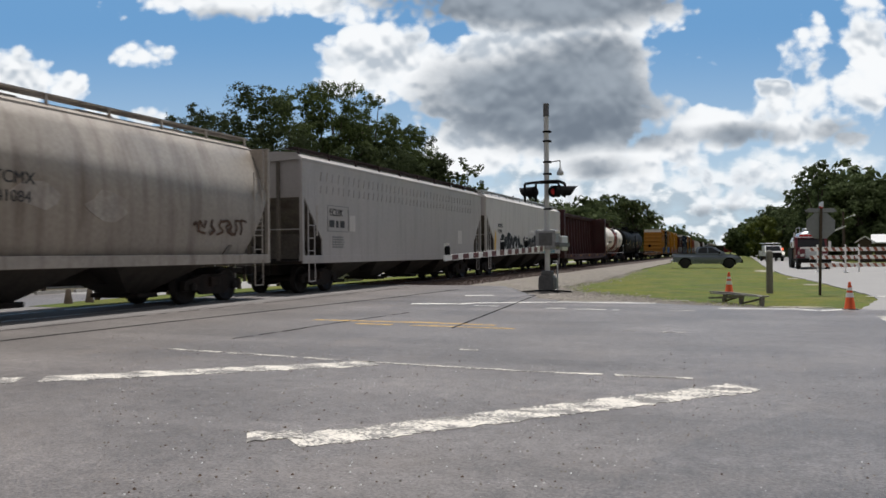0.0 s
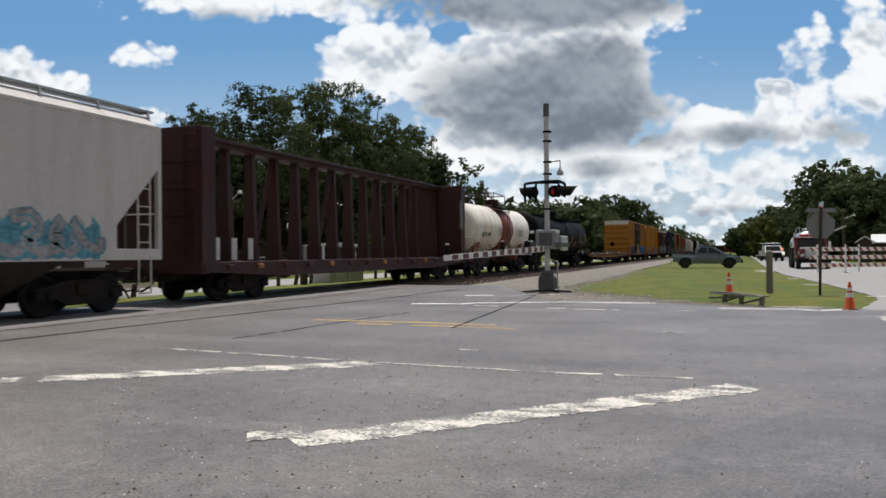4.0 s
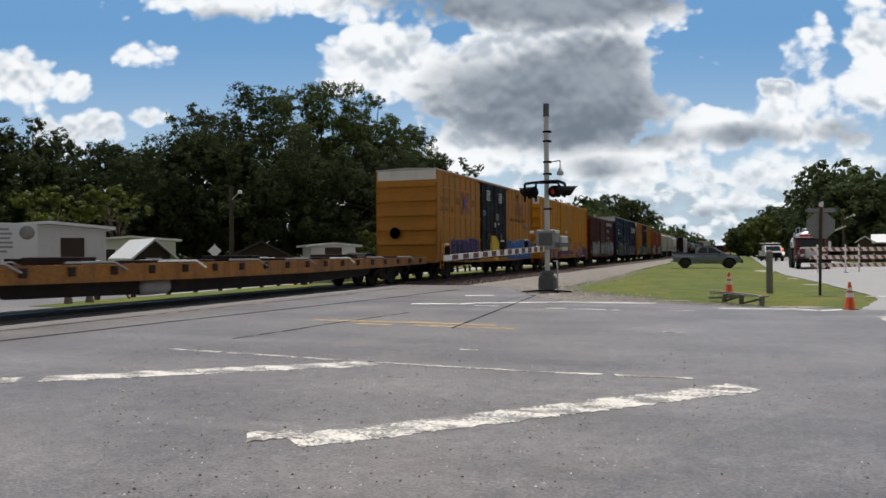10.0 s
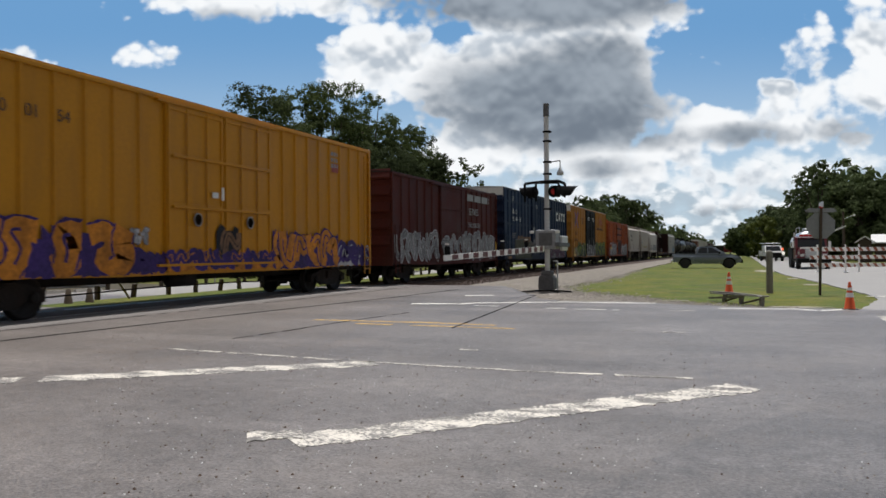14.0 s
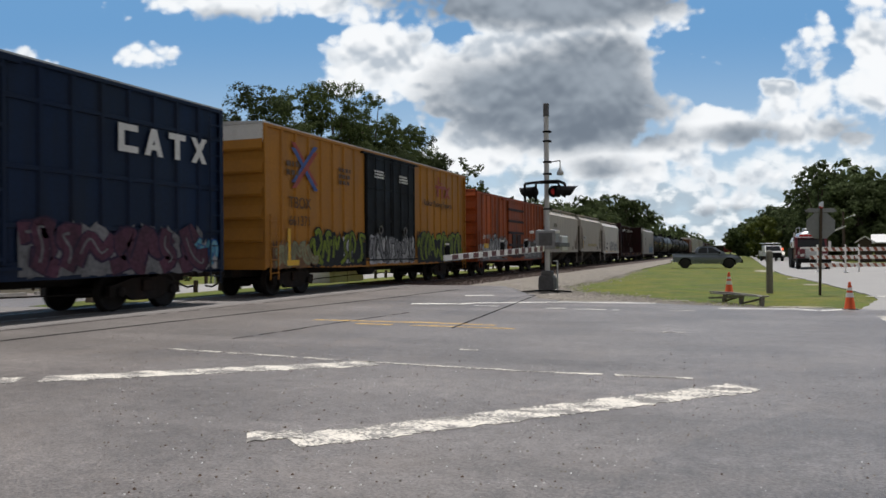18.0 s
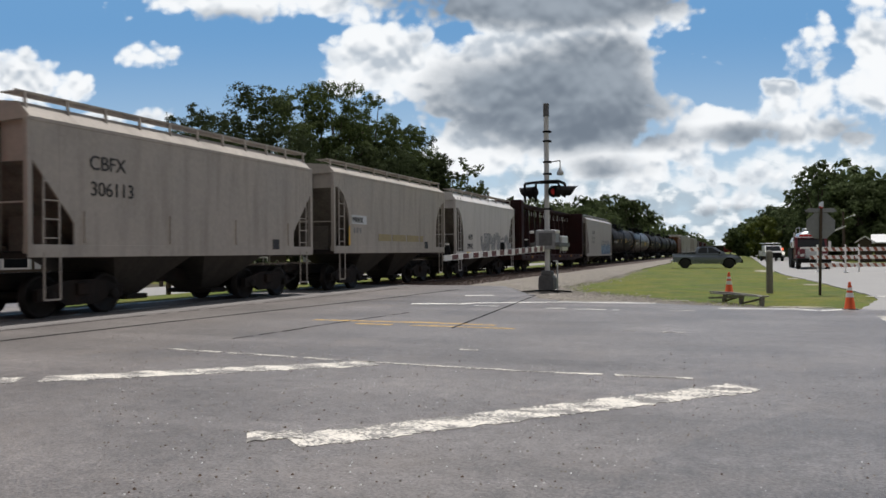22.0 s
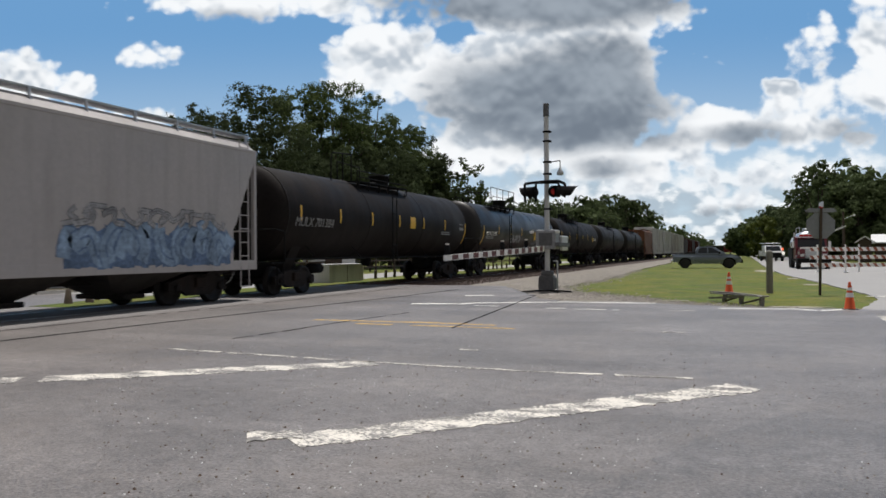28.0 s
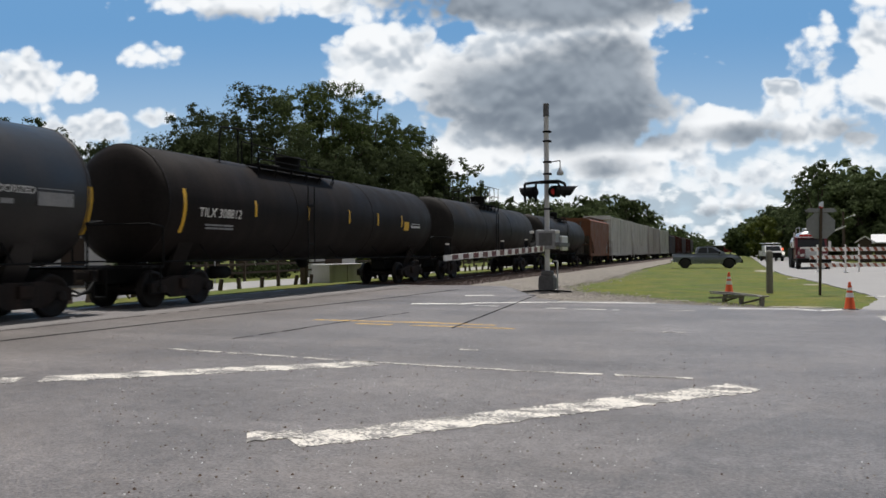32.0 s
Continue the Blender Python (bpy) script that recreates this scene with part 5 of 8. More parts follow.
def centerbeam(s, L, H, paint, label, bays=11, straps=False, deck=1.1, seed=1):
    car = wagon("centerbeam_flatcar", s, label, "flatcar")
    p = M[paint]
    rnd = random.Random(seed)
    running_gear(car, L, 2.6)
    part("deck", MB().box(-HW, HW, 0.3, L - 0.3, deck - 0.22, deck, 0.015), p, car)
    for sx in (-1, 1):
        part("side_sill", MB().prism([(0.1, deck), (L - 0.1, deck), (L - 0.1, deck - 0.25), (L * 0.8, deck - 0.45), (L * 0.2, deck - 0.45), (0.1, deck - 0.25)], *sorted((sx * (HW - 0.1), sx * HW)), "x"), p, car)
        for k in range(14):
            y = 1.2 + (L - 2.4) * k / 13
            part("winch", MB().box(*sorted((sx * (HW - 0.02), sx * (HW + 0.06))), y - 0.14, y + 0.14, deck - 0.2, deck - 0.06, 0.02), M["flat_yellow"] if k % 3 == 1 else p, car)
    for y0 in (0.0, L - 0.38):
        b = part("bulkhead", MB().box(-HW + 0.02, HW - 0.02, y0, y0 + 0.38, deck - 0.3, H + 0.02, 0.02), p, car, "solid end bulkhead")
        for sx in (-1, 1):
            part("bulkhead_side_plate", MB().box(*sorted((sx * (HW - 0.03), sx * HW)), y0 if y0 < 1 else y0 - 0.2, (y0 + 0.58) if y0 < 1 else y0 + 0.38, deck, H, 0.01), p, b)
        for z in (1.7, 2.4, 3.1, 3.8):
            part("bulkhead_rib", MB().box(-HW + 0.1, HW - 0.1, y0 - 0.05 if y0 < 1 else y0 + 0.38, y0 if y0 < 1 else y0 + 0.43, z - 0.06, z + 0.06, 0.01), p, b)
        ladder(car, "end_ladder", HW - 0.35, y0 - 0.06 if y0 < 1 else y0 + 0.44, deck, H, 0.4, p, along="x")
    part("top_chord", MB().box(-0.34, 0.34, 0.3, L - 0.3, H - 0.2, H, 0.03), p, car)
    for sx in (-1, 1):
        part("top_flange", MB().box(*sorted((sx * 0.3, sx * 0.46)), 0.3, L - 0.3, H - 0.08, H + 0.02, 0.01), p, car)
    step = (L - 0.8) / bays
    for k in range(bays + 1):
        y = 0.4 + k * step
        part("centre_post", MB().prism([(-0.24, deck), (0.24, deck), (0.13, H - 0.15), (-0.13, H - 0.15)], y - 0.09, y + 0.09, "y"), p, car)
        if 0 < k < bays:
            part("post_flange", MB().box(-0.26, 0.26, y - 0.12, y + 0.12, deck, deck + 0.5, 0.01), p, car)
        if k < bays and (k % 3 == 0 or k > bays - 2):
            part("diagonal_brace", MB().rod((0, y + 0.1, deck + 0.05), (0, y + step - 0.1, H - 0.25), 0.075, 6), p, car)
    part("centre_sill", MB().box(-0.35, 0.35, 0.1, L - 0.1, 0.6, deck - 0.2), M["steel"], car)
    if straps:
        for k in range(bays * 2):
            y = 1.2 + (L - 2.4) * (k + rnd.uniform(-0.2, 0.2)) / (bays * 2)
            a = rnd.uniform(-0.25, 0.3)
            z = H - 0.35
            part("strap_end", MB().prism([(y, z), (y + 0.09, z), (y + 0.09 + a, z - rnd.uniform(0.25, 0.5)), (y + a, z - 0.4)], 0.48, 0.50, "x"), M["mark_white"], car, "loose white strap end")
            part("hanging_strap", MB().rod((0.5, y, z), (0.45 + rnd.uniform(0, 0.5), y + rnd.uniform(-0.3, 0.3), deck + rnd.uniform(0.1, 0.9)), 0.02, 4), M["black_part"], car)
        for k, yy in enumerate((0.74, 0.79, 0.84)):
            part("wrapped_tag", MB().box(HW * 0.4, HW * 0.42, L * yy, L * yy + 0.28, deck + 0.1, deck + 0.75), M["mark_grey"], car)
    else:
        for k, yy in enumerate((0.09, 0.13, 0.17)):
            part("wrapped_tag", MB().box(0.5, 0.52, L * yy, L * yy + 0.25, deck + 0.05, deck + 0.7), M["mark_white"], car)
    return car


def flatcar(s, L, label):
    car = wagon("flatcar", s, label, "flatcar")
    p = M["flat_yellow"]
    running_gear(car, L, 3.2)
    part("deck", MB().box(-HW + 0.05, HW - 0.05, 0.1, L - 0.1, 0.95, 1.06, 0.01), M["rust_brown"], car)
    for sx in (-1, 1):
        part("side_sill", MB().prism([(0.1, 1.12), (L - 0.1, 1.12), (L - 0.1, 0.84), (L - 4.6, 0.76), (L * 0.6, 0.70), (L * 0.4, 0.70), (4.6, 0.76), (0.1, 0.84)], *sorted((sx * (HW - 0.14), sx * HW)), "x"), p, car, "worn yellow side sill")
        for k in range(22):
            y = 0.9 + (L - 1.8) * k / 21
            part("stake_pocket", MB().box(*sorted((sx * HW, sx * (HW + 0.05))), y - 0.09, y + 0.09, 0.88, 1.08, 0.012), M["rust_brown"], car)
        for k in range(9):
            y = 2.2 + (L - 4.4) * k / 8
            part("tie_down_bar", MB().path([(sx * (HW - 0.02), y - 1.1, 1.16), (sx * (HW - 0.02), y + 0.3, 1.16), (sx * (HW + 0.04), y + 0.62, 0.98)], 0.028, 5), M["mark_grey"] if k % 3 else M["mark_white"], car, "pale bent tie-down bar")
    for k in range(12):
        y = 1.5 + (L - 3.0) * k / 11
        part("floor_fitting", MB().box(-0.9, 0.9, y - 0.22, y + 0.22, 1.06, 1.06 + (0.22 if k % 3 == 0 else 0.12), 0.02), M["rust_brown"] if k % 2 else M["steel"], car)
    for y in (3.6, L - 3.6):
        part("trailer_hitch", MB().prism([(y - 0.6, 1.06), (y + 0.6, 1.06), (y + 0.25, 1.34), (y - 0.35, 1.30)], -0.45, 0.45, "x"), M["steel"], car)
    part("centre_sill", MB().prism([(0.1, 0.95), (L - 0.1, 0.95), (L - 0.1, 0.66), (L - 5, 0.5), (5, 0.5), (0.1, 0.66)], -0.34, 0.34, "x"), M["steel"], car)
    for k in range(10):
        y = 2.0 + (L - 4.0) * k / 9
        part("cross_bearer", MB().box(-HW + 0.1, HW - 0.1, y - 0.1, y + 0.1, 0.72, 0.95), M["steel"], car)
    for sx in (-1, 1):
        part("lower_beam", MB().prism([(5.0, 0.78), (L - 5.0, 0.78), (L - 5.6, 0.46), (L * 0.62, 0.36), (L * 0.38, 0.36), (5.6, 0.46)], *sorted((sx * (HW - 0.42), sx * (HW - 0.3))), "x"), M["steel"], car)
    part("brake_reservoir", MB().lathe([(0.0, -0.5), (0.2, -0.45), (0.2, 0.45), (0.0, 0.5)], 12, "y", (1.2, L * 0.36, 0.55)), M["mark_grey"], car)
    part("end_stanchion", MB().box(0.8, 0.88, 0.15, 0.23, 1.06, 1.35), M["mark_white"], car)
    return car


def block_letters(car, y0, y1, z0, z1, n, seed, colours=("deep_blue", "blue", "pale_blue"), x=None):
    """Tall square-cut graffiti blocks on a closed ground, with thin pale edges; nothing can be read in them."""
    rq = random.Random(seed)
    x = HW if x is None else x
    back, fill, line = MB(), MB(), MB()
    h = z1 - z0
    m = n * 4
    tops = [z0 + h * rq.uniform(0.70, 0.97) for _ in range(m + 1)]
    for i in range(m):
        a, b = y0 + (y1 - y0) * i / m, y0 + (y1 - y0) * (i + 1) / m
        back.add([(x + 0.002, a, z0 - rq.uniform(0, 0.05)), (x + 0.002, b, z0 - rq.uniform(0, 0.05)), (x + 0.002, b, tops[i + 1]), (x + 0.002, a, tops[i])], [(0, 1, 2, 3)])

    def quad(mb, q, dx):
        mb.add([(x + dx, py, pz) for py, pz in q], [(0, 1, 2, 3)])
    w = (y1 - y0) / n
    for k in range(n):
        a = y0 + k * w + w * 0.06
        b = a + w * rq.uniform(0.82, 0.95)
        top, lean = z1 - rq.uniform(0.0, 0.16) * h, rq.uniform(-0.06, 0.06) * h
        sw = w * rq.uniform(0.24, 0.34)
        for ya in ((a, b - sw) if rq.random() < 0.75 else ((a + b - sw) / 2,)):
            foot = rq.uniform(-0.05, 0.05) * w
            quad(fill, [(ya + foot, z0 + rq.uniform(0, 0.06) * h), (ya + sw + foot, z0), (ya + sw * 0.95 + lean, top), (ya + lean, top - 0.02 * h)], 0.0045)
            e = 0.022 * h + 0.008
            quad(line, [(ya + foot - e, z0 + 0.05 * h), (ya + foot, z0 + 0.05 * h), (ya + lean, top), (ya + lean - e, top)], 0.0065)
        for zc in (top - 0.1 * h, z0 + h * rq.uniform(0.4, 0.6)) if rq.random() < 0.7 else (top - 0.1 * h,):
            d = rq.uniform(0.08, 0.12) * h
            quad(fill, [(a + lean, zc - d), (b + lean, zc - d + rq.uniform(-0.04, 0.04)), (b + lean, zc + d), (a + lean, zc + d)], 0.0052)
        quad(line, [(a + lean - 0.05 * w, top - 0.01), (b + lean + 0.03 * w, top - 0.01), (b + lean, top + 0.03 * h), (a + lean, top + 0.03 * h)], 0.0068)
        for t in range(3):
            p, q, r = a + rq.uniform(0.1, 0.8) * w, z0 + rq.uniform(0.1, 0.8) * h, rq.uniform(0.02, 0.05)
            quad(line, [(p, q), (p + r * 1.5, q - r), (p + r * 2, q + r * 0.5), (p + r * 0.4, q + r * 1.6)], 0.0068)
    for mb, m_, d in ((back, colours[0], "sprayed dark ground"), (fill, colours[1], "sprayed block filling"), (line, colours[2], "thin sprayed edge lines")):
        tagged(part("graffiti", mb, M["spray_" + m_], car, d), kind="stuff")


def crossed_logo(car, y, z, w):
    """Two red and two blue bars crossed over a ring."""
    h = w * 0.5
    for k, (a, sg, d) in enumerate((("logo_red", 1, 0.06), ("logo_blue", -1, -0.06), ("logo_blue", 1, -0.12), ("logo_red", -1, 0.12))):
        q = w * 0.09
        part("painted_logo", MB().prism([(y - h - q, z + sg * (h * 0.9 + d)), (y - h + q, z + sg * (h * 0.9 + d)), (y + h + q, z - sg * (h * 0.9 - d)), (y + h - q, z - sg * (h * 0.9 - d))], HW + 0.003 + 0.002 * k, HW + 0.005 + 0.002 * k, "x"), M[a], car, "faded crossed logo bar")


# --- the cars, from the front of the stretch that passes
c = hopper(3.6, 16.6, 4.4, "hop_tan", "dusty tan round-sided covered hopper with rust and scrawls", sill=1.15, bulge=0.40, inset=2.1, crown=0.22, cut=1.3, cut_z=0.5, top_z=4.78, rail_paint="hop_tan")
side_text(c, "TCMX", 0.34, 7.25, 2.72, M["mark_dark"]); side_text(c, "341084", 0.32, 7.15, 2.36, M["mark_dark"])
spray(c, 13.05, 15.35, 1.8, 2.3, 4, "dull_brown", "dull_brown", seed=101, third="brown", ground=False, fat=0.25, x=HW + 0.004)
for k, (y, z, w_, h_) in enumerate(((7.6, 2.2, 1.3, 0.7), (9.4, 2.0, 1.5, 0.8), (6.0, 1.9, 0.8, 0.6))):
    rq = random.Random(k)
    part("rubbed_patch", MB().prism([(y + w_ * (0.5 + 0.5 * rq.uniform(0.6, 1) * math.cos(a * 0.63)), z + h_ * (0.5 + 0.5 * rq.uniform(0.6, 1) * math.sin(a * 0.63))) for a in range(10)], HW - 0.004, HW + 0.006, "x"), M["hop_rubbed"], c, "paint rubbed pale")
c = hopper(22.0, 18.7, 4.36, "hop_grey", "pale grey covered hopper with a boxed stencil", crown=0.28, cut=1.3, cut_z=0.52, sill=1.1, top_z=4.74, rail_paint="rust_brown", outlets=4)
side_text(c, "ECUX", 0.36, 1.8, 2.6, M["mark_dark"]); bars(c, 1.8, 2.45, 1.15, 0.24, 1, M["mark_dark"], seed=2); bars(c, 2.0, 1.9, 0.9, 0.05, 5, M["mark_grey"], seed=4)
part("stencil_frame", MB().box(HW, HW + 0.008, 1.66, 1.69, 2.07, 2.95).box(HW, HW + 0.008, 3.17, 3.20, 2.07, 2.95).box(HW, HW + 0.008, 1.69, 3.17, 2.93, 2.96).box(HW, HW + 0.008, 1.69, 3.17, 2.06, 2.09), M["mark_grey"], c)
part("pale_patch", MB().box(HW, HW + 0.005, 3.3, 3.72, 2.1, 2.66), M["hop_white"], c, "fresh pale paint patch"); part("pale_patch", MB().box(HW, HW + 0.005, 14.9, 15.5, 1.75, 2.4), M["hop_white"], c, "fresh pale paint patch")
part("placard", MB().box(HW, HW + 0.012, 12.9, 13.4, 1.5, 1.75), M["mark_white"], c); part("yellow_streak", MB().box(HW, HW + 0.005, 0.9, 1.0, 1.9, 2.9), M["hop_tan"], c)
rq = random.Random(4)
for k in range(40):
    y = 1.2 + k * 0.4
    for z, hh in ((3.72, 0.30), (3.32, 0.26)):
        d = rq.uniform(-0.03, 0.03)
        part("pressed_dent", MB().prism([(y + d, z), (y + 0.09 + d, z), (y + 0.17 + d, z + hh), (y + 0.08 + d, z + hh)], HW - 0.006, HW + 0.014, "x"), M["hop_grey"], c)
c = hopper(41.6, 19.3, 4.36, "hop_white", "white covered hopper with black graffiti along its side", crown=0.34, cut=1.5, cut_z=0.56, sill=1.3, top_z=4.78, posts=13, rail_paint="galv", outlets=4)
side_text(c, "XOMX", 0.32, 2.25, 2.76, M["mark_dark"]); side_text(c, "717719", 0.30, 2.2, 2.42, M["mark_dark"])
spray(c, 2.4, 12.8, 1.30, 2.40, 8, "black", "white", seed=5, third="black", fat=1.7, ground=False); spray(c, 4.2, 12.6, 1.3, 1.6, 8, "black", "black", seed=55, third="brown", fat=1.0); spray(c, 12.8, 17.3, 1.3, 2.2, 4, "silver", "cyan", seed=6)
part("yellow_streak", MB().prism([(1.55, 1.3), (1.7, 1.3), (1.95, 2.1), (1.75, 2.6), (1.6, 2.1)], HW, HW + 0.006, "x"), M["reflex_yellow"], c)
c = centerbeam(62.4, 21.0, 4.66, "centerbeam", "empty dark maroon centerbeam flatcar with solid bulkheads", bays=15, seed=3)
bars(c, 20.2, 3.9, 0.5, 0.06, 14, M["mark_grey"], seed=6)
c = tank(84.6, 13.7, 1.38, 2.72, "white_tank", "dirty white tank car with a faded red band", shell=(0.7, 12.95), band=(6.2, 8.6, "red_band"), platform="low", plat_len=2.6, plat_y=7.4, inset=2.3, fit="rust_brown")
tank_text(c, "RCRX 1405", 0.34, 2.3, 1.38, 2.72, -0.5, M["mark_dark"])
part("platform_canopy", MB().path([(-0.9, 6.0, 4.0), (-0.9, 6.0, 4.85), (0.9, 6.0, 4.85), (0.9, 6.0, 4.0)], 0.03).path([(-0.9, 8.4, 4.0), (-0.9, 8.4, 4.8), (0.9, 8.4, 4.8), (0.9, 8.4, 4.0)], 0.03).path([(0.9, 6.0, 4.85), (0.9, 8.4, 4.8)], 0.03).path([(-0.9, 6.0, 4.85), (-0.9, 8.4, 4.8)], 0.03), M["rust_brown"], c, "rusty loading platform rails")
tank_mark(c, 2.9, 1.38, 2.72, -40, 8, 0.07, M["reflex_yellow"]); bars(c, 5.5, 2.75, 0.6, 0.06, 5, M["mark_grey"], x=1.38, seed=4); bars(c, 9.7, 2.7, 1.2, 0.06, 4, M["mark_grey"], x=1.38, seed=5)
c = tank(98.9, 19.5, 1.50, 2.72, "matt_black", "matt black sloped-bottom tank car with yellow reflectors", shell=(0.4, 19.1), platform="low", funnel=0.14, plat_len=4.6, marks=[("reflex_yellow", y, -22, 0, 0.11) for y in (1.35, 5.15, 8.65, 12.55, 15.95)] + [("reflex_yellow", 18.8, -38, 4, 0.10), ("flat_yellow", 14.2, -36, -20, 0.5)])
tank_text(c, "59174", 0.32, 3.5, 1.50, 2.62, -0.48, M["mark_grey"]); part("grey_block_mark", MB().box(1.40, 1.432, 2.55, 3.35, 2.12, 2.34), M["mark_grey"], c); bars(c, 16.4, 2.25, 1.3, 0.09, 2, M["spray_grey"], x=1.42, seed=9)
spray(c, 8.6, 11.6, 1.75, 2.15, 5, "grey", "grey", seed=19, x=1.5, ground=False, bend=(1.50, 2.6))
for ya, yb in ((1.3, 8.6), (9.6, 19.0)):
    part("top_railing", MB().path([(0.75, ya, 3.95), (0.75, ya, 4.95), (0.75, yb, 4.98), (0.75, yb, 3.95)], 0.025).path([(0.75, ya + 2.4, 3.95), (0.75, ya + 2.4, 4.95)], 0.025).path([(0.75, yb - 2.4, 3.95), (0.75, yb - 2.4, 4.95)], 0.025), M["black_part"], c)
part("top_plate", MB().box(0.25, 0.95, 1.2, 19.1, 3.98, 4.04), M["black_part"], c)
c = flatcar(119.3, 27.0, "long low yellow flatcar with rusty fittings and tie-down bars")

c = boxcar(147.6, 18.0, 5.22, "box_tan", "faded tan-yellow boxcar with black plug doors and blue graffiti", door=(6.6, 11.4), doors=2, door_paint="box_dark", belts=(1.95, 3.1, 4.4), n_left=8, n_right=8)
block_letters(c, 1.75, 6.25, 0.92, 2.1, 5, 11, ("black", "purple", "grey")); block_letters(c, 11.75, 17.3, 0.92, 2.1, 6, 12)
crossed_logo(c, 4.05, 3.83, 1.0)
for _txt, _y, _z in (("TB", 0.36, 3.68), ("OX", 0.94, 3.68), ("64", 0.36, 3.26), ("44", 0.94, 3.26), ("38", 1.78, 3.26)):
    side_text(c, _txt, 0.36, _y, _z, M["mark_brown"])
bars(c, 2.58, 4.0, 0.5, 0.07, 3, M["mark_brown"], seed=4); bars(c, 5.0, 4.02, 0.5, 0.07, 3, M["mark_brown"], seed=5); side_text(c, "RAILCAR POOLING EXPERTS", 0.29, 12.25, 3.2, M["mark_brown"])
part("painted_logo", MB().box(HW + 0.004, HW + 0.01, 13.90, 14.80, 4.04, 4.18).box(HW + 0.004, HW + 0.01, 14.05, 14.2, 3.6, 4.04).box(HW + 0.004, HW + 0.01, 14.5, 14.65, 3.58, 4.04).box(HW + 0.004, HW + 0.01, 14.15, 14.25, 4.32, 4.62).box(HW + 0.004, HW + 0.01, 14.25, 14.75, 4.32, 4.38), M["logo_red"], c, "dull red block logo")
part("painted_logo", MB().prism([(14.85, 4.18), (15.03, 4.18), (15.5, 3.6), (15.32, 3.6)], HW + 0.004, HW + 0.010, "x").prism([(15.32, 4.18), (15.5, 4.18), (15.03, 3.6), (14.85, 3.6)], HW + 0.010, HW + 0.014, "x"), M["logo_red"], c, "dull red block logo")
bars(c, 7.45, 4.72, 0.7, 0.07, 5, M["mark_white"], x=HW + 0.06, seed=7); bars(c, 9.75, 4.7, 0.7, 0.07, 5, M["mark_white"], x=HW + 0.06, seed=8)
bars(c, 6.9, 3.6, 0.5, 0.06, 3, M["mark_grey"], x=HW + 0.02, seed=17); bars(c, 9.2, 3.5, 0.7, 0.06, 4, M["mark_grey"], x=HW + 0.06, seed=18)
part("door_tag", MB().box(HW + 0.06, HW + 0.068, 8.98, 9.12, 2.72, 3.0).box(HW + 0.06, HW + 0.068, 9.65, 9.85, 2.9, 3.0), M["mark_white"], c)
spray(c, 8.4, 9.75, 0.92, 2.15, 1, "yellow", "yellow", seed=14, x=HW + 0.06, third="orange", fat=2.2); spray(c, 7.2, 8.3, 1.05, 1.45, 3, "silver", "grey", seed=15, x=HW + 0.06, ground=False); spray(c, 9.9, 11.1, 1.05, 1.45, 4, "silver", "grey", seed=16, x=HW + 0.06, ground=False)
part("vent_plate", MB().box(HW, HW + 0.02, 15.95, 16.44, 2.75, 3.06), M["mark_grey"], c); part("vent_slot", MB().box(HW + 0.02, HW + 0.026, 16.0, 16.39, 2.8, 2.86).box(HW + 0.02, HW + 0.026, 16.0, 16.39, 2.93, 2.99), M["mark_dark"], c)
part("reflector", MB().box(HW, HW + 0.01, 0.5, 0.95, 1.3, 1.75), M["reflex_yellow"], c); part("route_box", MB().box(HW, HW + 0.03, 14.05, 14.3, 4.68, 4.9), M["rust_brown"], c)

c = boxcar(167.8, 18.1, 5.20, "box_yellow", "bright yellow boxcar with ribbed sides and orange graffiti", door=(6.69, 11.3), doors=2, n_left=8, n_right=9, post_w=0.075, roof="box_yellow")
spray(c, 0.5, 5.6, 0.92, 2.05, 4, "orange", "purple", seed=21, third="purple", fat=1.9); spray(c, 11.4, 15.5, 0.92, 2.1, 4, "orange", "purple", seed=22, third="purple", fat=1.5); spray(c, 15.5, 17.9, 0.92, 1.7, 3, "purple", "purple", seed=23, third="silver", fat=1.6); spray(c, 5.6, 6.7, 0.92, 1.4, 2, "purple", "purple", seed=26, fat=1.6); spray(c, 6.7, 11.3, 0.95, 1.5, 6, "purple", "purple", seed=24, x=HW + 0.06, third="orange", fat=1.5); spray(c, 8.6, 9.6, 1.0, 2.2, 1, "brown", "black", seed=25, x=HW + 0.06)
for _txt, _y, _z in (("00", 1.9, 4.06), ("01", 2.66, 4.06), ("54", 3.44, 4.06)):
    side_text(c, _txt, 0.36, _y, _z, M["mark_brown"])
for z in (2.5, 3.75):
    part("door_beam", MB().box(HW + 0.02, HW + 0.085, 6.9, 11.15, z - 0.035, z + 0.035, 0.01), M["box_yellow"], c)
bars(c, 15.05, 4.78, 0.5, 0.12, 3, M["mark_grey"], seed=6); part("pale_patch", MB().box(HW, HW + 0.006, 15.1, 15.55, 4.1, 4.4), M["logo_red"], c, "faded pink placard"); part("chalk_patch", MB().box(HW, HW + 0.006, 0.15, 0.5, 4.0, 4.6), M["mark_grey"], c)
part("door_tag", MB().box(HW + 0.06, HW + 0.07, 8.85, 8.95, 2.75, 3.1).box(HW + 0.06, HW + 0.07, 8.45, 8.7, 2.8, 2.95), M["mark_white"], c); spray(c, 5.55, 6.2, 1.55, 2.0, 2, "silver", "grey", seed=27, ground=False)
c = boxcar(187.9, 14.7, 4.62, "box_red", "oxide red boxcar with a worn slogan and white graffiti", door=(5.4, 8.5), doors=1, door_style="slide", cap=False, n_left=6, n_right=7, belts=(), sill=0.85, roof="rust_brown", inset=2.2)
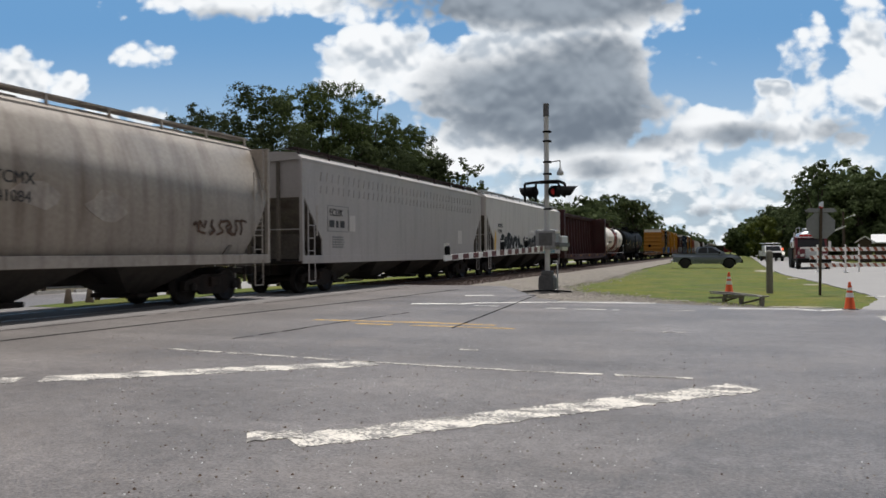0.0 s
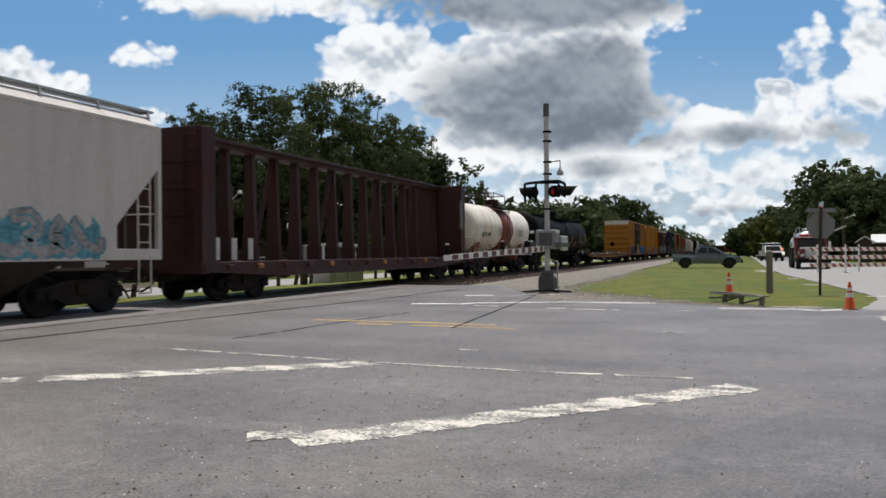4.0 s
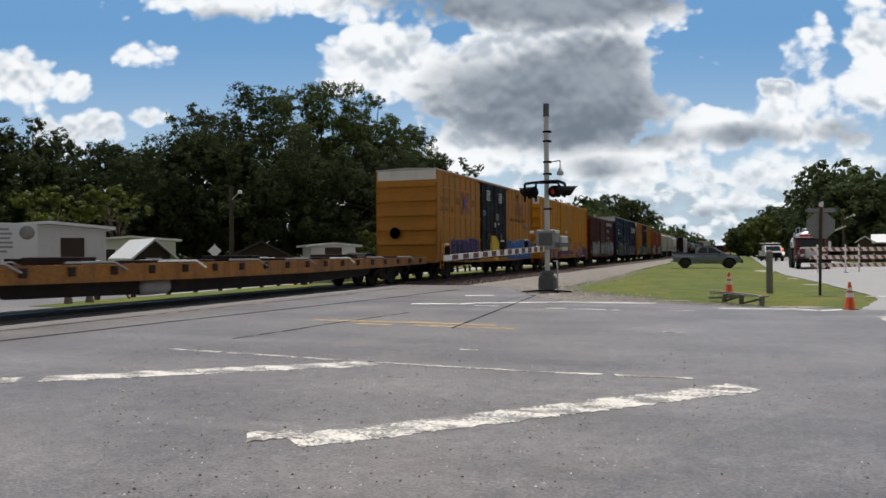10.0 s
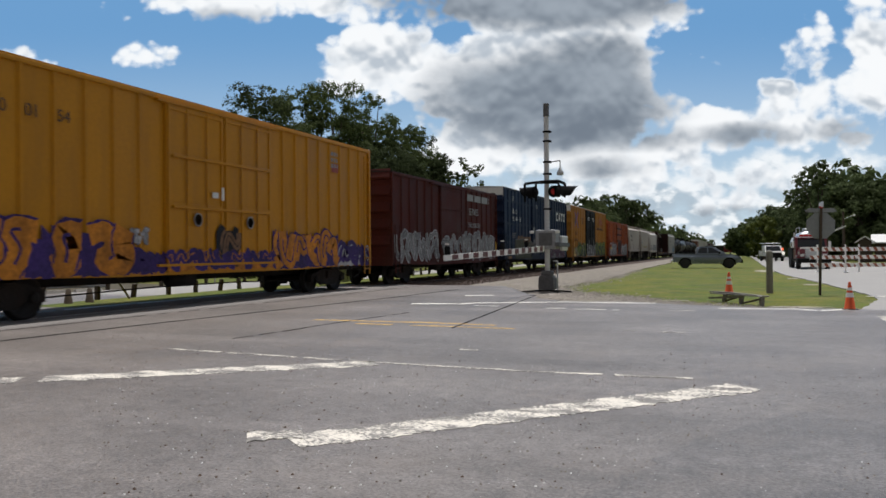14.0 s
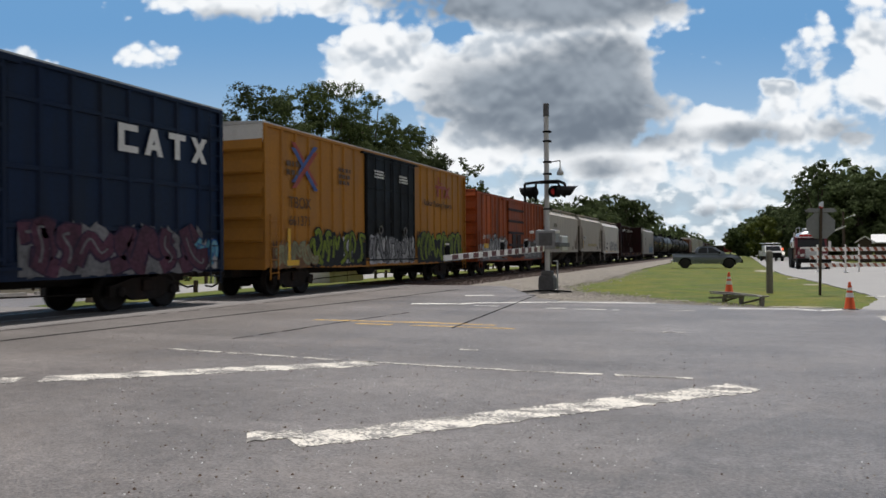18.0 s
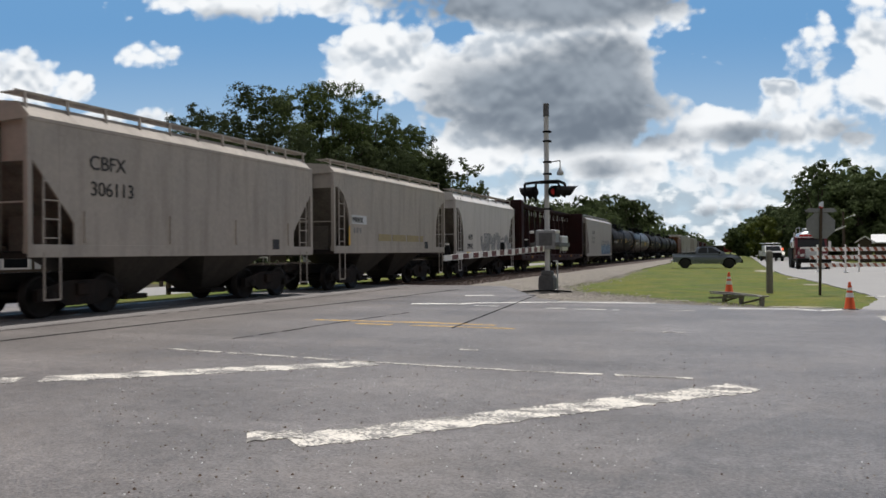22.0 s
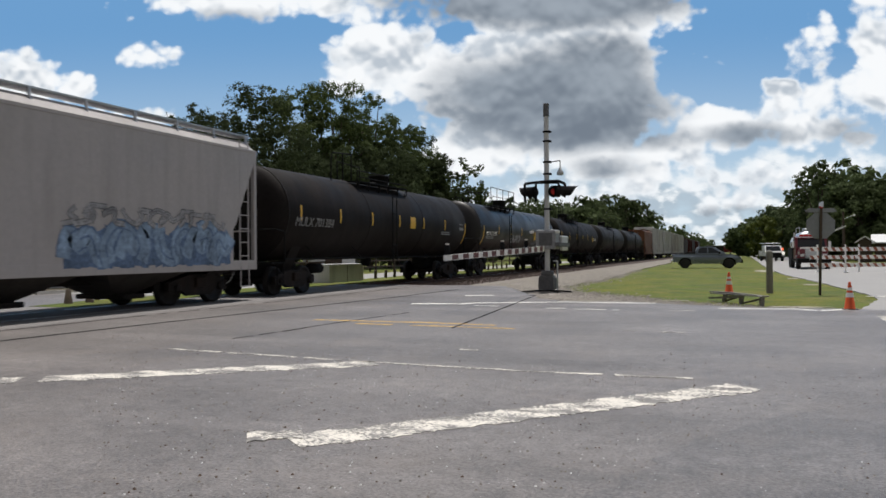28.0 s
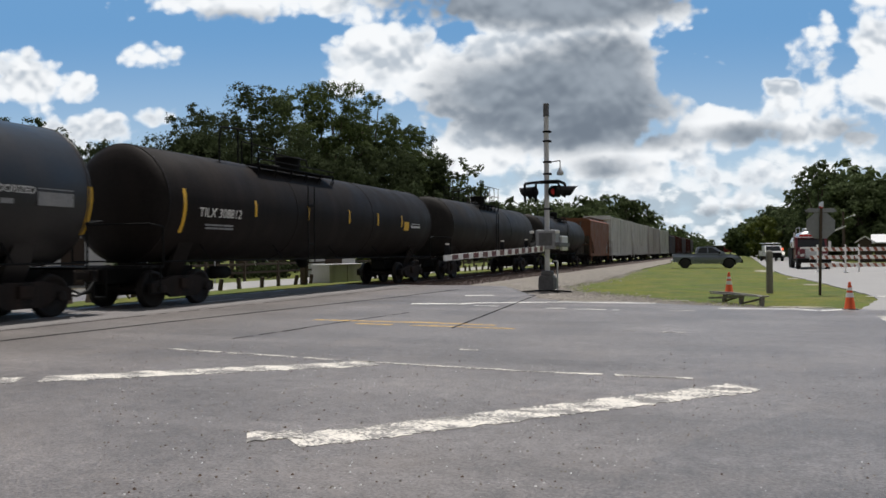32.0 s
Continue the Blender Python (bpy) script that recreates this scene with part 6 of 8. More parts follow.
side_text(c, "SERVES", 0.5, 9.6, 3.25, M["mark_grey"]); side_text(c, "THE SOUTH", 0.36, 9.5, 2.6, M["mark_grey"]); bars(c, 9.4, 4.3, 4.0, 0.34, 1, M["mark_grey"], seed=5)
spray(c, 8.7, 14.3, 0.9, 2.5, 6, "grey", "silver", seed=31, third="silver", ground=False); spray(c, 0.3, 5.3, 0.9, 2.4, 6, "grey", "silver", seed=32, third="silver", ground=False); spray(c, 5.5, 8.4, 1.0, 2.2, 3, "grey", "silver", seed=33, x=HW + 0.06, ground=False); part("reflector", MB().box(HW, HW + 0.01, 14.35, 14.5, 1.1, 1.9), M["reflex_yellow"], c)
c = boxcar(204.1, 18.1, 5.22, "box_blue", "deep blue boxcar with white lettering and faded graffiti", door=(6.67, 11.35), doors=2, belts=(1.9, 3.05, 4.4), n_left=8, n_right=8)
for _txt, _y, _z in (("LR", 1.82, 3.70), ("S", 2.6, 3.70), ("13", 1.86, 3.24), ("04", 2.56, 3.24), ("13", 3.44, 3.24)):
    side_text(c, _txt, 0.38, _y, _z, M["mark_white"])
# four plain white blocks: a bracket, a wedge, a bar on a stem and a cross
_w = 0.62
for k in range(4):
    y = 14.25 + k * 0.84
    if k == 0:
        mb = MB().box(HW + 0.004, HW + 0.012, y, y + 0.18, 3.66, 4.30).box(HW + 0.004, HW + 0.012, y + 0.18, y + _w, 4.15, 4.30).box(HW + 0.004, HW + 0.012, y + 0.18, y + _w, 3.66, 3.81)
    elif k == 1:
        mb = MB().prism([(y, 3.66), (y + 0.18, 3.66), (y + 0.40, 4.30), (y + 0.22, 4.30)], HW + 0.004, HW + 0.012, "x").prism([(y + _w - 0.18, 3.66), (y + _w, 3.66), (y + 0.40, 4.30), (y + 0.22, 4.30)], HW + 0.012, HW + 0.016, "x").box(HW + 0.004, HW + 0.010, y + 0.16, y + _w - 0.16, 3.80, 3.92)
    elif k == 2:
        mb = MB().box(HW + 0.004, HW + 0.012, y, y + _w, 4.15, 4.30).box(HW + 0.004, HW + 0.012, y + 0.22, y + 0.40, 3.66, 4.15)
    else:
        mb = MB().prism([(y, 4.30), (y + 0.19, 4.30), (y + _w, 3.66), (y + _w - 0.19, 3.66)], HW + 0.004, HW + 0.010, "x").prism([(y + _w - 0.19, 4.30), (y + _w, 4.30), (y + 0.19, 3.66), (y, 3.66)], HW + 0.010, HW + 0.014, "x")
    part("white_block_mark", mb, M["mark_white"], c)
block_letters(c, 2.4, 6.6, 0.92, 2.15, 6, 41, ("dull_olive", "dull_olive", "grey")); spray(c, 11.6, 17.2, 0.92, 2.1, 5, "dull_pink", "dull_purple", seed=42, third="grey", fat=1.4); spray(c, 16.9, 17.8, 1.0, 1.8, 2, "cyan", "deep_blue", seed=44, third="silver"); spray(c, 6.9, 8.4, 1.1, 2.5, 3, "grey", "black", seed=43, x=HW + 0.06, ground=False, third="silver"); spray(c, 9.2, 11.0, 1.1, 2.0, 3, "black", "grey", seed=45, x=HW + 0.06, ground=False, third="silver")
spray(c, 3.0, 6.3, 1.95, 2.35, 5, "brown", "brown", seed=46, third="brown")
bars(c, 7.5, 4.5, 0.6, 0.05, 3, M["mark_grey"], x=HW + 0.06, seed=1); bars(c, 9.8, 4.5, 0.6, 0.05, 3, M["mark_grey"], x=HW + 0.06, seed=2); bars(c, 1.8, 4.75, 0.4, 0.06, 3, M["mark_grey"], seed=3); bars(c, 6.8, 3.0, 0.6, 0.05, 4, M["mark_grey"], x=HW + 0.06, seed=4); bars(c, 10.2, 2.8, 0.5, 0.05, 4, M["mark_grey"], x=HW + 0.06, seed=5); bars(c, 1.75, 2.5, 0.9, 0.07, 3, M["spray_grey"], seed=6)
part("reflector", MB().box(HW, HW + 0.01, 0.6, 1.35, 1.27, 1.5), M["reflex_yellow"], c); part("reflector", MB().box(HW, HW + 0.01, 0.75, 1.62, 0.92, 1.06), M["flat_yellow"], c)
c = boxcar(224.2, 18.2, 5.22, "box_tan", "faded yellow boxcar with black plug doors and green graffiti", door=(6.69, 11.43), doors=2, door_paint="box_dark", n_left=8, n_right=8)
side_text(c, "TBOX", 0.5, 1.3, 2.75, M["mark_brown"]); side_text(c, "661371", 0.45, 1.3, 2.2, M["mark_brown"])
crossed_logo(c, 2.3, 4.12, 1.4)
bars(c, 1.2, 4.2, 0.8, 0.16, 2, M["mark_brown"], seed=2); bars(c, 4.6, 4.3, 0.9, 0.13, 3, M["mark_brown"], seed=3)
part("painted_logo", MB().box(HW + 0.004, HW + 0.01, 13.95, 15.15, 4.28, 4.42).box(HW + 0.004, HW + 0.01, 14.15, 14.33, 3.9, 4.28).box(HW + 0.004, HW + 0.01, 14.7, 14.9, 3.85, 4.28).box(HW + 0.004, HW + 0.01, 14.28, 14.38, 4.5, 4.8).box(HW + 0.004, HW + 0.01, 14.38, 14.9, 4.5, 4.56), M["logo_red"], c, "dull red block logo")
part("painted_logo", MB().prism([(15.1, 4.42), (15.32, 4.42), (15.85, 3.88), (15.63, 3.88)], HW + 0.004, HW + 0.010, "x").prism([(15.63, 4.42), (15.85, 4.42), (15.3, 3.88), (15.08, 3.88)], HW + 0.010, HW + 0.014, "x"), M["logo_red"], c, "dull red block logo")
side_text(c, "Railcar Pooling Experts", 0.385, 12.5, 3.42, M["mark_brown"]); bars(c, 7.35, 4.48, 0.9, 0.065, 3, M["mark_white"], x=HW + 0.06, seed=9); bars(c, 9.7, 4.46, 0.9, 0.065, 3, M["mark_white"], x=HW + 0.06, seed=10)
spray(c, 2.6, 6.7, 0.92, 2.15, 5, "green", "black", seed=51, third="black", fat=0.7); spray(c, 11.75, 17.5, 0.92, 2.35, 6, "green", "black", seed=52, third="black", fat=0.85); spray(c, 12.0, 17.2, 1.0, 2.2, 5, "black", "black", seed=56, third="green", ground=False, fat=0.6); spray(c, 6.9, 11.2, 0.95, 2.1, 5, "grey", "black", seed=53, x=HW + 0.06, third="silver"); spray(c, 0.4, 3.0, 0.92, 1.8, 3, "olive", "brown", seed=54); spray(c, 4.9, 5.5, 1.0, 2.05, 1, "silver", "silver", seed=57, fat=1.6, ground=False)
part("reflector", MB().box(HW, HW + 0.01, 1.2, 1.9, 0.95, 1.12).box(HW, HW + 0.01, 1.25, 1.4, 1.1, 2.1), M["reflex_yellow"], c)
c = boxcar(244.3, 15.2, 4.60, "box_orange", "faded orange-red boxcar with a sliding door and silver graffiti", door=(5.95, 9.45), doors=1, door_style="slide", cap=False, n_left=7, n_right=7, sill=0.86, roof="box_red", inset=2.2)
spray(c, 2.3, 5.8, 0.9, 2.4, 5, "silver", "black", seed=61, third="grey"); spray(c, 9.7, 14.8, 0.9, 2.35, 6, "silver", "black", seed=62, third="grey"); spray(c, 0.2, 2.2, 0.9, 1.9, 2, "silver", "grey", seed=63)
side_text(c, "LRS", 0.30, 0.95, 2.06, M["mark_white"]); bars(c, 1.65, 2.3, 0.7, 0.22, 1, M["mark_grey"], seed=2)
for z in (1.1, 1.75, 2.5, 3.2, 3.9):
    part("door_beam", MB().box(HW + 0.02, HW + 0.09, 6.0, 9.4, z - 0.07, z + 0.07, 0.01), M["rust_brown"], c, "rusty dark door beam")
for y in (7.2, 8.3):
    part("door_panel", MB().box(HW + 0.02, HW + 0.075, y - 0.42, y + 0.42, 0.95, 2.4, 0.01), M["rust_brown"], c, "rust-stained door panel")
part("reflector", MB().box(HW, HW + 0.012, 1.2, 2.0, 1.55, 1.8), M["reflex_yellow"], c)

c = hopper(261.3, 11.1, 4.05, "hop_cement", "short grey cement hopper with dark stencilled numbers", crown=0.42, cut=1.2, cut_z=0.56, outlets=2, top_z=4.60, posts=11, sill=1.38, inset=1.9, ribs=4)
side_text(c, "CBFX", 0.44, 1.6, 3.16, M["mark_dark"]); side_text(c, "306113", 0.44, 1.62, 2.6, M["mark_dark"]); part("placard", MB().box(HW, HW + 0.012, 8.7, 9.05, 1.45, 1.75), M["mark_dark"], c)
c = hopper(273.8, 11.0, 4.12, "hop_cement", "short grey cement hopper with a white number panel", crown=0.36, cut=1.2, cut_z=0.68, curved=True, outlets=2, top_z=4.60, posts=10, sill=1.42, inset=1.9)
part("number_panel", MB().box(HW, HW + 0.006, 1.34, 2.56, 2.38, 2.70), M["sign_white"], c); side_text(c, "MRMX", 0.30, 1.38, 2.43, M["mark_dark"], HW + 0.006); bars(c, 1.5, 2.25, 0.7, 0.2, 1, M["mark_grey"], seed=3)
part("placard", MB().box(HW, HW + 0.012, 8.4, 8.75, 1.5, 1.8), M["mark_dark"], c); bars(c, 3.6, 2.05, 5.0, 0.26, 1, M["ochre_chalk"], seed=5); part("yellow_streak", MB().box(HW, HW + 0.005, 1.12, 1.22, 1.6, 2.3), M["reflex_yellow"], c)
c = hopper(286.3, 10.9, 3.92, "hop_white", "short pale cement hopper with grey graffiti", crown=0.48, cut=1.2, cut_z=0.72, curved=True, outlets=2, top_z=4.5, posts=8, sill=1.22, inset=1.9, rail_paint="hop_tan")
side_text(c, "AEX", 0.38, 1.9, 1.98, M["mark_dark"]); side_text(c, "20922", 0.36, 1.72, 1.52, M["mark_dark"]); spray(c, 4.1, 9.8, 1.4, 2.35, 5, "silver", "grey", seed=71, ground=False, fat=1.3)
for y in (1.6, 4.4, 6.1, 8.0):
    part("reflector", MB().box(HW, HW + 0.008, y, y + 0.6, 1.24, 1.34), M["reflex_yellow"], c)
c = centerbeam(298.9, 21.4, 4.66, "maroon_dark", "empty dark maroon centerbeam flatcar with loose white straps", bays=12, straps=True, seed=8)
c = hopper(322.1, 15.2, 4.26, "hop_grey", "pale grey covered hopper with light blue graffiti", crown=0.36, cut=1.15, cut_z=0.80, top_z=4.72, posts=11, rail_paint="galv")
side_text(c, "ACFX", 0.44, 3.0, 3.0, M["mark_dark"]); bars(c, 2.9, 2.7, 1.4, 0.22, 2, M["mark_grey"], seed=3); spray(c, 8.2, 13.9, 1.08, 2.1, 5, "pale_blue", "dusty_blue", seed=81, third="dusty_blue", fat=1.4); spray(c, 8.0, 13.6, 1.95, 2.45, 6, "silver", "grey", seed=82, ground=False, fat=0.8)

def strips(*ys):
    return [("reflex_yellow", y, -9, 9, 0.10) for y in ys]


TZ = 2.62
c = tank(338.2, 18.5, 1.53, TZ, "black", "dusty black tank car with yellow reflectors and placard", shell=(0.45, 18.2), platform="rails", plat_len=4.6, plat_y=8.8, man_y=9.6, marks=strips(1.6, 4.28, 6.86, 9.42, 12.08, 14.76) + [("reflex_yellow", 17.7, -34, 6, 0.12), ("reflex_yellow", 10.84, -10, 8, 0.55)])
tank_text(c, "MULX 701384", 0.42, 1.25, 1.53, TZ, -0.42, M["mark_grey"]); bars(c, 14.3, TZ - 0.32, 1.3, 0.05, 2, M["mark_grey"], x=1.495, seed=4); part("white_block_mark", MB().box(1.50, 1.525, 16.8, 17.4, TZ - 0.2, TZ + 0.1), M["mark_grey"], c)
c = tank(357.7, 19.5, 1.53, TZ, "satin_black", "dusty black tank car with white stencils and yellow reflectors", shell=(0.45, 19.15), platform="high", plat_len=5.0, plat_y=6.6, man_y=8.4, marks=strips(4.3, 6.91, 9.48, 12.44, 15.44) + [("reflex_yellow", 1.4, -34, 6, 0.12), ("reflex_yellow", 18.75, -34, 6, 0.12), ("reflex_yellow", 13.1, -19, 1, 0.62)])
tank_text(c, "MULX 701976", 0.34, 1.8, 1.53, TZ, -0.36, M["mark_white"]); spray(c, 7.1, 9.3, TZ - 0.72, TZ - 0.25, 4, "silver", "grey", seed=91, x=1.53, ground=False, bend=(1.53, TZ)); tank_text(c, "NON-ODORIZED", 0.20, 15.75, 1.53, TZ, -0.08, M["mark_white"]); bars(c, 1.9, TZ - 0.4, 1.6, 0.05, 2, M["mark_grey"], x=1.47, seed=4)
bars(c, 15.7, TZ - 0.2, 1.2, 0.10, 1, M["mark_grey"], x=1.515, seed=14); part("white_block_mark", MB().box(1.49, 1.528, 17.4, 18.3, TZ - 0.3, TZ + 0.05), M["mark_grey"], c)
c = tank(378.1, 19.3, 1.50, TZ, "black", "dusty black tank car with white number and yellow reflectors", shell=(0.5, 18.95), platform="rails", plat_len=4.6, plat_y=7.7, marks=strips(4.63, 7.6, 10.5, 12.9, 15.2) + [("reflex_yellow", 1.5, -30, 14, 0.12), ("reflex_yellow", 15.7, -14, 0, 0.5)])
tank_text(c, "TILX 308812", 0.35, 2.05, 1.5, TZ, -0.32, M["mark_white"]); bars(c, 2.4, TZ - 0.5, 1.4, 0.05, 2, M["mark_grey"], x=1.41, seed=4); bars(c, 16.2, TZ, 1.0, 0.09, 2, M["mark_white"], x=1.485, seed=6)
c = tank(398.6, 18.0, 1.50, TZ, "dark_grey", "dusty dark grey tank car with a railed loading platform", platform="high", plat_len=3.4, plat_y=8.4, shell=(0.7, 17.4))
c = tank(418.2, 17.8, 1.46, TZ, "dark_grey", "dusty dark grey tank car", platform="low", shell=(0.7, 17.2))
c = hopper(437.6, 11.2, 4.2, "hop_orange", "short orange-brown covered hopper", cut=1.9, outlets=2, top_z=4.6, posts=6)
for k, (pt, lb) in enumerate((("box_grey", "dirty white plain-sided boxcar"), ("box_grey", "dirty white boxcar with grey stains"), ("hop_grey", "pale grey plain-sided boxcar"), ("box_grey", "dirty white plain-sided boxcar"))):
    boxcar(450.5 + k * 19.3, 17.4, 5.1, pt, lb, n_left=6, n_right=6, door=(7.2, 10.2), doors=1, cap=False)
s = 450.5 + 4 * 19.3
for k in range(5):
    if k % 2:
        boxcar(s, 16.6, 4.6, "box_red", "dull dark red plain boxcar", n_left=6, n_right=6, door=(6.6, 9.6), doors=1, cap=False)
        s += 19.0
    else:
        hopper(s, 16.0, 4.3, "rust_brown", "dark brown covered hopper", posts=6)
        s += 18.0

# ---------------------------------------------------------------- level crossing signal
def crossing_signal():
    t = thing("crossing_signal", pose(-6.03, 26.16, 0.0), "grey crossing signal mast with lamps and a lowered striped gate", "crossing signal")
    part("foundation", MB().box(-0.30, 0.30, -0.30, 0.30, -0.3, 0.05, 0.04), M["concrete"], t)
    part("junction_base", MB().prism([(-0.24, 0.05), (0.24, 0.05), (0.26, 0.1), (0.25, 0.42), (0.2, 0.52), (-0.2, 0.52), (-0.25, 0.42), (-0.26, 0.1)], -0.26, 0.26, "y").box(-0.18, 0.18, -0.18, 0.18, 0.52, 0.68, 0.03), M["mast_base"], t, "dark cast junction box base")
    part("mast", MB().rod((0, 0, 0.6), (0, 0, 5.95), 0.085, 14), M["signal_grey"], t, "aluminium mast")
    part("mast_cap", MB().box(-0.085, 0.085, -0.085, 0.085, 5.86, 6.30, 0.01), M["mast_base"], t, "dark pole cap")
    for z in (5.35, 5.03, 4.33, 3.93, 2.75):
        part("mast_clamp", MB().box(-0.10, 0.16, -0.10, 0.10, z - 0.03, z + 0.03, 0.01), M["signal_black"], t)
    part("bell_arm", MB().path([(0.08, 0, 4.33), (0.46, 0, 4.36), (0.46, 0, 4.1)], 0.018, 6), M["mast_base"], t)
    part("bell", MB().lathe([(0.0, 3.86), (0.11, 3.88), (0.12, 3.97), (0.06, 4.05), (0.05, 4.12), (0.0, 4.13)], 14, "z", (0.46, 0, 0)), M["galv"], t, "grey crossing bell")
    # lamps on the cross arm, seen from the side and from behind
    part("lamp_arm", MB().path([(-0.68, -0.3, 3.0), (-0.68, -0.3, 3.60), (-0.3, -0.1, 3.66), (0.4, -0.1, 3.68), (0.62, -0.05, 3.58), (0.66, 0.05, 3.3)], 0.045, 8).path([(-0.30, -0.3, 3.0), (-0.30, -0.3, 3.62), (0.35, 0.1, 3.64), (0.46, -0.1, 3.5)], 0.04, 8), M["signal_black"], t)
    for x, y, rz, hood_l, deep in ((-0.60, 0.08, 160, 0.44, 0.16), (-0.40, -0.1, 166, 0.30, 0.12), (0.27, -0.2, -48, 0.16, 0.12), (0.42, -0.15, 48, 0.30, 0.14), (0.60, 0.08, 20, 0.44, 0.18)):
        lamp = part("lamp_background", MB().lathe([(0.0, -0.015), (0.195, -0.015), (0.20, 0.0), (0.195, 0.015), (0.0, 0.015)], 24, "y"), M["signal_black"], t, "black round lamp background")
        lamp.matrix_basis = pose(x, y, 3.32, 0, 0, rz + 90)
        part("lamp_housing", MB().lathe([(0.0, deep), (0.1, deep * 0.9), (0.16, deep * 0.5), (0.17, 0.015)], 16, "y"), M["signal_black"], lamp)
        part("lens", MB().lathe([(0.0, -0.05), (0.06, -0.045), (0.105, -0.02)], 18, "y"), M["red_lens"], lamp, "dark red lens")
        hood = MB()
        v = []
        for i in range(11):
            a = radians(-40 + 260 * i / 10)
            q = -hood_l * (1 - 0.6 * abs(i - 5) / 5)
            for rr_ in (0.19, 0.175):
                v += [(rr_ * math.cos(a), -0.015, rr_ * math.sin(a)), (rr_ * math.cos(a), q, rr_ * math.sin(a))]
        for i in range(10):
            for k in ((0, 1, 5, 4), (2, 3, 7, 6), (1, 3, 7, 5)):
                hood.add(v[4 * i:4 * i + 8], [k])
        part("hood", hood, M["signal_black"], lamp)
    # gate mechanism
    part("gate_mechanism", MB().box(-0.34, 0.36, -0.30, 0.34, 1.40, 2.05, 0.05), M["mechanism_grey"], t, "aluminium gate mechanism box")
    part("mechanism_door", MB().box(-0.22, 0.24, -0.31, -0.28, 1.52, 1.95, 0.02), M["mast_base"], t)
    for x in (-0.40, 0.42):
        part("gate_bracket", MB().box(x - 0.06, x + 0.06, -0.5, 0.35, 1.50, 1.62, 0.02), M["mast_base"], t)
        # small white drum above each bracket
        part("bracket_light", MB().lathe([(0.0, 0), (0.07, 0.01), (0.08, 0.09), (0.0, 0.11)], 12, "z", (x * 1.06, -0.42, 1.92)), M["white_paint"], t)
    part("counterweight", MB().box(0.36, 0.46, 0.3, 1.2, 1.35, 1.85, 0.03), M["signal_grey"], t, "grey counterweight plates")
    part("counterweight_arm", MB().box(0.46, 0.5, -0.4, 1.3, 1.48, 1.62, 0.01), M["mast_base"], t)
    # arm across the road with red and white stripes
    arm = part("gate_arm", MB().prism([(-0.5, 1.32), (-0.5, 1.51), (-9.95, 1.255), (-9.95, 1.13)], -0.02, 0.02, "x"), M["white_paint"], t, "white gate arm with red stripes")
    n = 12
    for k in range(n):
        y = -0.75 - k * (9.1 / n)
        h0, h1 = 1.32 - 0.19 * (-y - 0.5) / 9.45, 1.51 - 0.255 * (-y - 0.5) / 9.45
        part("red_stripe", MB().prism([(y, h0 + 0.012), (y - 0.40, h0 + 0.006), (y - 0.40, h1 - 0.014), (y, h1 - 0.008)], -0.026, 0.026, "x"), M["red_paint"], arm)
    for y in (-9.75, -5.4, -2.8):
        z = 1.53 - 0.255 * (-y - 0.5) / 9.45
        part("arm_lamp", MB().lathe([(0.06, z - 0.02), (0.065, z + 0.12), (0.05, z + 0.17), (0.0, z + 0.18)], 12, "z", (0, y, 0)), M["signal_black"], t)
        part("arm_lens", MB().lathe([(0.0, -0.04), (0.045, -0.03), (0.05, 0.0)], 10, "z", (0.0, y, z + 0.235)), M["white_paint"], t)
    # thin black rods shaped as the signal's cast shadow round its foot
    for dx, dy, r in ((-0.7, -0.8, 0.025), (0.9, -0.5, 0.025), (0.6, -1.0, 0.02)):
        part("ground_cable", MB().path([(0.1, -0.3, 0.03), (dx * 0.5, dy * 0.6, 0.02), (dx, dy, 0.0)], r, 6), M["signal_black"], t)
    part("conduit", MB().path([(0.34, 0, 0.0), (0.34, 0, 1.0), (0.2, 0, 1.0)], 0.03, 6), M["galv"], t)


crossing_signal()


# ---------------------------------------------------------------- verge furniture
def cone(x, y, h):
    t = thing("traffic_cone", pose(x, y, -0.02), "orange traffic cone with white bands on a dark base", "traffic cone", "traffic cones")
    k = h / 0.71
    part("base", MB().box(-0.19 * k, 0.19 * k, -0.19 * k, 0.19 * k, 0, 0.035, 0.012), M["cone_black"], t)
    part("cone_body", MB().lathe([(0.145 * k, 0.03), (0.13 * k, 0.05), (0.032 * k, h - 0.02), (0.026 * k, h), (0.0, h)], 20), M["cone_orange"], t)

    def r(z):
        return 0.13 * k + (0.032 - 0.13) * k * (z - 0.05) / (h - 0.07) + 0.004
    for z0, z1 in ((0.46 * h, 0.62 * h), (0.70 * h, 0.80 * h)):
        part("reflective_band", MB().lathe([(r(z0), z0), (r(z1), z1)], 20), M["white_paint"], t)


cone(2.27, 19.35, 0.62)
cone(-0.28, 25.2, 0.68)

t = thing("timber_post", pose(0.9, 26.78, -0.05), "weathered round timber post in the grass", "post")
part("post", MB().lathe([(0.1, 0), (0.098, 0.6), (0.1, 1.28), (0.085, 1.34), (0.0, 1.36)], 14), M["wood_grey"], t)

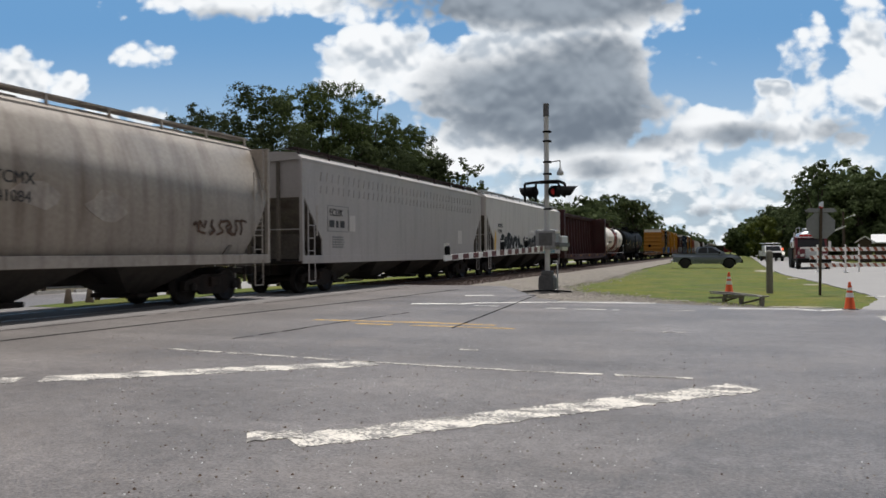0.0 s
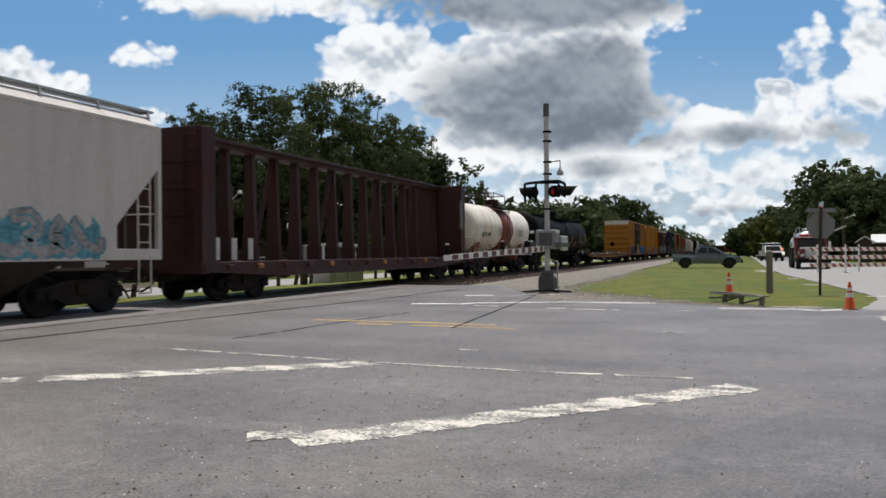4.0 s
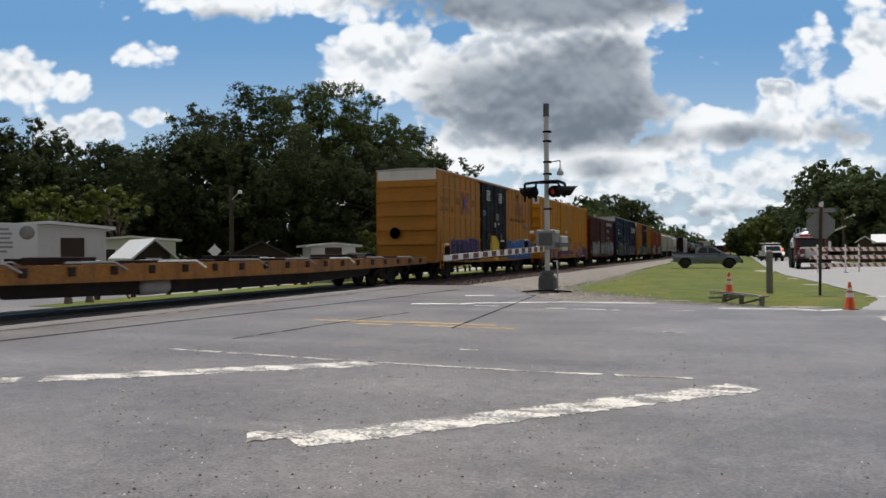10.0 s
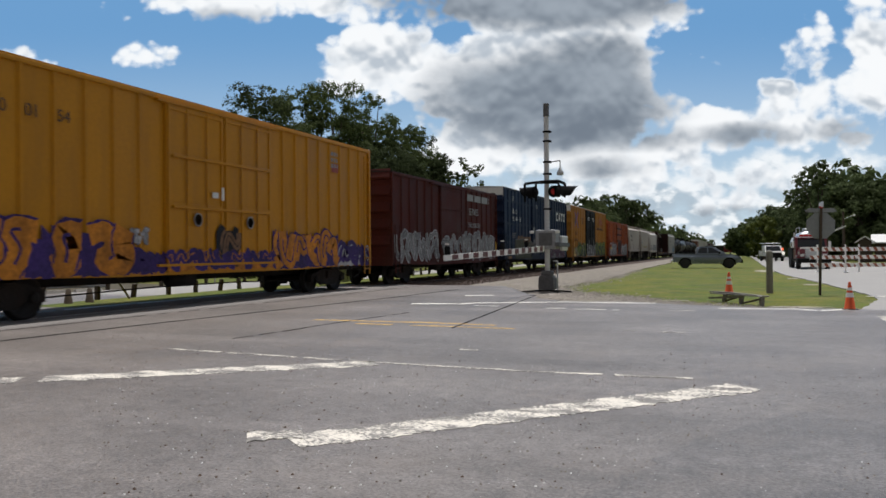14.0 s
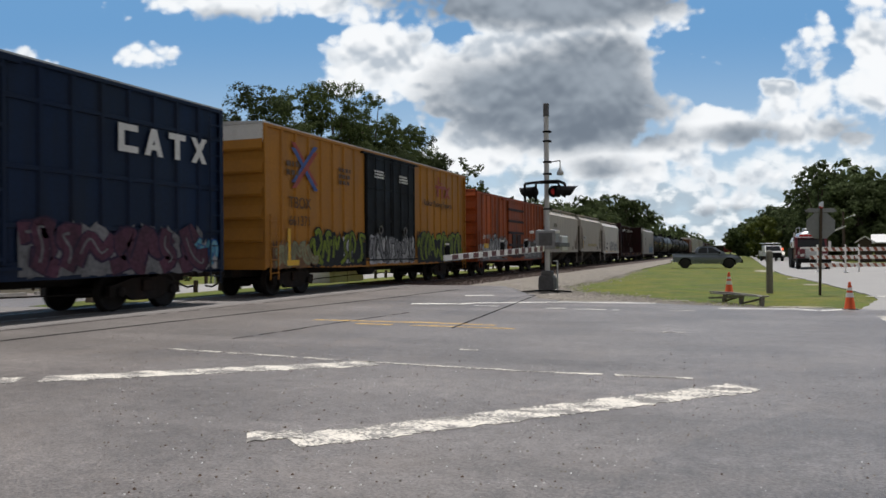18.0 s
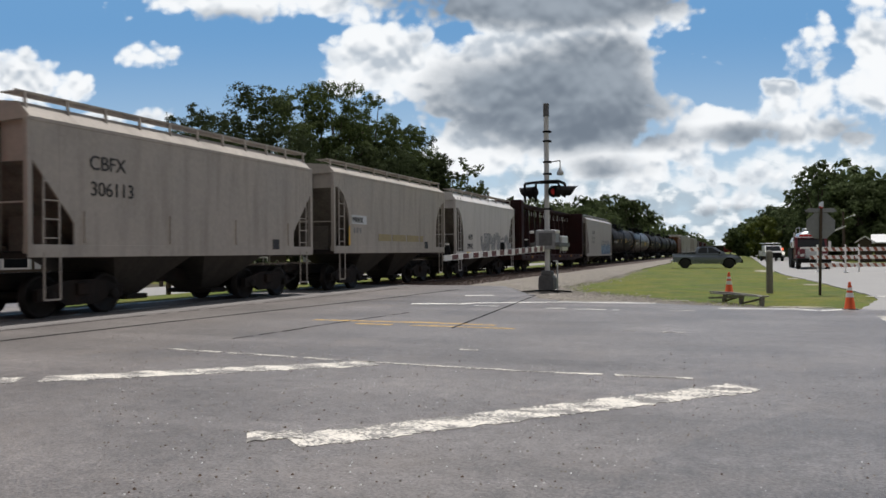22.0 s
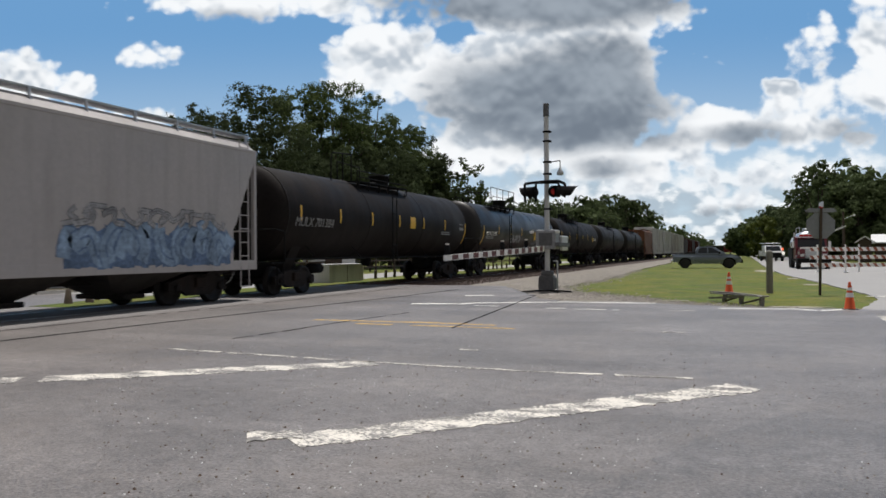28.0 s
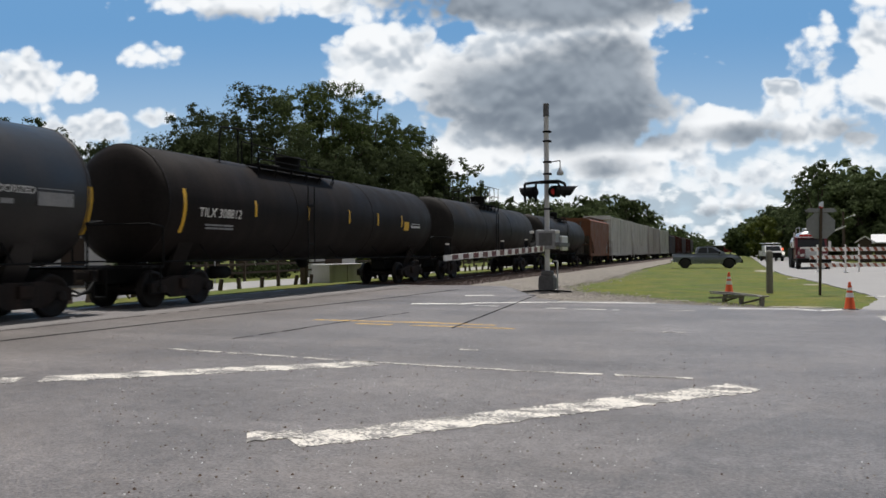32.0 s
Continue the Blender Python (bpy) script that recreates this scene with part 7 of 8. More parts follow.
t = thing("low_barrier", pose(-0.05, 21.2, -0.02, 0, 0, -56), "low weathered grey timber barrier at the road edge", "barrier")
part("top_board", MB().prism([(-1.2, 0.225), (1.12, 0.215), (1.15, 0.245), (-0.4, 0.27), (-1.22, 0.25)], -0.02, 0.10, "y"), M["wood_grey"], t)
part("top_board", MB().prism([(-0.95, 0.20), (1.08, 0.225), (1.05, 0.25), (-0.98, 0.225)], -0.15, -0.04, "y"), M["wood_grey"], t)
part("rail_board", MB().prism([(-1.15, 0.05), (0.4, 0.16), (0.38, 0.22), (-1.16, 0.10)], -0.08, -0.05, "y"), M["wood_grey"], t)
for x, dx, zz in ((-0.55, 0.06, 0.2), (0.2, -0.03, 0.22), (1.0, 0.02, 0.22)):
    part("leg", MB().prism([(x - 0.04, 0.0), (x + 0.04, 0.0), (x + dx + 0.04, zz), (x + dx - 0.04, zz)], -0.05, 0.04, "y"), M["wood_grey"], t)
part("brace", MB().rod((-0.5, 0, 0.03), (0.2, 0, 0.2), 0.025, 6), M["wood_dark"], t)
part("brace", MB().rod((0.25, 0.02, 0.03), (0.95, 0.02, 0.16), 0.025, 6), M["wood_grey"], t)

t = thing("stop_sign", pose(2.23, 25.69, -0.03, 0, 1.2, 4), "back of a stop sign on a dark square post", "road sign")
part("sign_post", MB().box(-0.035, 0.035, -0.035, 0.035, 0, 2.62, 0.006), M["wood_dark"], t, "dark square post")
oct_ = [(0.40 * math.cos(radians(22.5 + 45 * i)) / math.cos(radians(22.5)) * 0.96, 2.05 + 0.40 * math.sin(radians(22.5 + 45 * i)) / math.cos(radians(22.5)) * 0.96) for i in range(8)]
part("sign_plate", MB().prism(oct_, 0.04, 0.046, "y"), M["sign_back"], t, "bare aluminium back of the octagon")
part("name_blade", MB().box(-0.36, 0.36, -0.01, 0.01, 2.44, 2.56, 0.004), M["sign_back"], t)
part("name_blade", MB().box(-0.012, 0.012, -0.33, 0.33, 2.58, 2.74, 0.004), M["sign_white"], t)
part("blade_cap", MB().box(-0.05, 0.05, -0.05, 0.05, 2.56, 2.62, 0.01), M["red_lens"], t, "red blade bracket")
part("chevron_plate", MB().box(-0.42, 0.42, 0.05, 0.06, 2.46, 2.52), M["sign_back"], t)


def barricade(x, y, w, rz=0):
    t = thing("road_barricade", pose(x, y, -0.01, 0, 0, rz), "three-board barricade with orange and white stripes", "barricade", "road barricades")
    for sx in (-1, 1):
        px = sx * w * 0.32
        part("upright", MB().box(px - 0.04, px + 0.04, -0.03, 0.03, 0, 1.62, 0.006), M["white_paint"], t)
        part("foot", MB().box(px - 0.04, px + 0.04, -0.6, 0.6, 0, 0.05, 0.006), M["white_paint"], t)
    for z in (0.42, 0.88, 1.34):
        b = part("board", MB().box(-w / 2, w / 2, -0.06, -0.035, z - 0.11, z + 0.11, 0.005), M["white_paint"], t)
        n = int(w / 0.36)
        for k in range(n):
            a = -w / 2 + (k + 0.25) * w / n
            part("orange_stripe", MB().prism([(a, z - 0.105), (a + 0.17, z - 0.105), (a + 0.05, z + 0.105), (a - 0.12, z + 0.105)], -0.066, -0.060, "y"), M["board_orange"], b)


for x, y, w, rz in ((5.0, 50.5, 2.3, 4), (7.35, 52.0, 2.3, -3), (9.8, 52.5, 2.3, 3), (12.3, 52.6, 2.3, 0)):
    barricade(x, y, w, rz)


# ---------------------------------------------------------------- vehicles
def wheel_set(t, xs, ys, r, w, rim="galv"):
    me = MB().lathe([(r * 0.62, -w / 2), (r * 0.95, -w / 2), (r, -w * 0.35), (r, w * 0.35), (r * 0.95, w / 2), (r * 0.62, w / 2)], 22, "x").mesh("tyre", M["rubber"])
    rm = MB().lathe([(0.0, -w * 0.3), (r * 0.2, -w * 0.3), (r * 0.3, -w * 0.2), (r * 0.62, -w * 0.42), (r * 0.62, w * 0.42), (r * 0.3, w * 0.3), (0.0, w * 0.3)], 16, "x").mesh("rim", M[rim])
    for x in xs:
        for y in ys:
            a = put("wheel", me, t, pose(x, y, r))
            put("rim", rm, a)


def pickup(m):
    """Crew cab pickup; x across, nose towards +y."""
    t = thing("pickup_truck", m, "slate blue-grey crew cab pickup parked on the grass", "pickup truck")
    body = [(-2.66, 0.55), (-2.72, 0.95), (-2.70, 1.17), (-2.6, 1.21), (-0.8, 1.20), (-0.75, 1.16), (1.05, 1.16), (1.35, 1.18), (2.0, 1.14), (2.42, 1.05), (2.62, 0.9), (2.68, 0.55), (2.25, 0.42), (2.16, 0.72), (1.9, 0.88), (1.55, 0.88), (1.3, 0.72), (1.22, 0.38), (-1.2, 0.38), (-1.28, 0.72), (-1.55, 0.88), (-1.9, 0.88), (-2.14, 0.72), (-2.22, 0.48)]
    v = [(sx * (w - (0.10 if z > 1.1 else 0.05 if z < 0.5 else 0.0) * (w > 0.9)), y, z - (0.05 if w > 0.9 and z > 1.1 else 0)) for sx, w in ((-1, 0.96), (-1, 0.86), (1, 0.86), (1, 0.96)) for y, z in body]
    n = len(body)
    shell = MB().add(v, [(j * n + i, j * n + (i + 1) % n, (j + 1) * n + (i + 1) % n, (j + 1) * n + i) for j in range(3) for i in range(n)] + [tuple(range(n))[::-1], tuple(range(3 * n, 4 * n))])
    part("body", shell, M["car_blue_grey"], t, "slate blue painted body")
    cab = [(-0.86, 1.14), (-0.80, 1.58), (-0.72, 1.74), (-0.5, 1.80), (0.3, 1.80), (0.62, 1.72), (1.52, 1.16)]
    v = [(sx * (0.90 if z < 1.3 else 0.80 if z < 1.7 else 0.70), y, z) for sx in (-1, 1) for y, z in cab]
    n = len(cab)
    part("cab", MB().add(v, [(i, (i + 1) % n, n + (i + 1) % n, n + i) for i in range(n)] + [tuple(range(n))[::-1], tuple(range(n, 2 * n))]), M["car_blue_grey"], t)
    for sx in (-1, 1):
        for q in ([(-0.70, 1.26), (-0.64, 1.58), (-0.5, 1.68), (0.02, 1.70), (0.02, 1.26)], [(0.10, 1.26), (0.10, 1.70), (0.42, 1.68), (1.08, 1.26)]):
            part("side_window", MB().add([(sx * (0.915 if z < 1.3 else 0.815 if z < 1.7 else 0.78), y, z) for y, z in q], [tuple(range(len(q)))]), M["glass"], t)
        part("mirror", MB().box(*sorted((sx * 0.93, sx * 1.12)), 0.92, 1.02, 1.18, 1.36, 0.02), M["black_part"], t)
        part("tail_lamp", MB().box(*sorted((sx * 0.80, sx * 0.945)), -2.715, -2.68, 0.85, 1.06, 0.01), M["red_lens"], t)
        part("headlamp", MB().box(*sorted((sx * 0.62, sx * 0.945)), 2.5, 2.66, 0.80, 0.94, 0.02), M["chrome"], t)
    part("windscreen", MB().add([(-0.68, 0.68, 1.72), (0.68, 0.68, 1.72), (0.84, 1.46, 1.23), (-0.84, 1.46, 1.23)], [(0, 1, 2, 3)]), M["glass"], t)
    part("bumper", MB().box(-0.92, 0.92, -2.82, -2.66, 0.5, 0.72, 0.03), M["chrome"], t)
    part("front_bumper", MB().box(-0.92, 0.92, 2.6, 2.78, 0.45, 0.72, 0.04), M["black_part"], t)
    part("bed_floor", MB().box(-0.8, 0.8, -2.5, -0.9, 1.20, 1.206), M["black_part"], t)
    for y in (-1.72, 1.72):
        part("wheel_well", MB().box(-0.85, 0.85, y - 0.52, y + 0.52, 0.3, 0.9), M["black_part"], t)
    wheel_set(t, (-0.84, 0.84), (-1.72, 1.72), 0.39, 0.25)


pickup(pose(-2.34, 64.2, -0.04, 0, 0, -84) @ Matrix.Scale(0.925, 4))


def tanker():
    t = thing("fire_tanker", pose(4.72, 62.0, -0.01, 0, 0, 1) @ Matrix.Scale(0.87, 4), "dark red fire tanker with a chrome tank and grille", "fire engine")
    y = -1.0
    part("chassis", MB().box(-1.1, 1.1, -3.4, 5.5, 0.55, 0.85, 0.03), M["black_part"], t)
    part("hood", MB().prism([(-1.0, 0.8), (1.0, 0.8), (1.0, 1.45), (0.8, 1.72), (-0.8, 1.72), (-1.0, 1.45)], -3.3, -1.6, "y"), M["car_red"], t, "red bonnet")
    part("grille", MB().box(-0.6, 0.6, -3.36, -3.3, 0.85, 1.6, 0.02), M["galv"], t, "chrome grille")
    part("bumper", MB().box(-1.2, 1.2, -3.75, -3.4, 0.5, 0.85, 0.04), M["black_part"], t, "dark front bumper")
    part("hood_trim", MB().box(-0.98, 0.98, -3.38, -3.32, 1.6, 1.72, 0.02), M["white_paint"], t, "white bonnet edge")
    part("cab", MB().prism([(-1.6, 0.8), (-1.6, 1.7), (-1.25, 2.5), (-1.0, 2.6), (0.7, 2.6), (0.7, 0.8)], -1.15, 1.15, "x"), M["car_red"], t, "red cab")
    part("windscreen", MB().add([(-1.02, -1.64, 1.75), (1.02, -1.64, 1.75), (0.95, -1.30, 2.45), (-0.95, -1.30, 2.45)], [(0, 1, 2, 3)]), M["glass"], t)
    part("visor", MB().box(-1.1, 1.1, -1.5, -1.2, 2.5, 2.56, 0.01), M["chrome"], t)
    part("light_bar", MB().box(-0.8, 0.8, -0.9, -0.6, 2.6, 2.76, 0.03), M["red_lens"], t, "red roof light bar")
    part("tank_body", MB().lathe([(0.0, 0.9), (0.9, 1.0), (1.06, 1.2), (1.06, 5.3), (0.9, 5.5), (0.0, 5.6)], 26, "y", (0, 0, 2.0)), M["chrome"], t, "polished silver water tank")
    part("tank_hatch", MB().lathe([(0.34, 3.05), (0.34, 3.28), (0.28, 3.34), (0.0, 3.35)], 16, "z", (0, 2.2, 0)), M["galv"], t)
    for sx in (-0.6, 0.6):
        part("hand_rail", MB().path([(sx, 1.3, 2.9), (sx, 1.5, 3.4), (sx, 4.6, 3.4), (sx, 4.8, 2.9)], 0.03), M["galv"], t)
    part("tank_side", MB().box(-1.22, 1.22, 0.9, 5.4, 0.8, 1.7, 0.05), M["black_part"], t)
    for sx in (-1, 1):
        part("headlamp", MB().box(*sorted((sx * 0.66, sx * 0.95)), -3.34, -3.28, 1.0, 1.2, 0.02), M["white_paint"], t)
        part("mirror", MB().box(*sorted((sx * 1.25, sx * 1.45)), -1.55, -1.45, 1.7, 2.2, 0.02), M["chrome"], t)
        part("stack", MB().rod((sx * 1.05, 0.8, 1.0), (sx * 1.05, 0.8, 2.95), 0.07, 10), M["chrome"], t)
        part("fender", MB().box(*sorted((sx * 0.9, sx * 1.22)), -3.2, -2.0, 0.85, 1.1, 0.06), M["car_red"], t)
        part("stripe", MB().box(*sorted((sx * 1.0, sx * 1.02)), -3.2, -1.7, 1.2, 1.35), M["white_paint"], t)
    wheel_set(t, (-1.05, 1.05), (-2.6, 2.9, 4.2), 0.5, 0.32)


tanker()


def utility_truck():
    t = thing("utility_truck", pose(3.75, 104.0, -0.01, 0, 0, 8), "white pickup with a roof light bar and amber lamp", "pickup truck")
    part("hood", MB().box(-0.98, 0.98, -2.6, -1.2, 0.6, 1.15, 0.06), M["car_white"], t)
    part("cab", MB().prism([(-1.3, 0.6), (-1.3, 1.15), (-0.75, 1.85), (0.9, 1.88), (1.1, 1.1), (1.1, 0.6)], -0.95, 0.95, "x"), M["car_white"], t)
    part("windscreen", MB().add([(-0.85, -1.27, 1.2), (0.85, -1.27, 1.2), (0.78, -0.80, 1.8), (-0.78, -0.80, 1.8)], [(0, 1, 2, 3)]), M["glass"], t)
    part("bed", MB().box(-0.98, 0.98, 1.1, 3.0, 0.6, 1.2, 0.04), M["car_white"], t)
    part("grille", MB().box(-0.7, 0.7, -2.66, -2.6, 0.65, 1.0, 0.02), M["black_part"], t)
    part("bumper", MB().box(-1.0, 1.0, -2.8, -2.6, 0.42, 0.66, 0.04), M["black_part"], t)
    part("light_bar", MB().box(-0.8, 0.8, -0.3, 0.0, 1.9, 2.04, 0.03), M["black_part"], t)
    part("ladder_rack", MB().path([(-0.9, -0.6, 2.15), (0.9, -0.6, 2.15), (0.9, 2.8, 2.15), (-0.9, 2.8, 2.15), (-0.9, -0.6, 2.15)], 0.04), M["galv"], t)
    for sx in (-1, 1):
        part("headlamp", MB().box(*sorted((sx * 0.66, sx * 0.95)), -2.68, -2.6, 0.85, 1.02, 0.02), M["lamp_white"], t)
    part("warning_lamp", MB().lathe([(0.0, 0), (0.12, 0.02), (0.12, 0.2), (0.0, 0.24)], 12, "z", (1.1, -0.6, 1.3)), M["lamp_red"], t, "lit red warning lamp")
    wheel_set(t, (-0.85, 0.85), (-1.8, 1.9), 0.4, 0.26)


utility_truck()
t = thing("box_truck", pose(-5.2, 215.0, 0, 0, 0, 0), "dark box truck with a red cab far down the line", "truck")
part("box_body", MB().box(-2.9, 1.6, 0, 5, 0.8, 2.6, 0.05), M["dark_grey"], t)
part("roof_edge", MB().box(-2.9, 1.6, -0.02, 0.0, 2.45, 2.62), M["mark_grey"], t)
part("cab", MB().box(1.6, 4.2, 0, 2.4, 0.8, 2.4, 0.2), M["car_red"], t)
wheel_set(t, (-2.0, 0.8, 3.2), (0.4, 2.2), 0.5, 0.3)


# ---------------------------------------------------------------- behind the tracks
rnd = random.Random(21)
for k in range(34):
    y = (18.2, 19.6, 21.2, 22.66)[k] if k < 4 else 22.66 + (k - 3) * 1.3
    t = thing("guard_post", pose(-17.6 + rnd.uniform(-0.06, 0.06), y, -0.16, rnd.uniform(-6, 6), rnd.uniform(-9, 9), 0), "short leaning wooden guard post", "post", "guard posts along the street")
    part("post", MB().box(-0.06, 0.06, -0.06, 0.06, 0, 0.58, 0.01), M["wood_dark"], t)
for k in range(26):
    y = 15.0 + k * 3.0
    t = thing("fence_bay", pose(-22.75, y, -0.04), "dark two-rail fence bay along the street", "fence", "fence bays")
    part("fence_post", MB().box(-0.06, 0.06, -0.06, 0.06, 0, 1.0, 0.01), M["wood_dark"], t)
    for z in (0.45, 0.85):
        part("fence_rail", MB().box(-0.02, 0.02, 0.06, 2.94, z - 0.05, z + 0.05, 0.006), M["wood_dark"], t)
for y in (19.3, 20.9, 22.6):
    t = thing("wheel_stop", pose(-22.35, y, -0.012), "pale concrete wheel stop at the street's edge", "wheel stop", "wheel stops")
    part("block", MB().prism([(-0.08, 0.0), (0.08, 0.0), (0.06, 0.11), (-0.06, 0.11)], -0.6, 0.6, "y"), M["concrete"], t)
t = thing("signal_cabinet", pose(-17.5, 31.2, -0.2, 0, 0, 0), "weathered white trackside signal cabinet", "cabinet")
part("body", MB().box(-0.45, 0.45, 0, 3.4, 0, 0.98, 0.02), M["cabinet"], t)
part("lid", MB().box(-0.5, 0.5, -0.05, 3.45, 0.98, 1.03, 0.01), M["cabinet"], t)
part("door_seam", MB().box(0.45, 0.456, 1.68, 1.72, 0.05, 0.95), M["black_part"], t)
t = thing("trackside_post", pose(-17.3, 29.4, -0.2), "dark square trackside post", "post")
part("post", MB().box(-0.12, 0.12, -0.12, 0.12, 0, 1.15, 0.015), M["wood_dark"], t)
t = thing("leaning_stake", pose(-17.2, 19.2, -0.2, 0, 0, 0), "leaning weathered timber stake", "stake")
part("stake", MB().rod((0, 0, 0), (0.05, -0.7, 0.75), 0.035, 6), M["wood_grey"], t)
for y, dx in ((16.6, 0.4), (17.15, 0.6)):
    t = thing("dark_marker", pose(-17.5 + dx, y, -0.05), "dull dark cone beside the track", "traffic cone")
    part("cone_body", MB().lathe([(0.15, 0), (0.12, 0.05), (0.06, 0.44), (0.0, 0.46)], 14), M["wood_dark"], t)


def house(name, m, w, d, h, rise, wall, roof, label, openings=()):
    """A gabled building; ridge along local y."""
    t = thing(name, m, label, "building")
    part("wall", MB().prism([(-w / 2, 0), (w / 2, 0), (w / 2, h), (0, h + rise), (-w / 2, h)], 0, d, "y"), M[wall], t)
    o = 0.35
    for sx in (-1, 1):
        k = rise / (w / 2)
        part("roof", MB().prism([(0, h + rise + 0.02), (sx * (w / 2 + o), h - o * k + 0.02), (sx * (w / 2 + o), h - o * k + 0.14), (0, h + rise + 0.14)], -o, d + o, "y"), M[roof], t)
    for face, a, z, ww, hh, kind in openings:
        if face == "x":
            f = part(kind, MB().box(w / 2, w / 2 + 0.05, a - ww / 2, a + ww / 2, z, z + hh, 0.01), M["white_paint"] if kind == "window" else M["wall_brown"], t)
            if kind == "window":
                part("pane", MB().box(w / 2 + 0.05, w / 2 + 0.055, a - ww / 2 + 0.08, a + ww / 2 - 0.08, z + 0.08, z + hh - 0.08), M["glass"], f)
        else:
            f = part(kind, MB().box(a - ww / 2, a + ww / 2, -0.05, 0, z, z + hh, 0.01), M["white_paint"] if kind == "window" else M["wall_brown"], t)
            if kind == "window":
                part("pane", MB().box(a - ww / 2 + 0.08, a + ww / 2 - 0.08, -0.055, -0.05, z + 0.08, z + hh - 0.08), M["glass"], f)
    return t


def facing(px, d, turn=0.0):
    """A pose on the ground at a bearing, with local -y turned to the road."""
    a = math.atan((px - 784) / 1400) - radians(20.49)
    return pose(d * math.sin(a), d * math.cos(a), -0.04, 0, 0, -math.degrees(a) + turn)


house("shed", facing(590, 47, 10), 2.6, 3.6, 1.75, 0.12, "siding", "siding", "small white metal garden shed", [("y", 0, 0.1, 1.0, 1.6, "door")])
house("house", facing(462, 49, 0), 3.0, 6.0, 1.3, 0.75, "wall_brown", "roof_dark", "low house with a dark gabled roof", [("y", 0.0, 0.5, 0.8, 0.7, "window")])
house("house", facing(272, 44, 14), 1.7, 5.0, 1.35, 0.75, "wall_brown", "roof_white", "brown hut with a white metal gabled roof", [("y", 0.0, 0.4, 0.8, 0.8, "window")])
house("store", facing(232, 52, 4), 5.2, 7.0, 2.2, 0.2, "siding", "roof_white", "low white store building with a flat roof", [("y", -1.3, 0.8, 1.0, 1.0, "window"), ("y", 1.2, 0.1, 1.0, 2.0, "door")])
house("store", facing(86, 36.5, 4), 4.4, 6.0, 2.45, 0.2, "siding", "roof_white", "long white store building with a low roof", [("y", -1.2, 0.8, 1.0, 1.0, "window"), ("y", 0.9, 0.1, 0.9, 2.0, "door")])
for k in range(14):
    part("wall_rib", MB().box(-2.1 + k * 0.32, -2.07 + k * 0.32, -0.02, 0.0, 0.05, 2.4), M["siding"], bpy.data.objects["store.001"])
house("house", facing(778, 78, 20), 4.6, 7.0, 2.0, 1.1, "wall_brown", "roof_dark", "dark house under the trees", [("y", 0.0, 0.8, 1.0, 1.0, "window")])
t = thing("notice_board", facing(22, 34.5, 0), "large white notice board with small print", "sign board")
nb = MB().box(-0.95, 0.85, -0.05, 0.05, 1.25, 2.62, 0.01)
part("board", nb, M["sign_white"], t)
rnd = random.Random(3)
for k in range(6):
    w = rnd.uniform(0.6, 0.95)
    part("print_line", MB().box(-0.8, -0.8 + w, -0.058, -0.051, 2.34 - k * 0.17, 2.42 - k * 0.17), M["mark_grey"], t)
part("picture_patch", MB().lathe([(0.0, -0.058), (0.27, -0.058), (0.27, -0.051), (0.0, -0.051)], 14, "y", (0.5, 0, 2.25)), M["mark_grey"], t)
for x in (-0.8, 0.7):
    part("leg", MB().box(x - 0.05, x + 0.05, -0.045, 0.045, 0, 1.25), M["wood_dark"], t)
t = thing("warning_sign", facing(380, 38, 0), "back of a pale diamond warning sign on a post", "road sign")
part("post", MB().box(-0.03, 0.03, -0.03, 0.03, 0, 1.85), M["galv"], t)
part("sign_plate", MB().prism([(-0.3, 1.52), (0, 1.22), (0.3, 1.52), (0, 1.82)], -0.04, -0.032, "y"), M["sign_white"], t)
for x, y, h in ((*facing(410, 46).translation[:2], 5.2), (*facing(1493, 92).translation[:2], 5.3)):
    t = thing("utility_pole", pose(x, y, -0.05), "weathered timber utility pole with a lamp arm", "utility pole")
    part("pole", MB().rod((0, 0, 0), (0, 0, h), 0.14, 12, 0.10), M["wood_dark"], t)
    part("lamp_arm", MB().path([(0, 0, h - 0.8), (0.9, -0.5, h - 0.4)], 0.03), M["galv"], t)
    part("lamp_head", MB().box(0.85, 1.05, -0.62, -0.45, h - 0.5, h - 0.32, 0.03), M["white_paint"], t, "pale lamp head")
house("store", facing(1548, 96, 0) @ pose(0, 3, 0, 0, 0, -90), 6.0, 9.0, 2.05, 0.8, "wall_brown", "roof_white", "dark building with a white metal roof beyond the barricades", [("x", 2.0, 0.8, 1.4, 1.2, "window")])
house("shed", facing(1531, 92, 0), 1.2, 2.4, 2.2, 0.4, "wall_brown", "roof_white", "small dark shed with a pale roof", [])
t = thing("lean_to", facing(1478, 84, 0), "open lean-to with a thin pale sloping roof", "shelter")
part("roof", MB().prism([(-0.95, 2.75), (0.95, 3.55), (0.95, 3.67), (-0.95, 2.87)], 0, 2.6, "y"), M["roof_white"], t)
for x, z in ((-0.7, 2.85), (0.8, 3.5)):
    for y in (0.15, 2.4):
        part("post", MB().box(x - 0.06, x + 0.06, y - 0.06, y + 0.06, 0, z), M["wood_dark"], t)


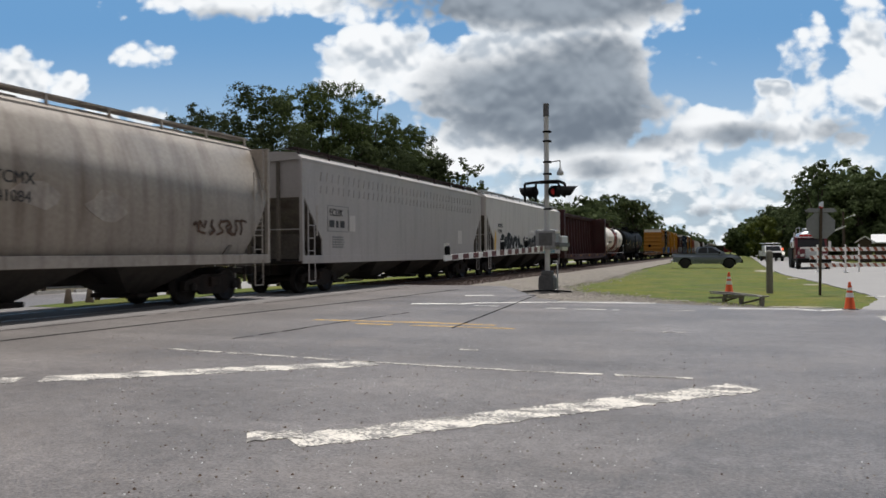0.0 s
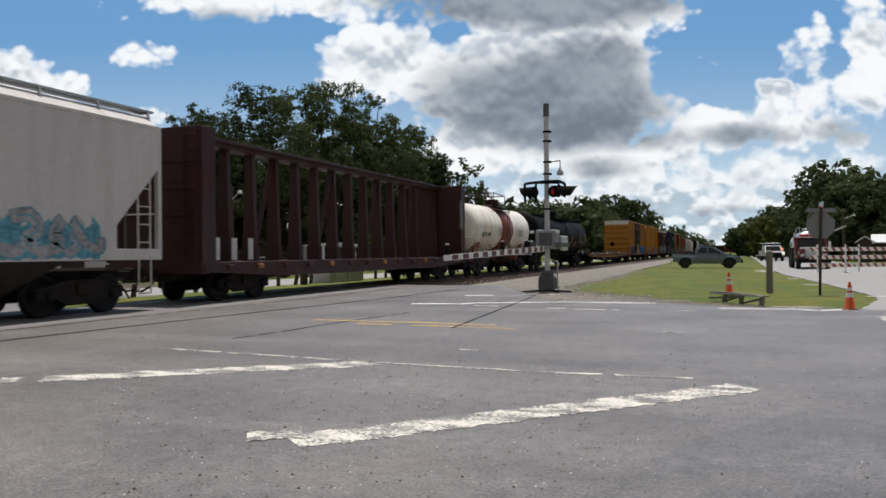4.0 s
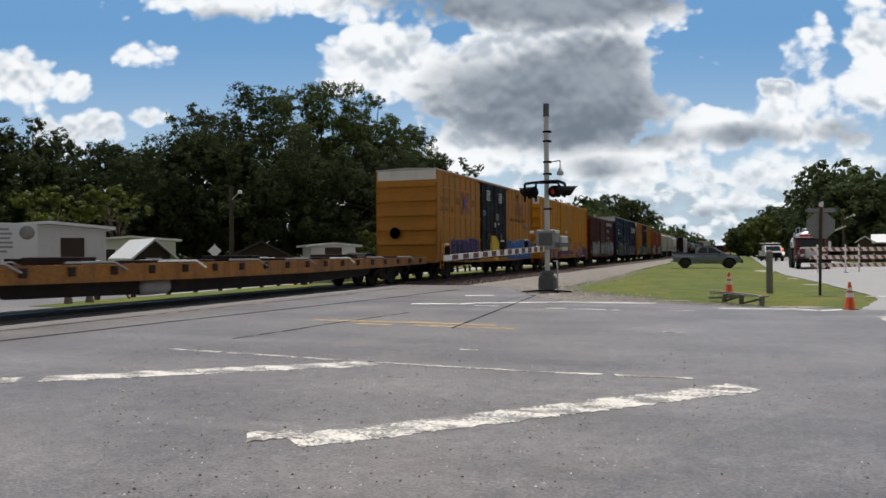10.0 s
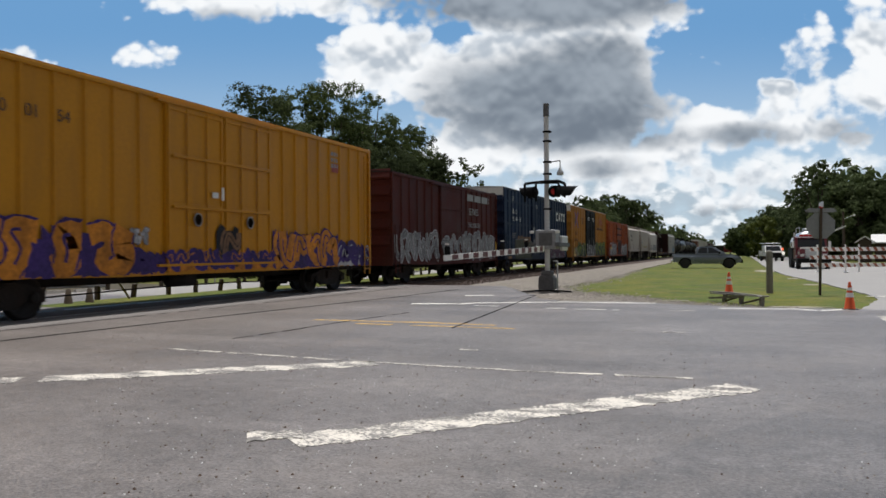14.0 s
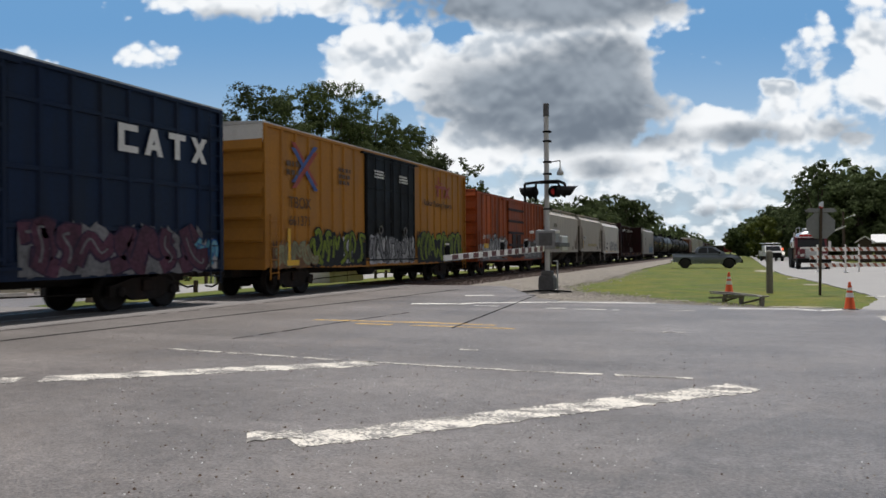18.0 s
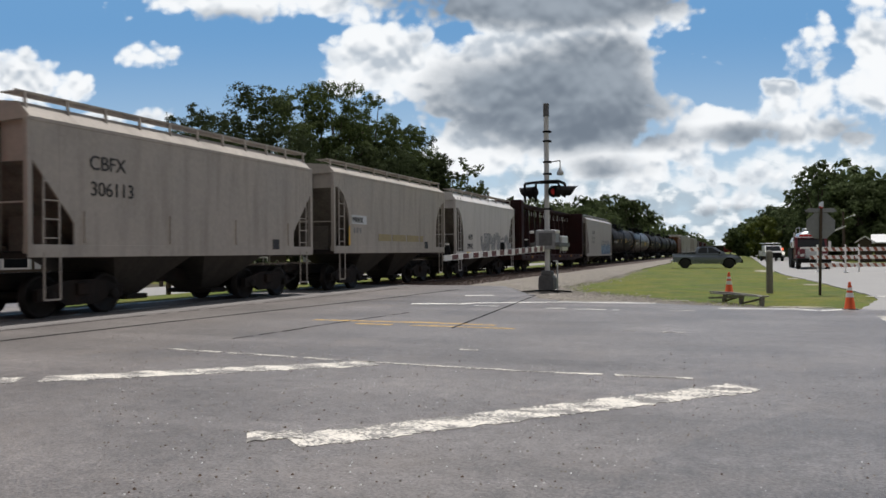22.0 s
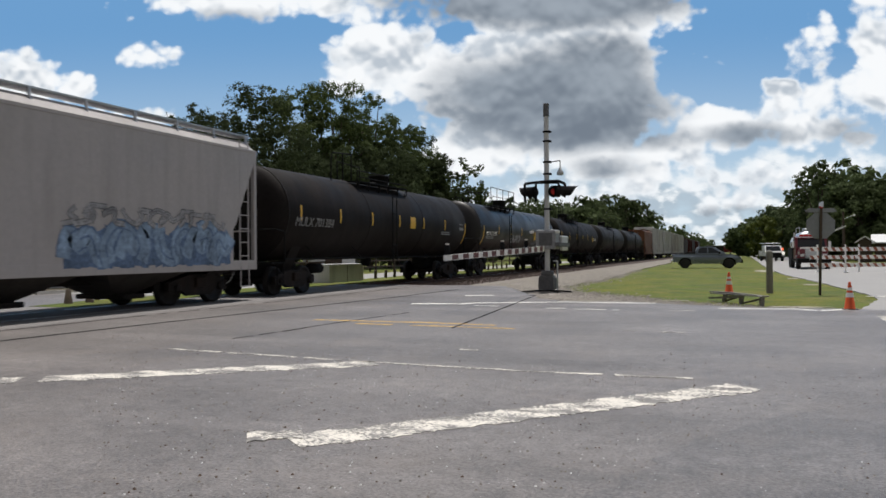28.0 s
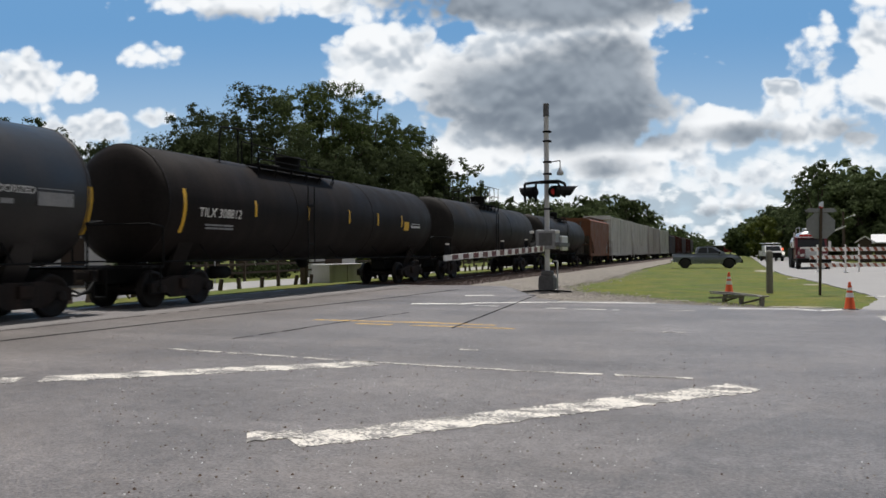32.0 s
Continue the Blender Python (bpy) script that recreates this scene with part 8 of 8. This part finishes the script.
# ---------------------------------------------------------------- trees
def leaf_cloud(centres, radii, per, size, rnd_, flat=0.75):
    """Small bent leaf sprays round many clump centres."""
    n = len(centres) * per
    c = np.repeat(np.array(centres), per, axis=0)
    r = np.repeat(np.array(radii), per)
    d = rnd_.normal(size=(n, 3))
    d /= np.linalg.norm(d, axis=1)[:, None]
    tuft = max(3, per // 18)
    rad = r * (0.35 + 0.65 * rnd_.random(n) ** 0.5)
    # leaves gather in tufts, which leave gaps between them
    pick = (np.arange(n) // per) * per + rnd_.integers(0, tuft, n)
    d, rad = d[pick], rad[pick]
    core = d * rad[:, None] * np.array([1, 1, flat])
    off = rnd_.normal(size=(n, 3)) * (r * 0.13)[:, None] * np.array([1, 1, 0.75])
    p = c + core + off
    out = d + np.array([0, 0, 0.35]) + off / (r * 0.2)[:, None] + rnd_.normal(size=(n, 3)) * 0.45
    out /= np.linalg.norm(out, axis=1)[:, None]
    a = np.cross(out, rnd_.normal(size=(n, 3)))
    a /= np.linalg.norm(a, axis=1)[:, None]
    b = np.cross(out, a)
    s = size * (0.6 + 0.8 * rnd_.random(n))
    a *= s[:, None]
    b *= (s * 0.6)[:, None]
    v = np.stack([p - a, p + b * 0.9, p + a, p - b], axis=1).reshape(-1, 3)
    f = np.arange(n * 4).reshape(-1, 4)
    return v, f


def tree(x, y, h, spread, leaf, label, seed, base=0.25, clumps=120, per=260, size=0.135, kind="tree", z0=-0.1, trunk_r=None, flat=0.8):
    rr = np.random.default_rng(seed)
    rn = random.Random(seed)
    t = thing(kind, pose(x, y, z0), label, "tree")
    tr = trunk_r or h * 0.022
    mb = MB()
    pts = [Vector((0, 0, 0))]
    for k in range(1, 6):
        pts.append(Vector((rn.uniform(-0.25, 0.25) * k * 0.4, rn.uniform(-0.25, 0.25) * k * 0.4, h * 0.72 * k / 5)))
    for k in range(5):
        mb.rod(pts[k], pts[k + 1], tr * (1 - 0.15 * k), 8, tr * (1 - 0.15 * (k + 1)))
    part("trunk", mb, M["bark"], t)
    cen, rad = [], []
    zc = h * (base + 1) / 2
    hz = h * (1 - base) / 2
    while len(cen) < clumps:
        d = rr.normal(size=3)
        d /= np.linalg.norm(d)
        q = 0.45 + 0.55 * rr.random() ** 0.6
        lump = 1 + 0.22 * math.sin(3 * math.atan2(d[1], d[0]) + seed) + 0.15 * math.sin(5 * d[2] + seed)
        c_ = np.array([d[0] * spread * q * lump, d[1] * spread * q * lump, zc + d[2] * hz * q])
        cen.append(c_)
        rad.append(spread * (0.16 + 0.14 * rr.random()))
    for k in range(0, clumps, max(1, clumps // 12)):
        c_ = cen[k]
        a = pts[min(4, 2 + k % 3)]
        mid = Vector(((a.x + c_[0]) / 2, (a.y + c_[1]) / 2, (a.z + c_[2]) / 2 + 0.04 * h * rn.uniform(-1, 1)))
        part("limb", MB().rod(a, mid, tr * 0.42, 6, tr * 0.25).rod(mid, c_, tr * 0.25, 5, tr * 0.08), M["bark"], t)
    v, f = leaf_cloud(cen, rad, int(per * 1.15), size * 0.8, rr, flat)
    part("crown", leaf_mesh("crown", v, M[leaf]), None, t)
    return t

def along(px, d):
    """Ground place at a level bearing: px of a 1568-wide view, d metres away."""
    a = math.atan((px - 784) / 1400) - radians(20.49)
    return d * math.sin(a), d * math.cos(a)


for px, d, hh, sp, leaf, lb, seed, kw in (
        (350, 64, 11.6, 5.0, "leaf", "dense dark live oak hung with moss", 1, dict(base=0.12)),
        (430, 68, 15.0, 5.4, "leaf", "dense dark green live oak", 2, dict(base=0.1)),
        (385, 64, 11.0, 5.0, "leaf", "dense dark green live oak", 21, dict(base=0.06)),
        (520, 72, 17.2, 4.6, "leaf_light", "tall broadleaf tree with an open crown", 3, dict(base=0.3, clumps=80)),
        (590, 74, 17.4, 4.8, "leaf_light", "tall broadleaf tree with gaps in the crown", 4, dict(base=0.3, clumps=70)),
        (500, 66, 11.5, 5.6, "leaf", "dark spreading live oak tree", 5, dict(base=0.06)),
        (600, 68, 10.0, 5.4, "leaf", "dark spreading live oak tree", 6, dict(base=0.06)),
        (655, 78, 16.8, 4.6, "leaf_light", "tall green broadleaf tree", 7, dict(base=0.25, clumps=80)),
        (702, 82, 15.2, 4.2, "leaf_light", "tall green broadleaf tree", 8, dict(base=0.15)),
        (690, 72, 11.0, 4.6, "leaf", "dark spreading broadleaf tree", 9, dict(base=0.05)),
        (745, 86, 14.2, 3.8, "leaf", "dark green broadleaf tree behind the street", 10, dict(base=0.08)),
        (772, 80, 10.6, 3.0, "leaf", "dark green broadleaf tree behind the street", 31, dict(base=0.05)),
        (830, 96, 13.0, 2.6, "leaf_light", "slender young green tree", 11, dict(base=0.05, clumps=90, per=170)),
        (860, 120, 9.0, 5.0, "leaf", "dark green broadleaf tree behind the street", 12, dict(base=0.05)),
        (655, 58, 3.4, 1.2, "leaf_yellow", "small bright yellow-green shrub tree", 13, dict(base=0.2, clumps=30, per=60, size=0.16)),
        (240, 68, 9.6, 4.8, "leaf", "dark green broadleaf tree behind the street", 14, dict(base=0.08)),
        (160, 64, 9.8, 4.8, "leaf", "dark green broadleaf tree behind the street", 15, dict(base=0.08)),
        (62, 62, 10.6, 4.2, "leaf", "dark green broadleaf tree behind the street", 16, dict(base=0.08)),
        (-30, 62, 9.8, 5.2, "leaf", "dark green broadleaf tree behind the street", 17, dict(base=0.08)),
        (100, 54, 5.6, 2.6, "leaf_yellow", "yellow-green flowering crape myrtle", 18, dict(base=0.5, clumps=34, per=90, flat=0.5)),
        (205, 55, 6.2, 2.2, "leaf_yellow", "yellow-green flowering crape myrtle", 19, dict(base=0.55, clumps=30, per=90, flat=0.5)),
        (930, 150, 11.0, 7.0, "leaf_mid", "dark green broadleaf tree behind the street", 41, dict(base=0.05, size=0.24)),
        (1000, 165, 11.5, 7.0, "leaf_mid", "dark green broadleaf tree behind the street", 42, dict(base=0.05, size=0.24)),
        (1055, 175, 12.5, 6.0, "leaf_mid", "dark green broadleaf tree behind the street", 43, dict(base=0.05, size=0.24)),
        (1085, 180, 14.5, 4.6, "leaf_mid", "tall pine with an open crown", 44, dict(base=0.35, size=0.22, clumps=50)),
        (1122, 185, 13.2, 4.4, "leaf_mid", "dark tall pine tree", 45, dict(base=0.1, size=0.22)),
        (1040, 170, 9.0, 7.0, "leaf_mid", "dark green broadleaf tree behind the street", 46, dict(base=0.05, size=0.24)),
        (1385, 130, 8.2, 4.6, "leaf_mid", "dark green broadleaf tree behind the street", 51, dict(base=0.05, size=0.2)),
        (1448, 110, 12.6, 4.0, "leaf_mid", "tall dark green oak tree", 52, dict(base=0.15, size=0.17, clumps=75)),
        (1515, 105, 9.4, 4.4, "leaf_mid", "tall dark green oak tree", 53, dict(base=0.12, size=0.19)),
        (1575, 108, 10.4, 4.4, "leaf_mid", "tall dark green oak tree", 54, dict(base=0.12, size=0.19)),
        (1480, 120, 7.6, 6.0, "leaf_mid", "dark green broadleaf tree behind the street", 55, dict(base=0.03, size=0.2)),
        (1352, 118, 6.0, 2.2, "leaf_yellow", "bright yellow-green broadleaf tree", 61, dict(base=0.05, size=0.2, clumps=60)),
        (1350, 160, 7.6, 4.6, "leaf_mid", "dark green broadleaf tree behind the street", 56, dict(base=0.03, size=0.24)),
        (1322, 200, 7.0, 5.0, "leaf_mid", "dark green broadleaf tree behind the street", 57, dict(base=0.03, size=0.28))):
    tree(*along(px, d), hh, sp, leaf, lb, seed, **kw)

hr = np.random.default_rng(9)
for px, d, w in ((225, 42.0, 1.6), (285, 43.0, 1.4), (470, 46.0, 1.4)):
    hx, hy = along(px, d)
    t = thing("hedge", pose(hx, hy, -0.1), "dark clipped hedge in front of the houses", "hedge", "hedges by the street")
    hc = [np.array([hr.uniform(-w, w), hr.uniform(-w, w) * 0.9, hr.uniform(0.1, 0.85)]) for k in range(70)]
    hv, hf_ = leaf_cloud(hc, [0.34] * 70, 90, 0.06, hr, 0.9)
    part("leaves", leaf_mesh("leaves", hv, M["leaf"]), None, t)
    for k in range(4):
        part("stem", MB().rod((hr.uniform(-w, w) * 0.7, hr.uniform(-w, w) * 0.7, 0), (hr.uniform(-w, w) * 0.7, hr.uniform(-w, w) * 0.7, 0.7), 0.03), M["bark"], t)

# far woods down the line, on both sides
rr = np.random.default_rng(77)
cen, rad = [], []
for k in range(520):
    u = k / 520
    y = 150 + 800 * u ** 1.6
    for side in (-1, 1):
        x = (-27 - 7 * rr.random()) if side < 0 else (13 + 12 * rr.random())
        hgt = (11.5 + 3.0 * rr.random()) * (0.9 + 0.25 * math.sin(y * 0.05)) * (min(0.88, 0.60 + 0.28 * (y - 150) / 110) if side < 0 else 1.0)
        for j in range(2):
            cen.append(np.array([x, y + rr.normal() * 3, hgt * (0.15 + 0.8 * rr.random())]))
            rad.append(2.2 + 1.5 * rr.random())
v, f = leaf_cloud(cen, rad, 34, 0.75, rr, 0.9)
me = leaf_mesh("far_woods", v, M["leaf_mid"])
tagged(new("far_woods", me), "dark green woods along the far end of the line", "woods", kind="stuff")
cen, rad = [], []
for k in range(520):
    a = radians(rr.uniform(-62, -14))
    d = rr.uniform(95, 150)
    cen.append(np.array([d * math.sin(a), d * math.cos(a), rr.uniform(0.2, 7.5)]))
    rad.append(rr.uniform(1.8, 3.2))
for k in range(160):
    cen.append(np.array([rr.uniform(22, 60), rr.uniform(95, 150), rr.uniform(0.2, 7.0)]))
    rad.append(rr.uniform(2.0, 3.4))
v, f = leaf_cloud(cen, rad, 60, 0.5, rr, 0.9)
me = leaf_mesh("underwood", v, M["leaf"])
tagged(new("underwood", me), "dark undergrowth behind the trees", "woods", kind="stuff")


# ---------------------------------------------------------------- sky
def cloud_material():
    """Blue sky with heaped clouds; u, v are bearing and height as tangents in the dome's own space."""
    m = bpy.data.materials.new("cloudy_sky")
    m.use_nodes = True
    n, l = m.node_tree.nodes, m.node_tree.links
    n.remove(n["Principled BSDF"])
    em = n.new("ShaderNodeEmission")
    l.new(em.outputs[0], n["Material Output"].inputs[0])

    def math_(op, a, b=None, c=None, clamp=False):
        q = n.new("ShaderNodeMath")
        q.operation, q.use_clamp = op, clamp
        for i, s_ in enumerate((a, b, c)):
            if s_ is None:
                continue
            if isinstance(s_, (int, float)):
                q.inputs[i].default_value = s_
            else:
                l.new(s_, q.inputs[i])
        return q.outputs[0]

    def remap(val, a, b, c=0.0, d=1.0, smooth=True):
        q = n.new("ShaderNodeMapRange")
        q.interpolation_type = 'SMOOTHSTEP' if smooth else 'LINEAR'
        for i, s_ in zip(("From Min", "From Max", "To Min", "To Max"), (a, b, c, d)):
            q.inputs[i].default_value = s_
        l.new(val, q.inputs["Value"])
        return q.outputs[0]

    def mixc(fac, a, b):
        q = n.new("ShaderNodeMix")
        q.data_type = 'RGBA'
        l.new(fac, q.inputs["Factor"])
        for k, s_ in (("A", a), ("B", b)):
            if isinstance(s_, tuple):
                q.inputs[k].default_value = (*s_, 1)
            else:
                l.new(s_, q.inputs[k])
        return q.outputs["Result"]
    tc = n.new("ShaderNodeTexCoord")
    sep = n.new("ShaderNodeSeparateXYZ")
    l.new(tc.outputs["Object"], sep.inputs[0])
    u = math_('DIVIDE', sep.outputs[0], sep.outputs[1])
    v = math_('DIVIDE', sep.outputs[2], sep.outputs[1])
    vec = n.new("ShaderNodeCombineXYZ")
    l.new(u, vec.inputs[0])
    l.new(v, vec.inputs[1])

    def fbm(scale, detail, rough, off, sx=1.0, sy=1.0):
        mp = n.new("ShaderNodeMapping")
        mp.inputs["Location"].default_value = off
        mp.inputs["Scale"].default_value = (sx, sy, 1)
        l.new(vec.outputs[0], mp.inputs[0])
        q = n.new("ShaderNodeTexNoise")
        q.inputs["Scale"].default_value, q.inputs["Detail"].default_value, q.inputs["Roughness"].default_value = scale, detail, rough
        l.new(mp.outputs[0], q.inputs["Vector"])
        return q.outputs["Fac"]
    def shifted(scale, detail, rough, off, sx, sy, dv):
        return fbm(scale, detail, rough, (off[0], off[1] + dv * sy, 0), sx, sy)
    lump = fbm(8.0, 8, 0.58, (3.1, 1.7, 0), 1.0, 1.2)
    body = fbm(4.5, 5, 0.55, (7.7, 2.2, 0), 1.0, 1.8)
    low = fbm(9.0, 8, 0.56, (1.3, 9.1, 0), 0.9, 1.7)
    low_up = shifted(9.0, 8, 0.56, (1.3, 9.1, 0), 0.9, 1.7, 0.016)

    def billow(dv):
        """Round heads of cloud at three sizes, on a slightly twisted ground."""
        tw = n.new("ShaderNodeTexNoise")
        tw.inputs["Scale"].default_value, tw.inputs["Detail"].default_value = 7.0, 4
        l.new(vec.outputs[0], tw.inputs["Vector"])
        sc = n.new("ShaderNodeVectorMath")
        sc.operation = 'MULTIPLY_ADD'
        sc.inputs[1].default_value = (0.07, 0.07, 0)
        l.new(tw.outputs["Color"], sc.inputs[0])
        mp = n.new("ShaderNodeMapping")
        mp.inputs["Location"].default_value = (0, dv * 1.25, 0)
        mp.inputs["Scale"].default_value = (1, 1.25, 1)
        l.new(vec.outputs[0], mp.inputs[0])
        l.new(mp.outputs[0], sc.inputs[2])
        total = None
        for scale, k in ((13.0, 0.5), (29.0, 0.3), (63.0, 0.2)):
            q = n.new("ShaderNodeTexVoronoi")
            q.voronoi_dimensions, q.feature = '2D', 'SMOOTH_F1'
            q.inputs["Scale"].default_value, q.inputs["Smoothness"].default_value = scale, 0.55
            l.new(sc.outputs[0], q.inputs["Vector"])
            h = math_('MULTIPLY', math_('SUBTRACT', 0.75, q.outputs["Distance"]), k)
            total = h if total is None else math_('ADD', total, h)
        return total
    heads, heads_up = billow(0.0), billow(0.011)
    # heaps: bearing, height, half width, half height, weight
    def field(rows, soft):
        total = None
        for x, y, w, h, k in rows:
            a = math_('MULTIPLY', math_('SUBTRACT', u, (x - 784) / 1400), 1400 / w)
            b = math_('MULTIPLY', math_('SUBTRACT', v, (447 - y) / 1400), 1400 / h)
            d = math_('ADD', math_('MULTIPLY', a, a), math_('MULTIPLY', b, b))
            g = math_('MULTIPLY', math_('SUBTRACT', 1.0, d), k)
            g = math_('MAXIMUM', g, -1.1)
            total = g if total is None else math_('SMOOTH_MAX', total, g, soft)
        return total
    dens = field(CLOUDS, 0.25)
    edge = math_('ADD', math_('MULTIPLY', math_('SUBTRACT', lump, 0.5), 3.6), math_('MULTIPLY', math_('SUBTRACT', heads, 0.42), 2.4))
    d1 = math_('ADD', dens, edge)
    cover = remap(d1, -0.22, 0.34)
    # small clouds packed towards the horizon
    hz = remap(v, 0.03, 0.20, 0.22, -0.22)
    cover2 = remap(math_('ADD', math_('ADD', low, hz), math_('MULTIPLY', math_('SUBTRACT', heads, 0.42), 0.35)), 0.45, 0.66)
    shade = math_('ADD', field(SHADES, 0.4), math_('ADD', math_('MULTIPLY', math_('SUBTRACT', body, 0.5), 2.0), math_('MULTIPLY', math_('SUBTRACT', lump, 0.5), 1.6)))
    gfac = remap(shade, -0.5, 0.95)
    top = remap(v, 0.0, 0.30)
    blue = mixc(top, (0.56, 0.70, 0.80), (0.155, 0.345, 0.62))
    soft_a = fbm(7.0, 4, 0.5, (5.1, 1.2, 0), 1.0, 1.3)
    soft_b = shifted(7.0, 4, 0.5, (5.1, 1.2, 0), 1.0, 1.3, 0.03)
    relief = math_('ADD', math_('SUBTRACT', soft_a, soft_b), math_('MULTIPLY', math_('SUBTRACT', heads, heads_up), 0.55))
    lit = remap(relief, -0.13, 0.07)
    white = mixc(lit, (0.50, 0.56, 0.63), (0.94, 0.96, 0.98))
    white = mixc(remap(d1, 0.0, 0.7), (0.88, 0.92, 0.96), white)
    dark = mixc(remap(relief, -0.24, 0.26), (0.175, 0.212, 0.262), (0.335, 0.385, 0.445))
    cloud = mixc(gfac, white, dark)
    lrel = remap(math_('ADD', math_('SUBTRACT', low, low_up), math_('MULTIPLY', math_('SUBTRACT', heads, heads_up), 0.35)), -0.06, 0.05)
    c1 = mixc(cover2, blue, mixc(lrel, (0.44, 0.535, 0.62), (0.88, 0.92, 0.95)))
    out = mixc(cover, c1, cloud)
    l.new(out, em.inputs[0])
    em.inputs[1].default_value = 1.0
    return m


CLOUDS = ((40, 140, 80, 55, 0.9), (122, 150, 42, 38, 0.9), (262, 100, 55, 28, 0.8), (272, 196, 40, 22, 0.7), (150, 235, 80, 40, 0.6), (530, -5, 220, 50, 1.0), (690, 110, 150, 70, 1.3),
          (960, 170, 230, 140, 2.6), (1000, 5, 270, 75, 2.2), (860, 270, 110, 45, 0.9), (1250, 115, 40, 36, 0.8), (1175, 195, 60, 55, 0.9), (1300, 225, 150, 42, 0.8), (1540, 110, 60, 140, 0.9), (1470, 235, 140, 42, 0.7), (1100, 300, 150, 45, 0.7), (1300, 330, 150, 40, 0.5), (1010, 350, 110, 40, 0.5), (1440, 95, 46, 60, 0.5), (1400, 180, 70, 40, 0.6), (1220, 260, 120, 36, 0.7))
SHADES = ((985, 180, 225, 95, 1.6), (1060, 120, 110, 60, 1.0), (960, -5, 300, 60, 1.3), (850, 175, 120, 70, 0.8), (1320, 245, 90, 20, 0.6), (1100, 245, 140, 26, 0.8), (1520, 240, 70, 22, 0.5), (430, 30, 80, 16, 0.4), (1250, 385, 140, 14, 0.5), (1080, 300, 70, 22, 0.5))
R = 3200.0
vv, ff = [], []
NU, NV = 48, 16
for j in range(NV + 1):
    for i in range(NU + 1):
        a, e_ = radians(-62 + 124 * i / NU), radians(-1.5 + 41 * j / NV)
        vv.append((R * math.sin(a), R * math.cos(a), R * math.tan(e_)))
for j in range(NV):
    for i in range(NU):
        k = j * (NU + 1) + i
        ff.append((k, k + 1, k + NU + 2, k + NU + 1))
me = bpy.data.meshes.new("backdrop")
me.from_pydata(vv, [], ff)
me.materials.append(cloud_material())
backdrop = tagged(new("backdrop", me), "blue summer sky with heaped white and grey clouds", "sky", kind="structure")


# ---------------------------------------------------------------- movement
def motions():
    for car, s_ in cars:
        walk(car, [(t_, pose(TRACK_X, s_ - SPEED * t_, 0)) for t_ in (0.0, 8.0, 16.0, 24.0, 32.0)])
    walk(backdrop, [(t_, pose(0, 0, 1.31, 0, 0, 20.49 + 0.25 - 0.5 * t_ / 32)) for t_ in (0.0, 16.0, 32.0)])


motions()
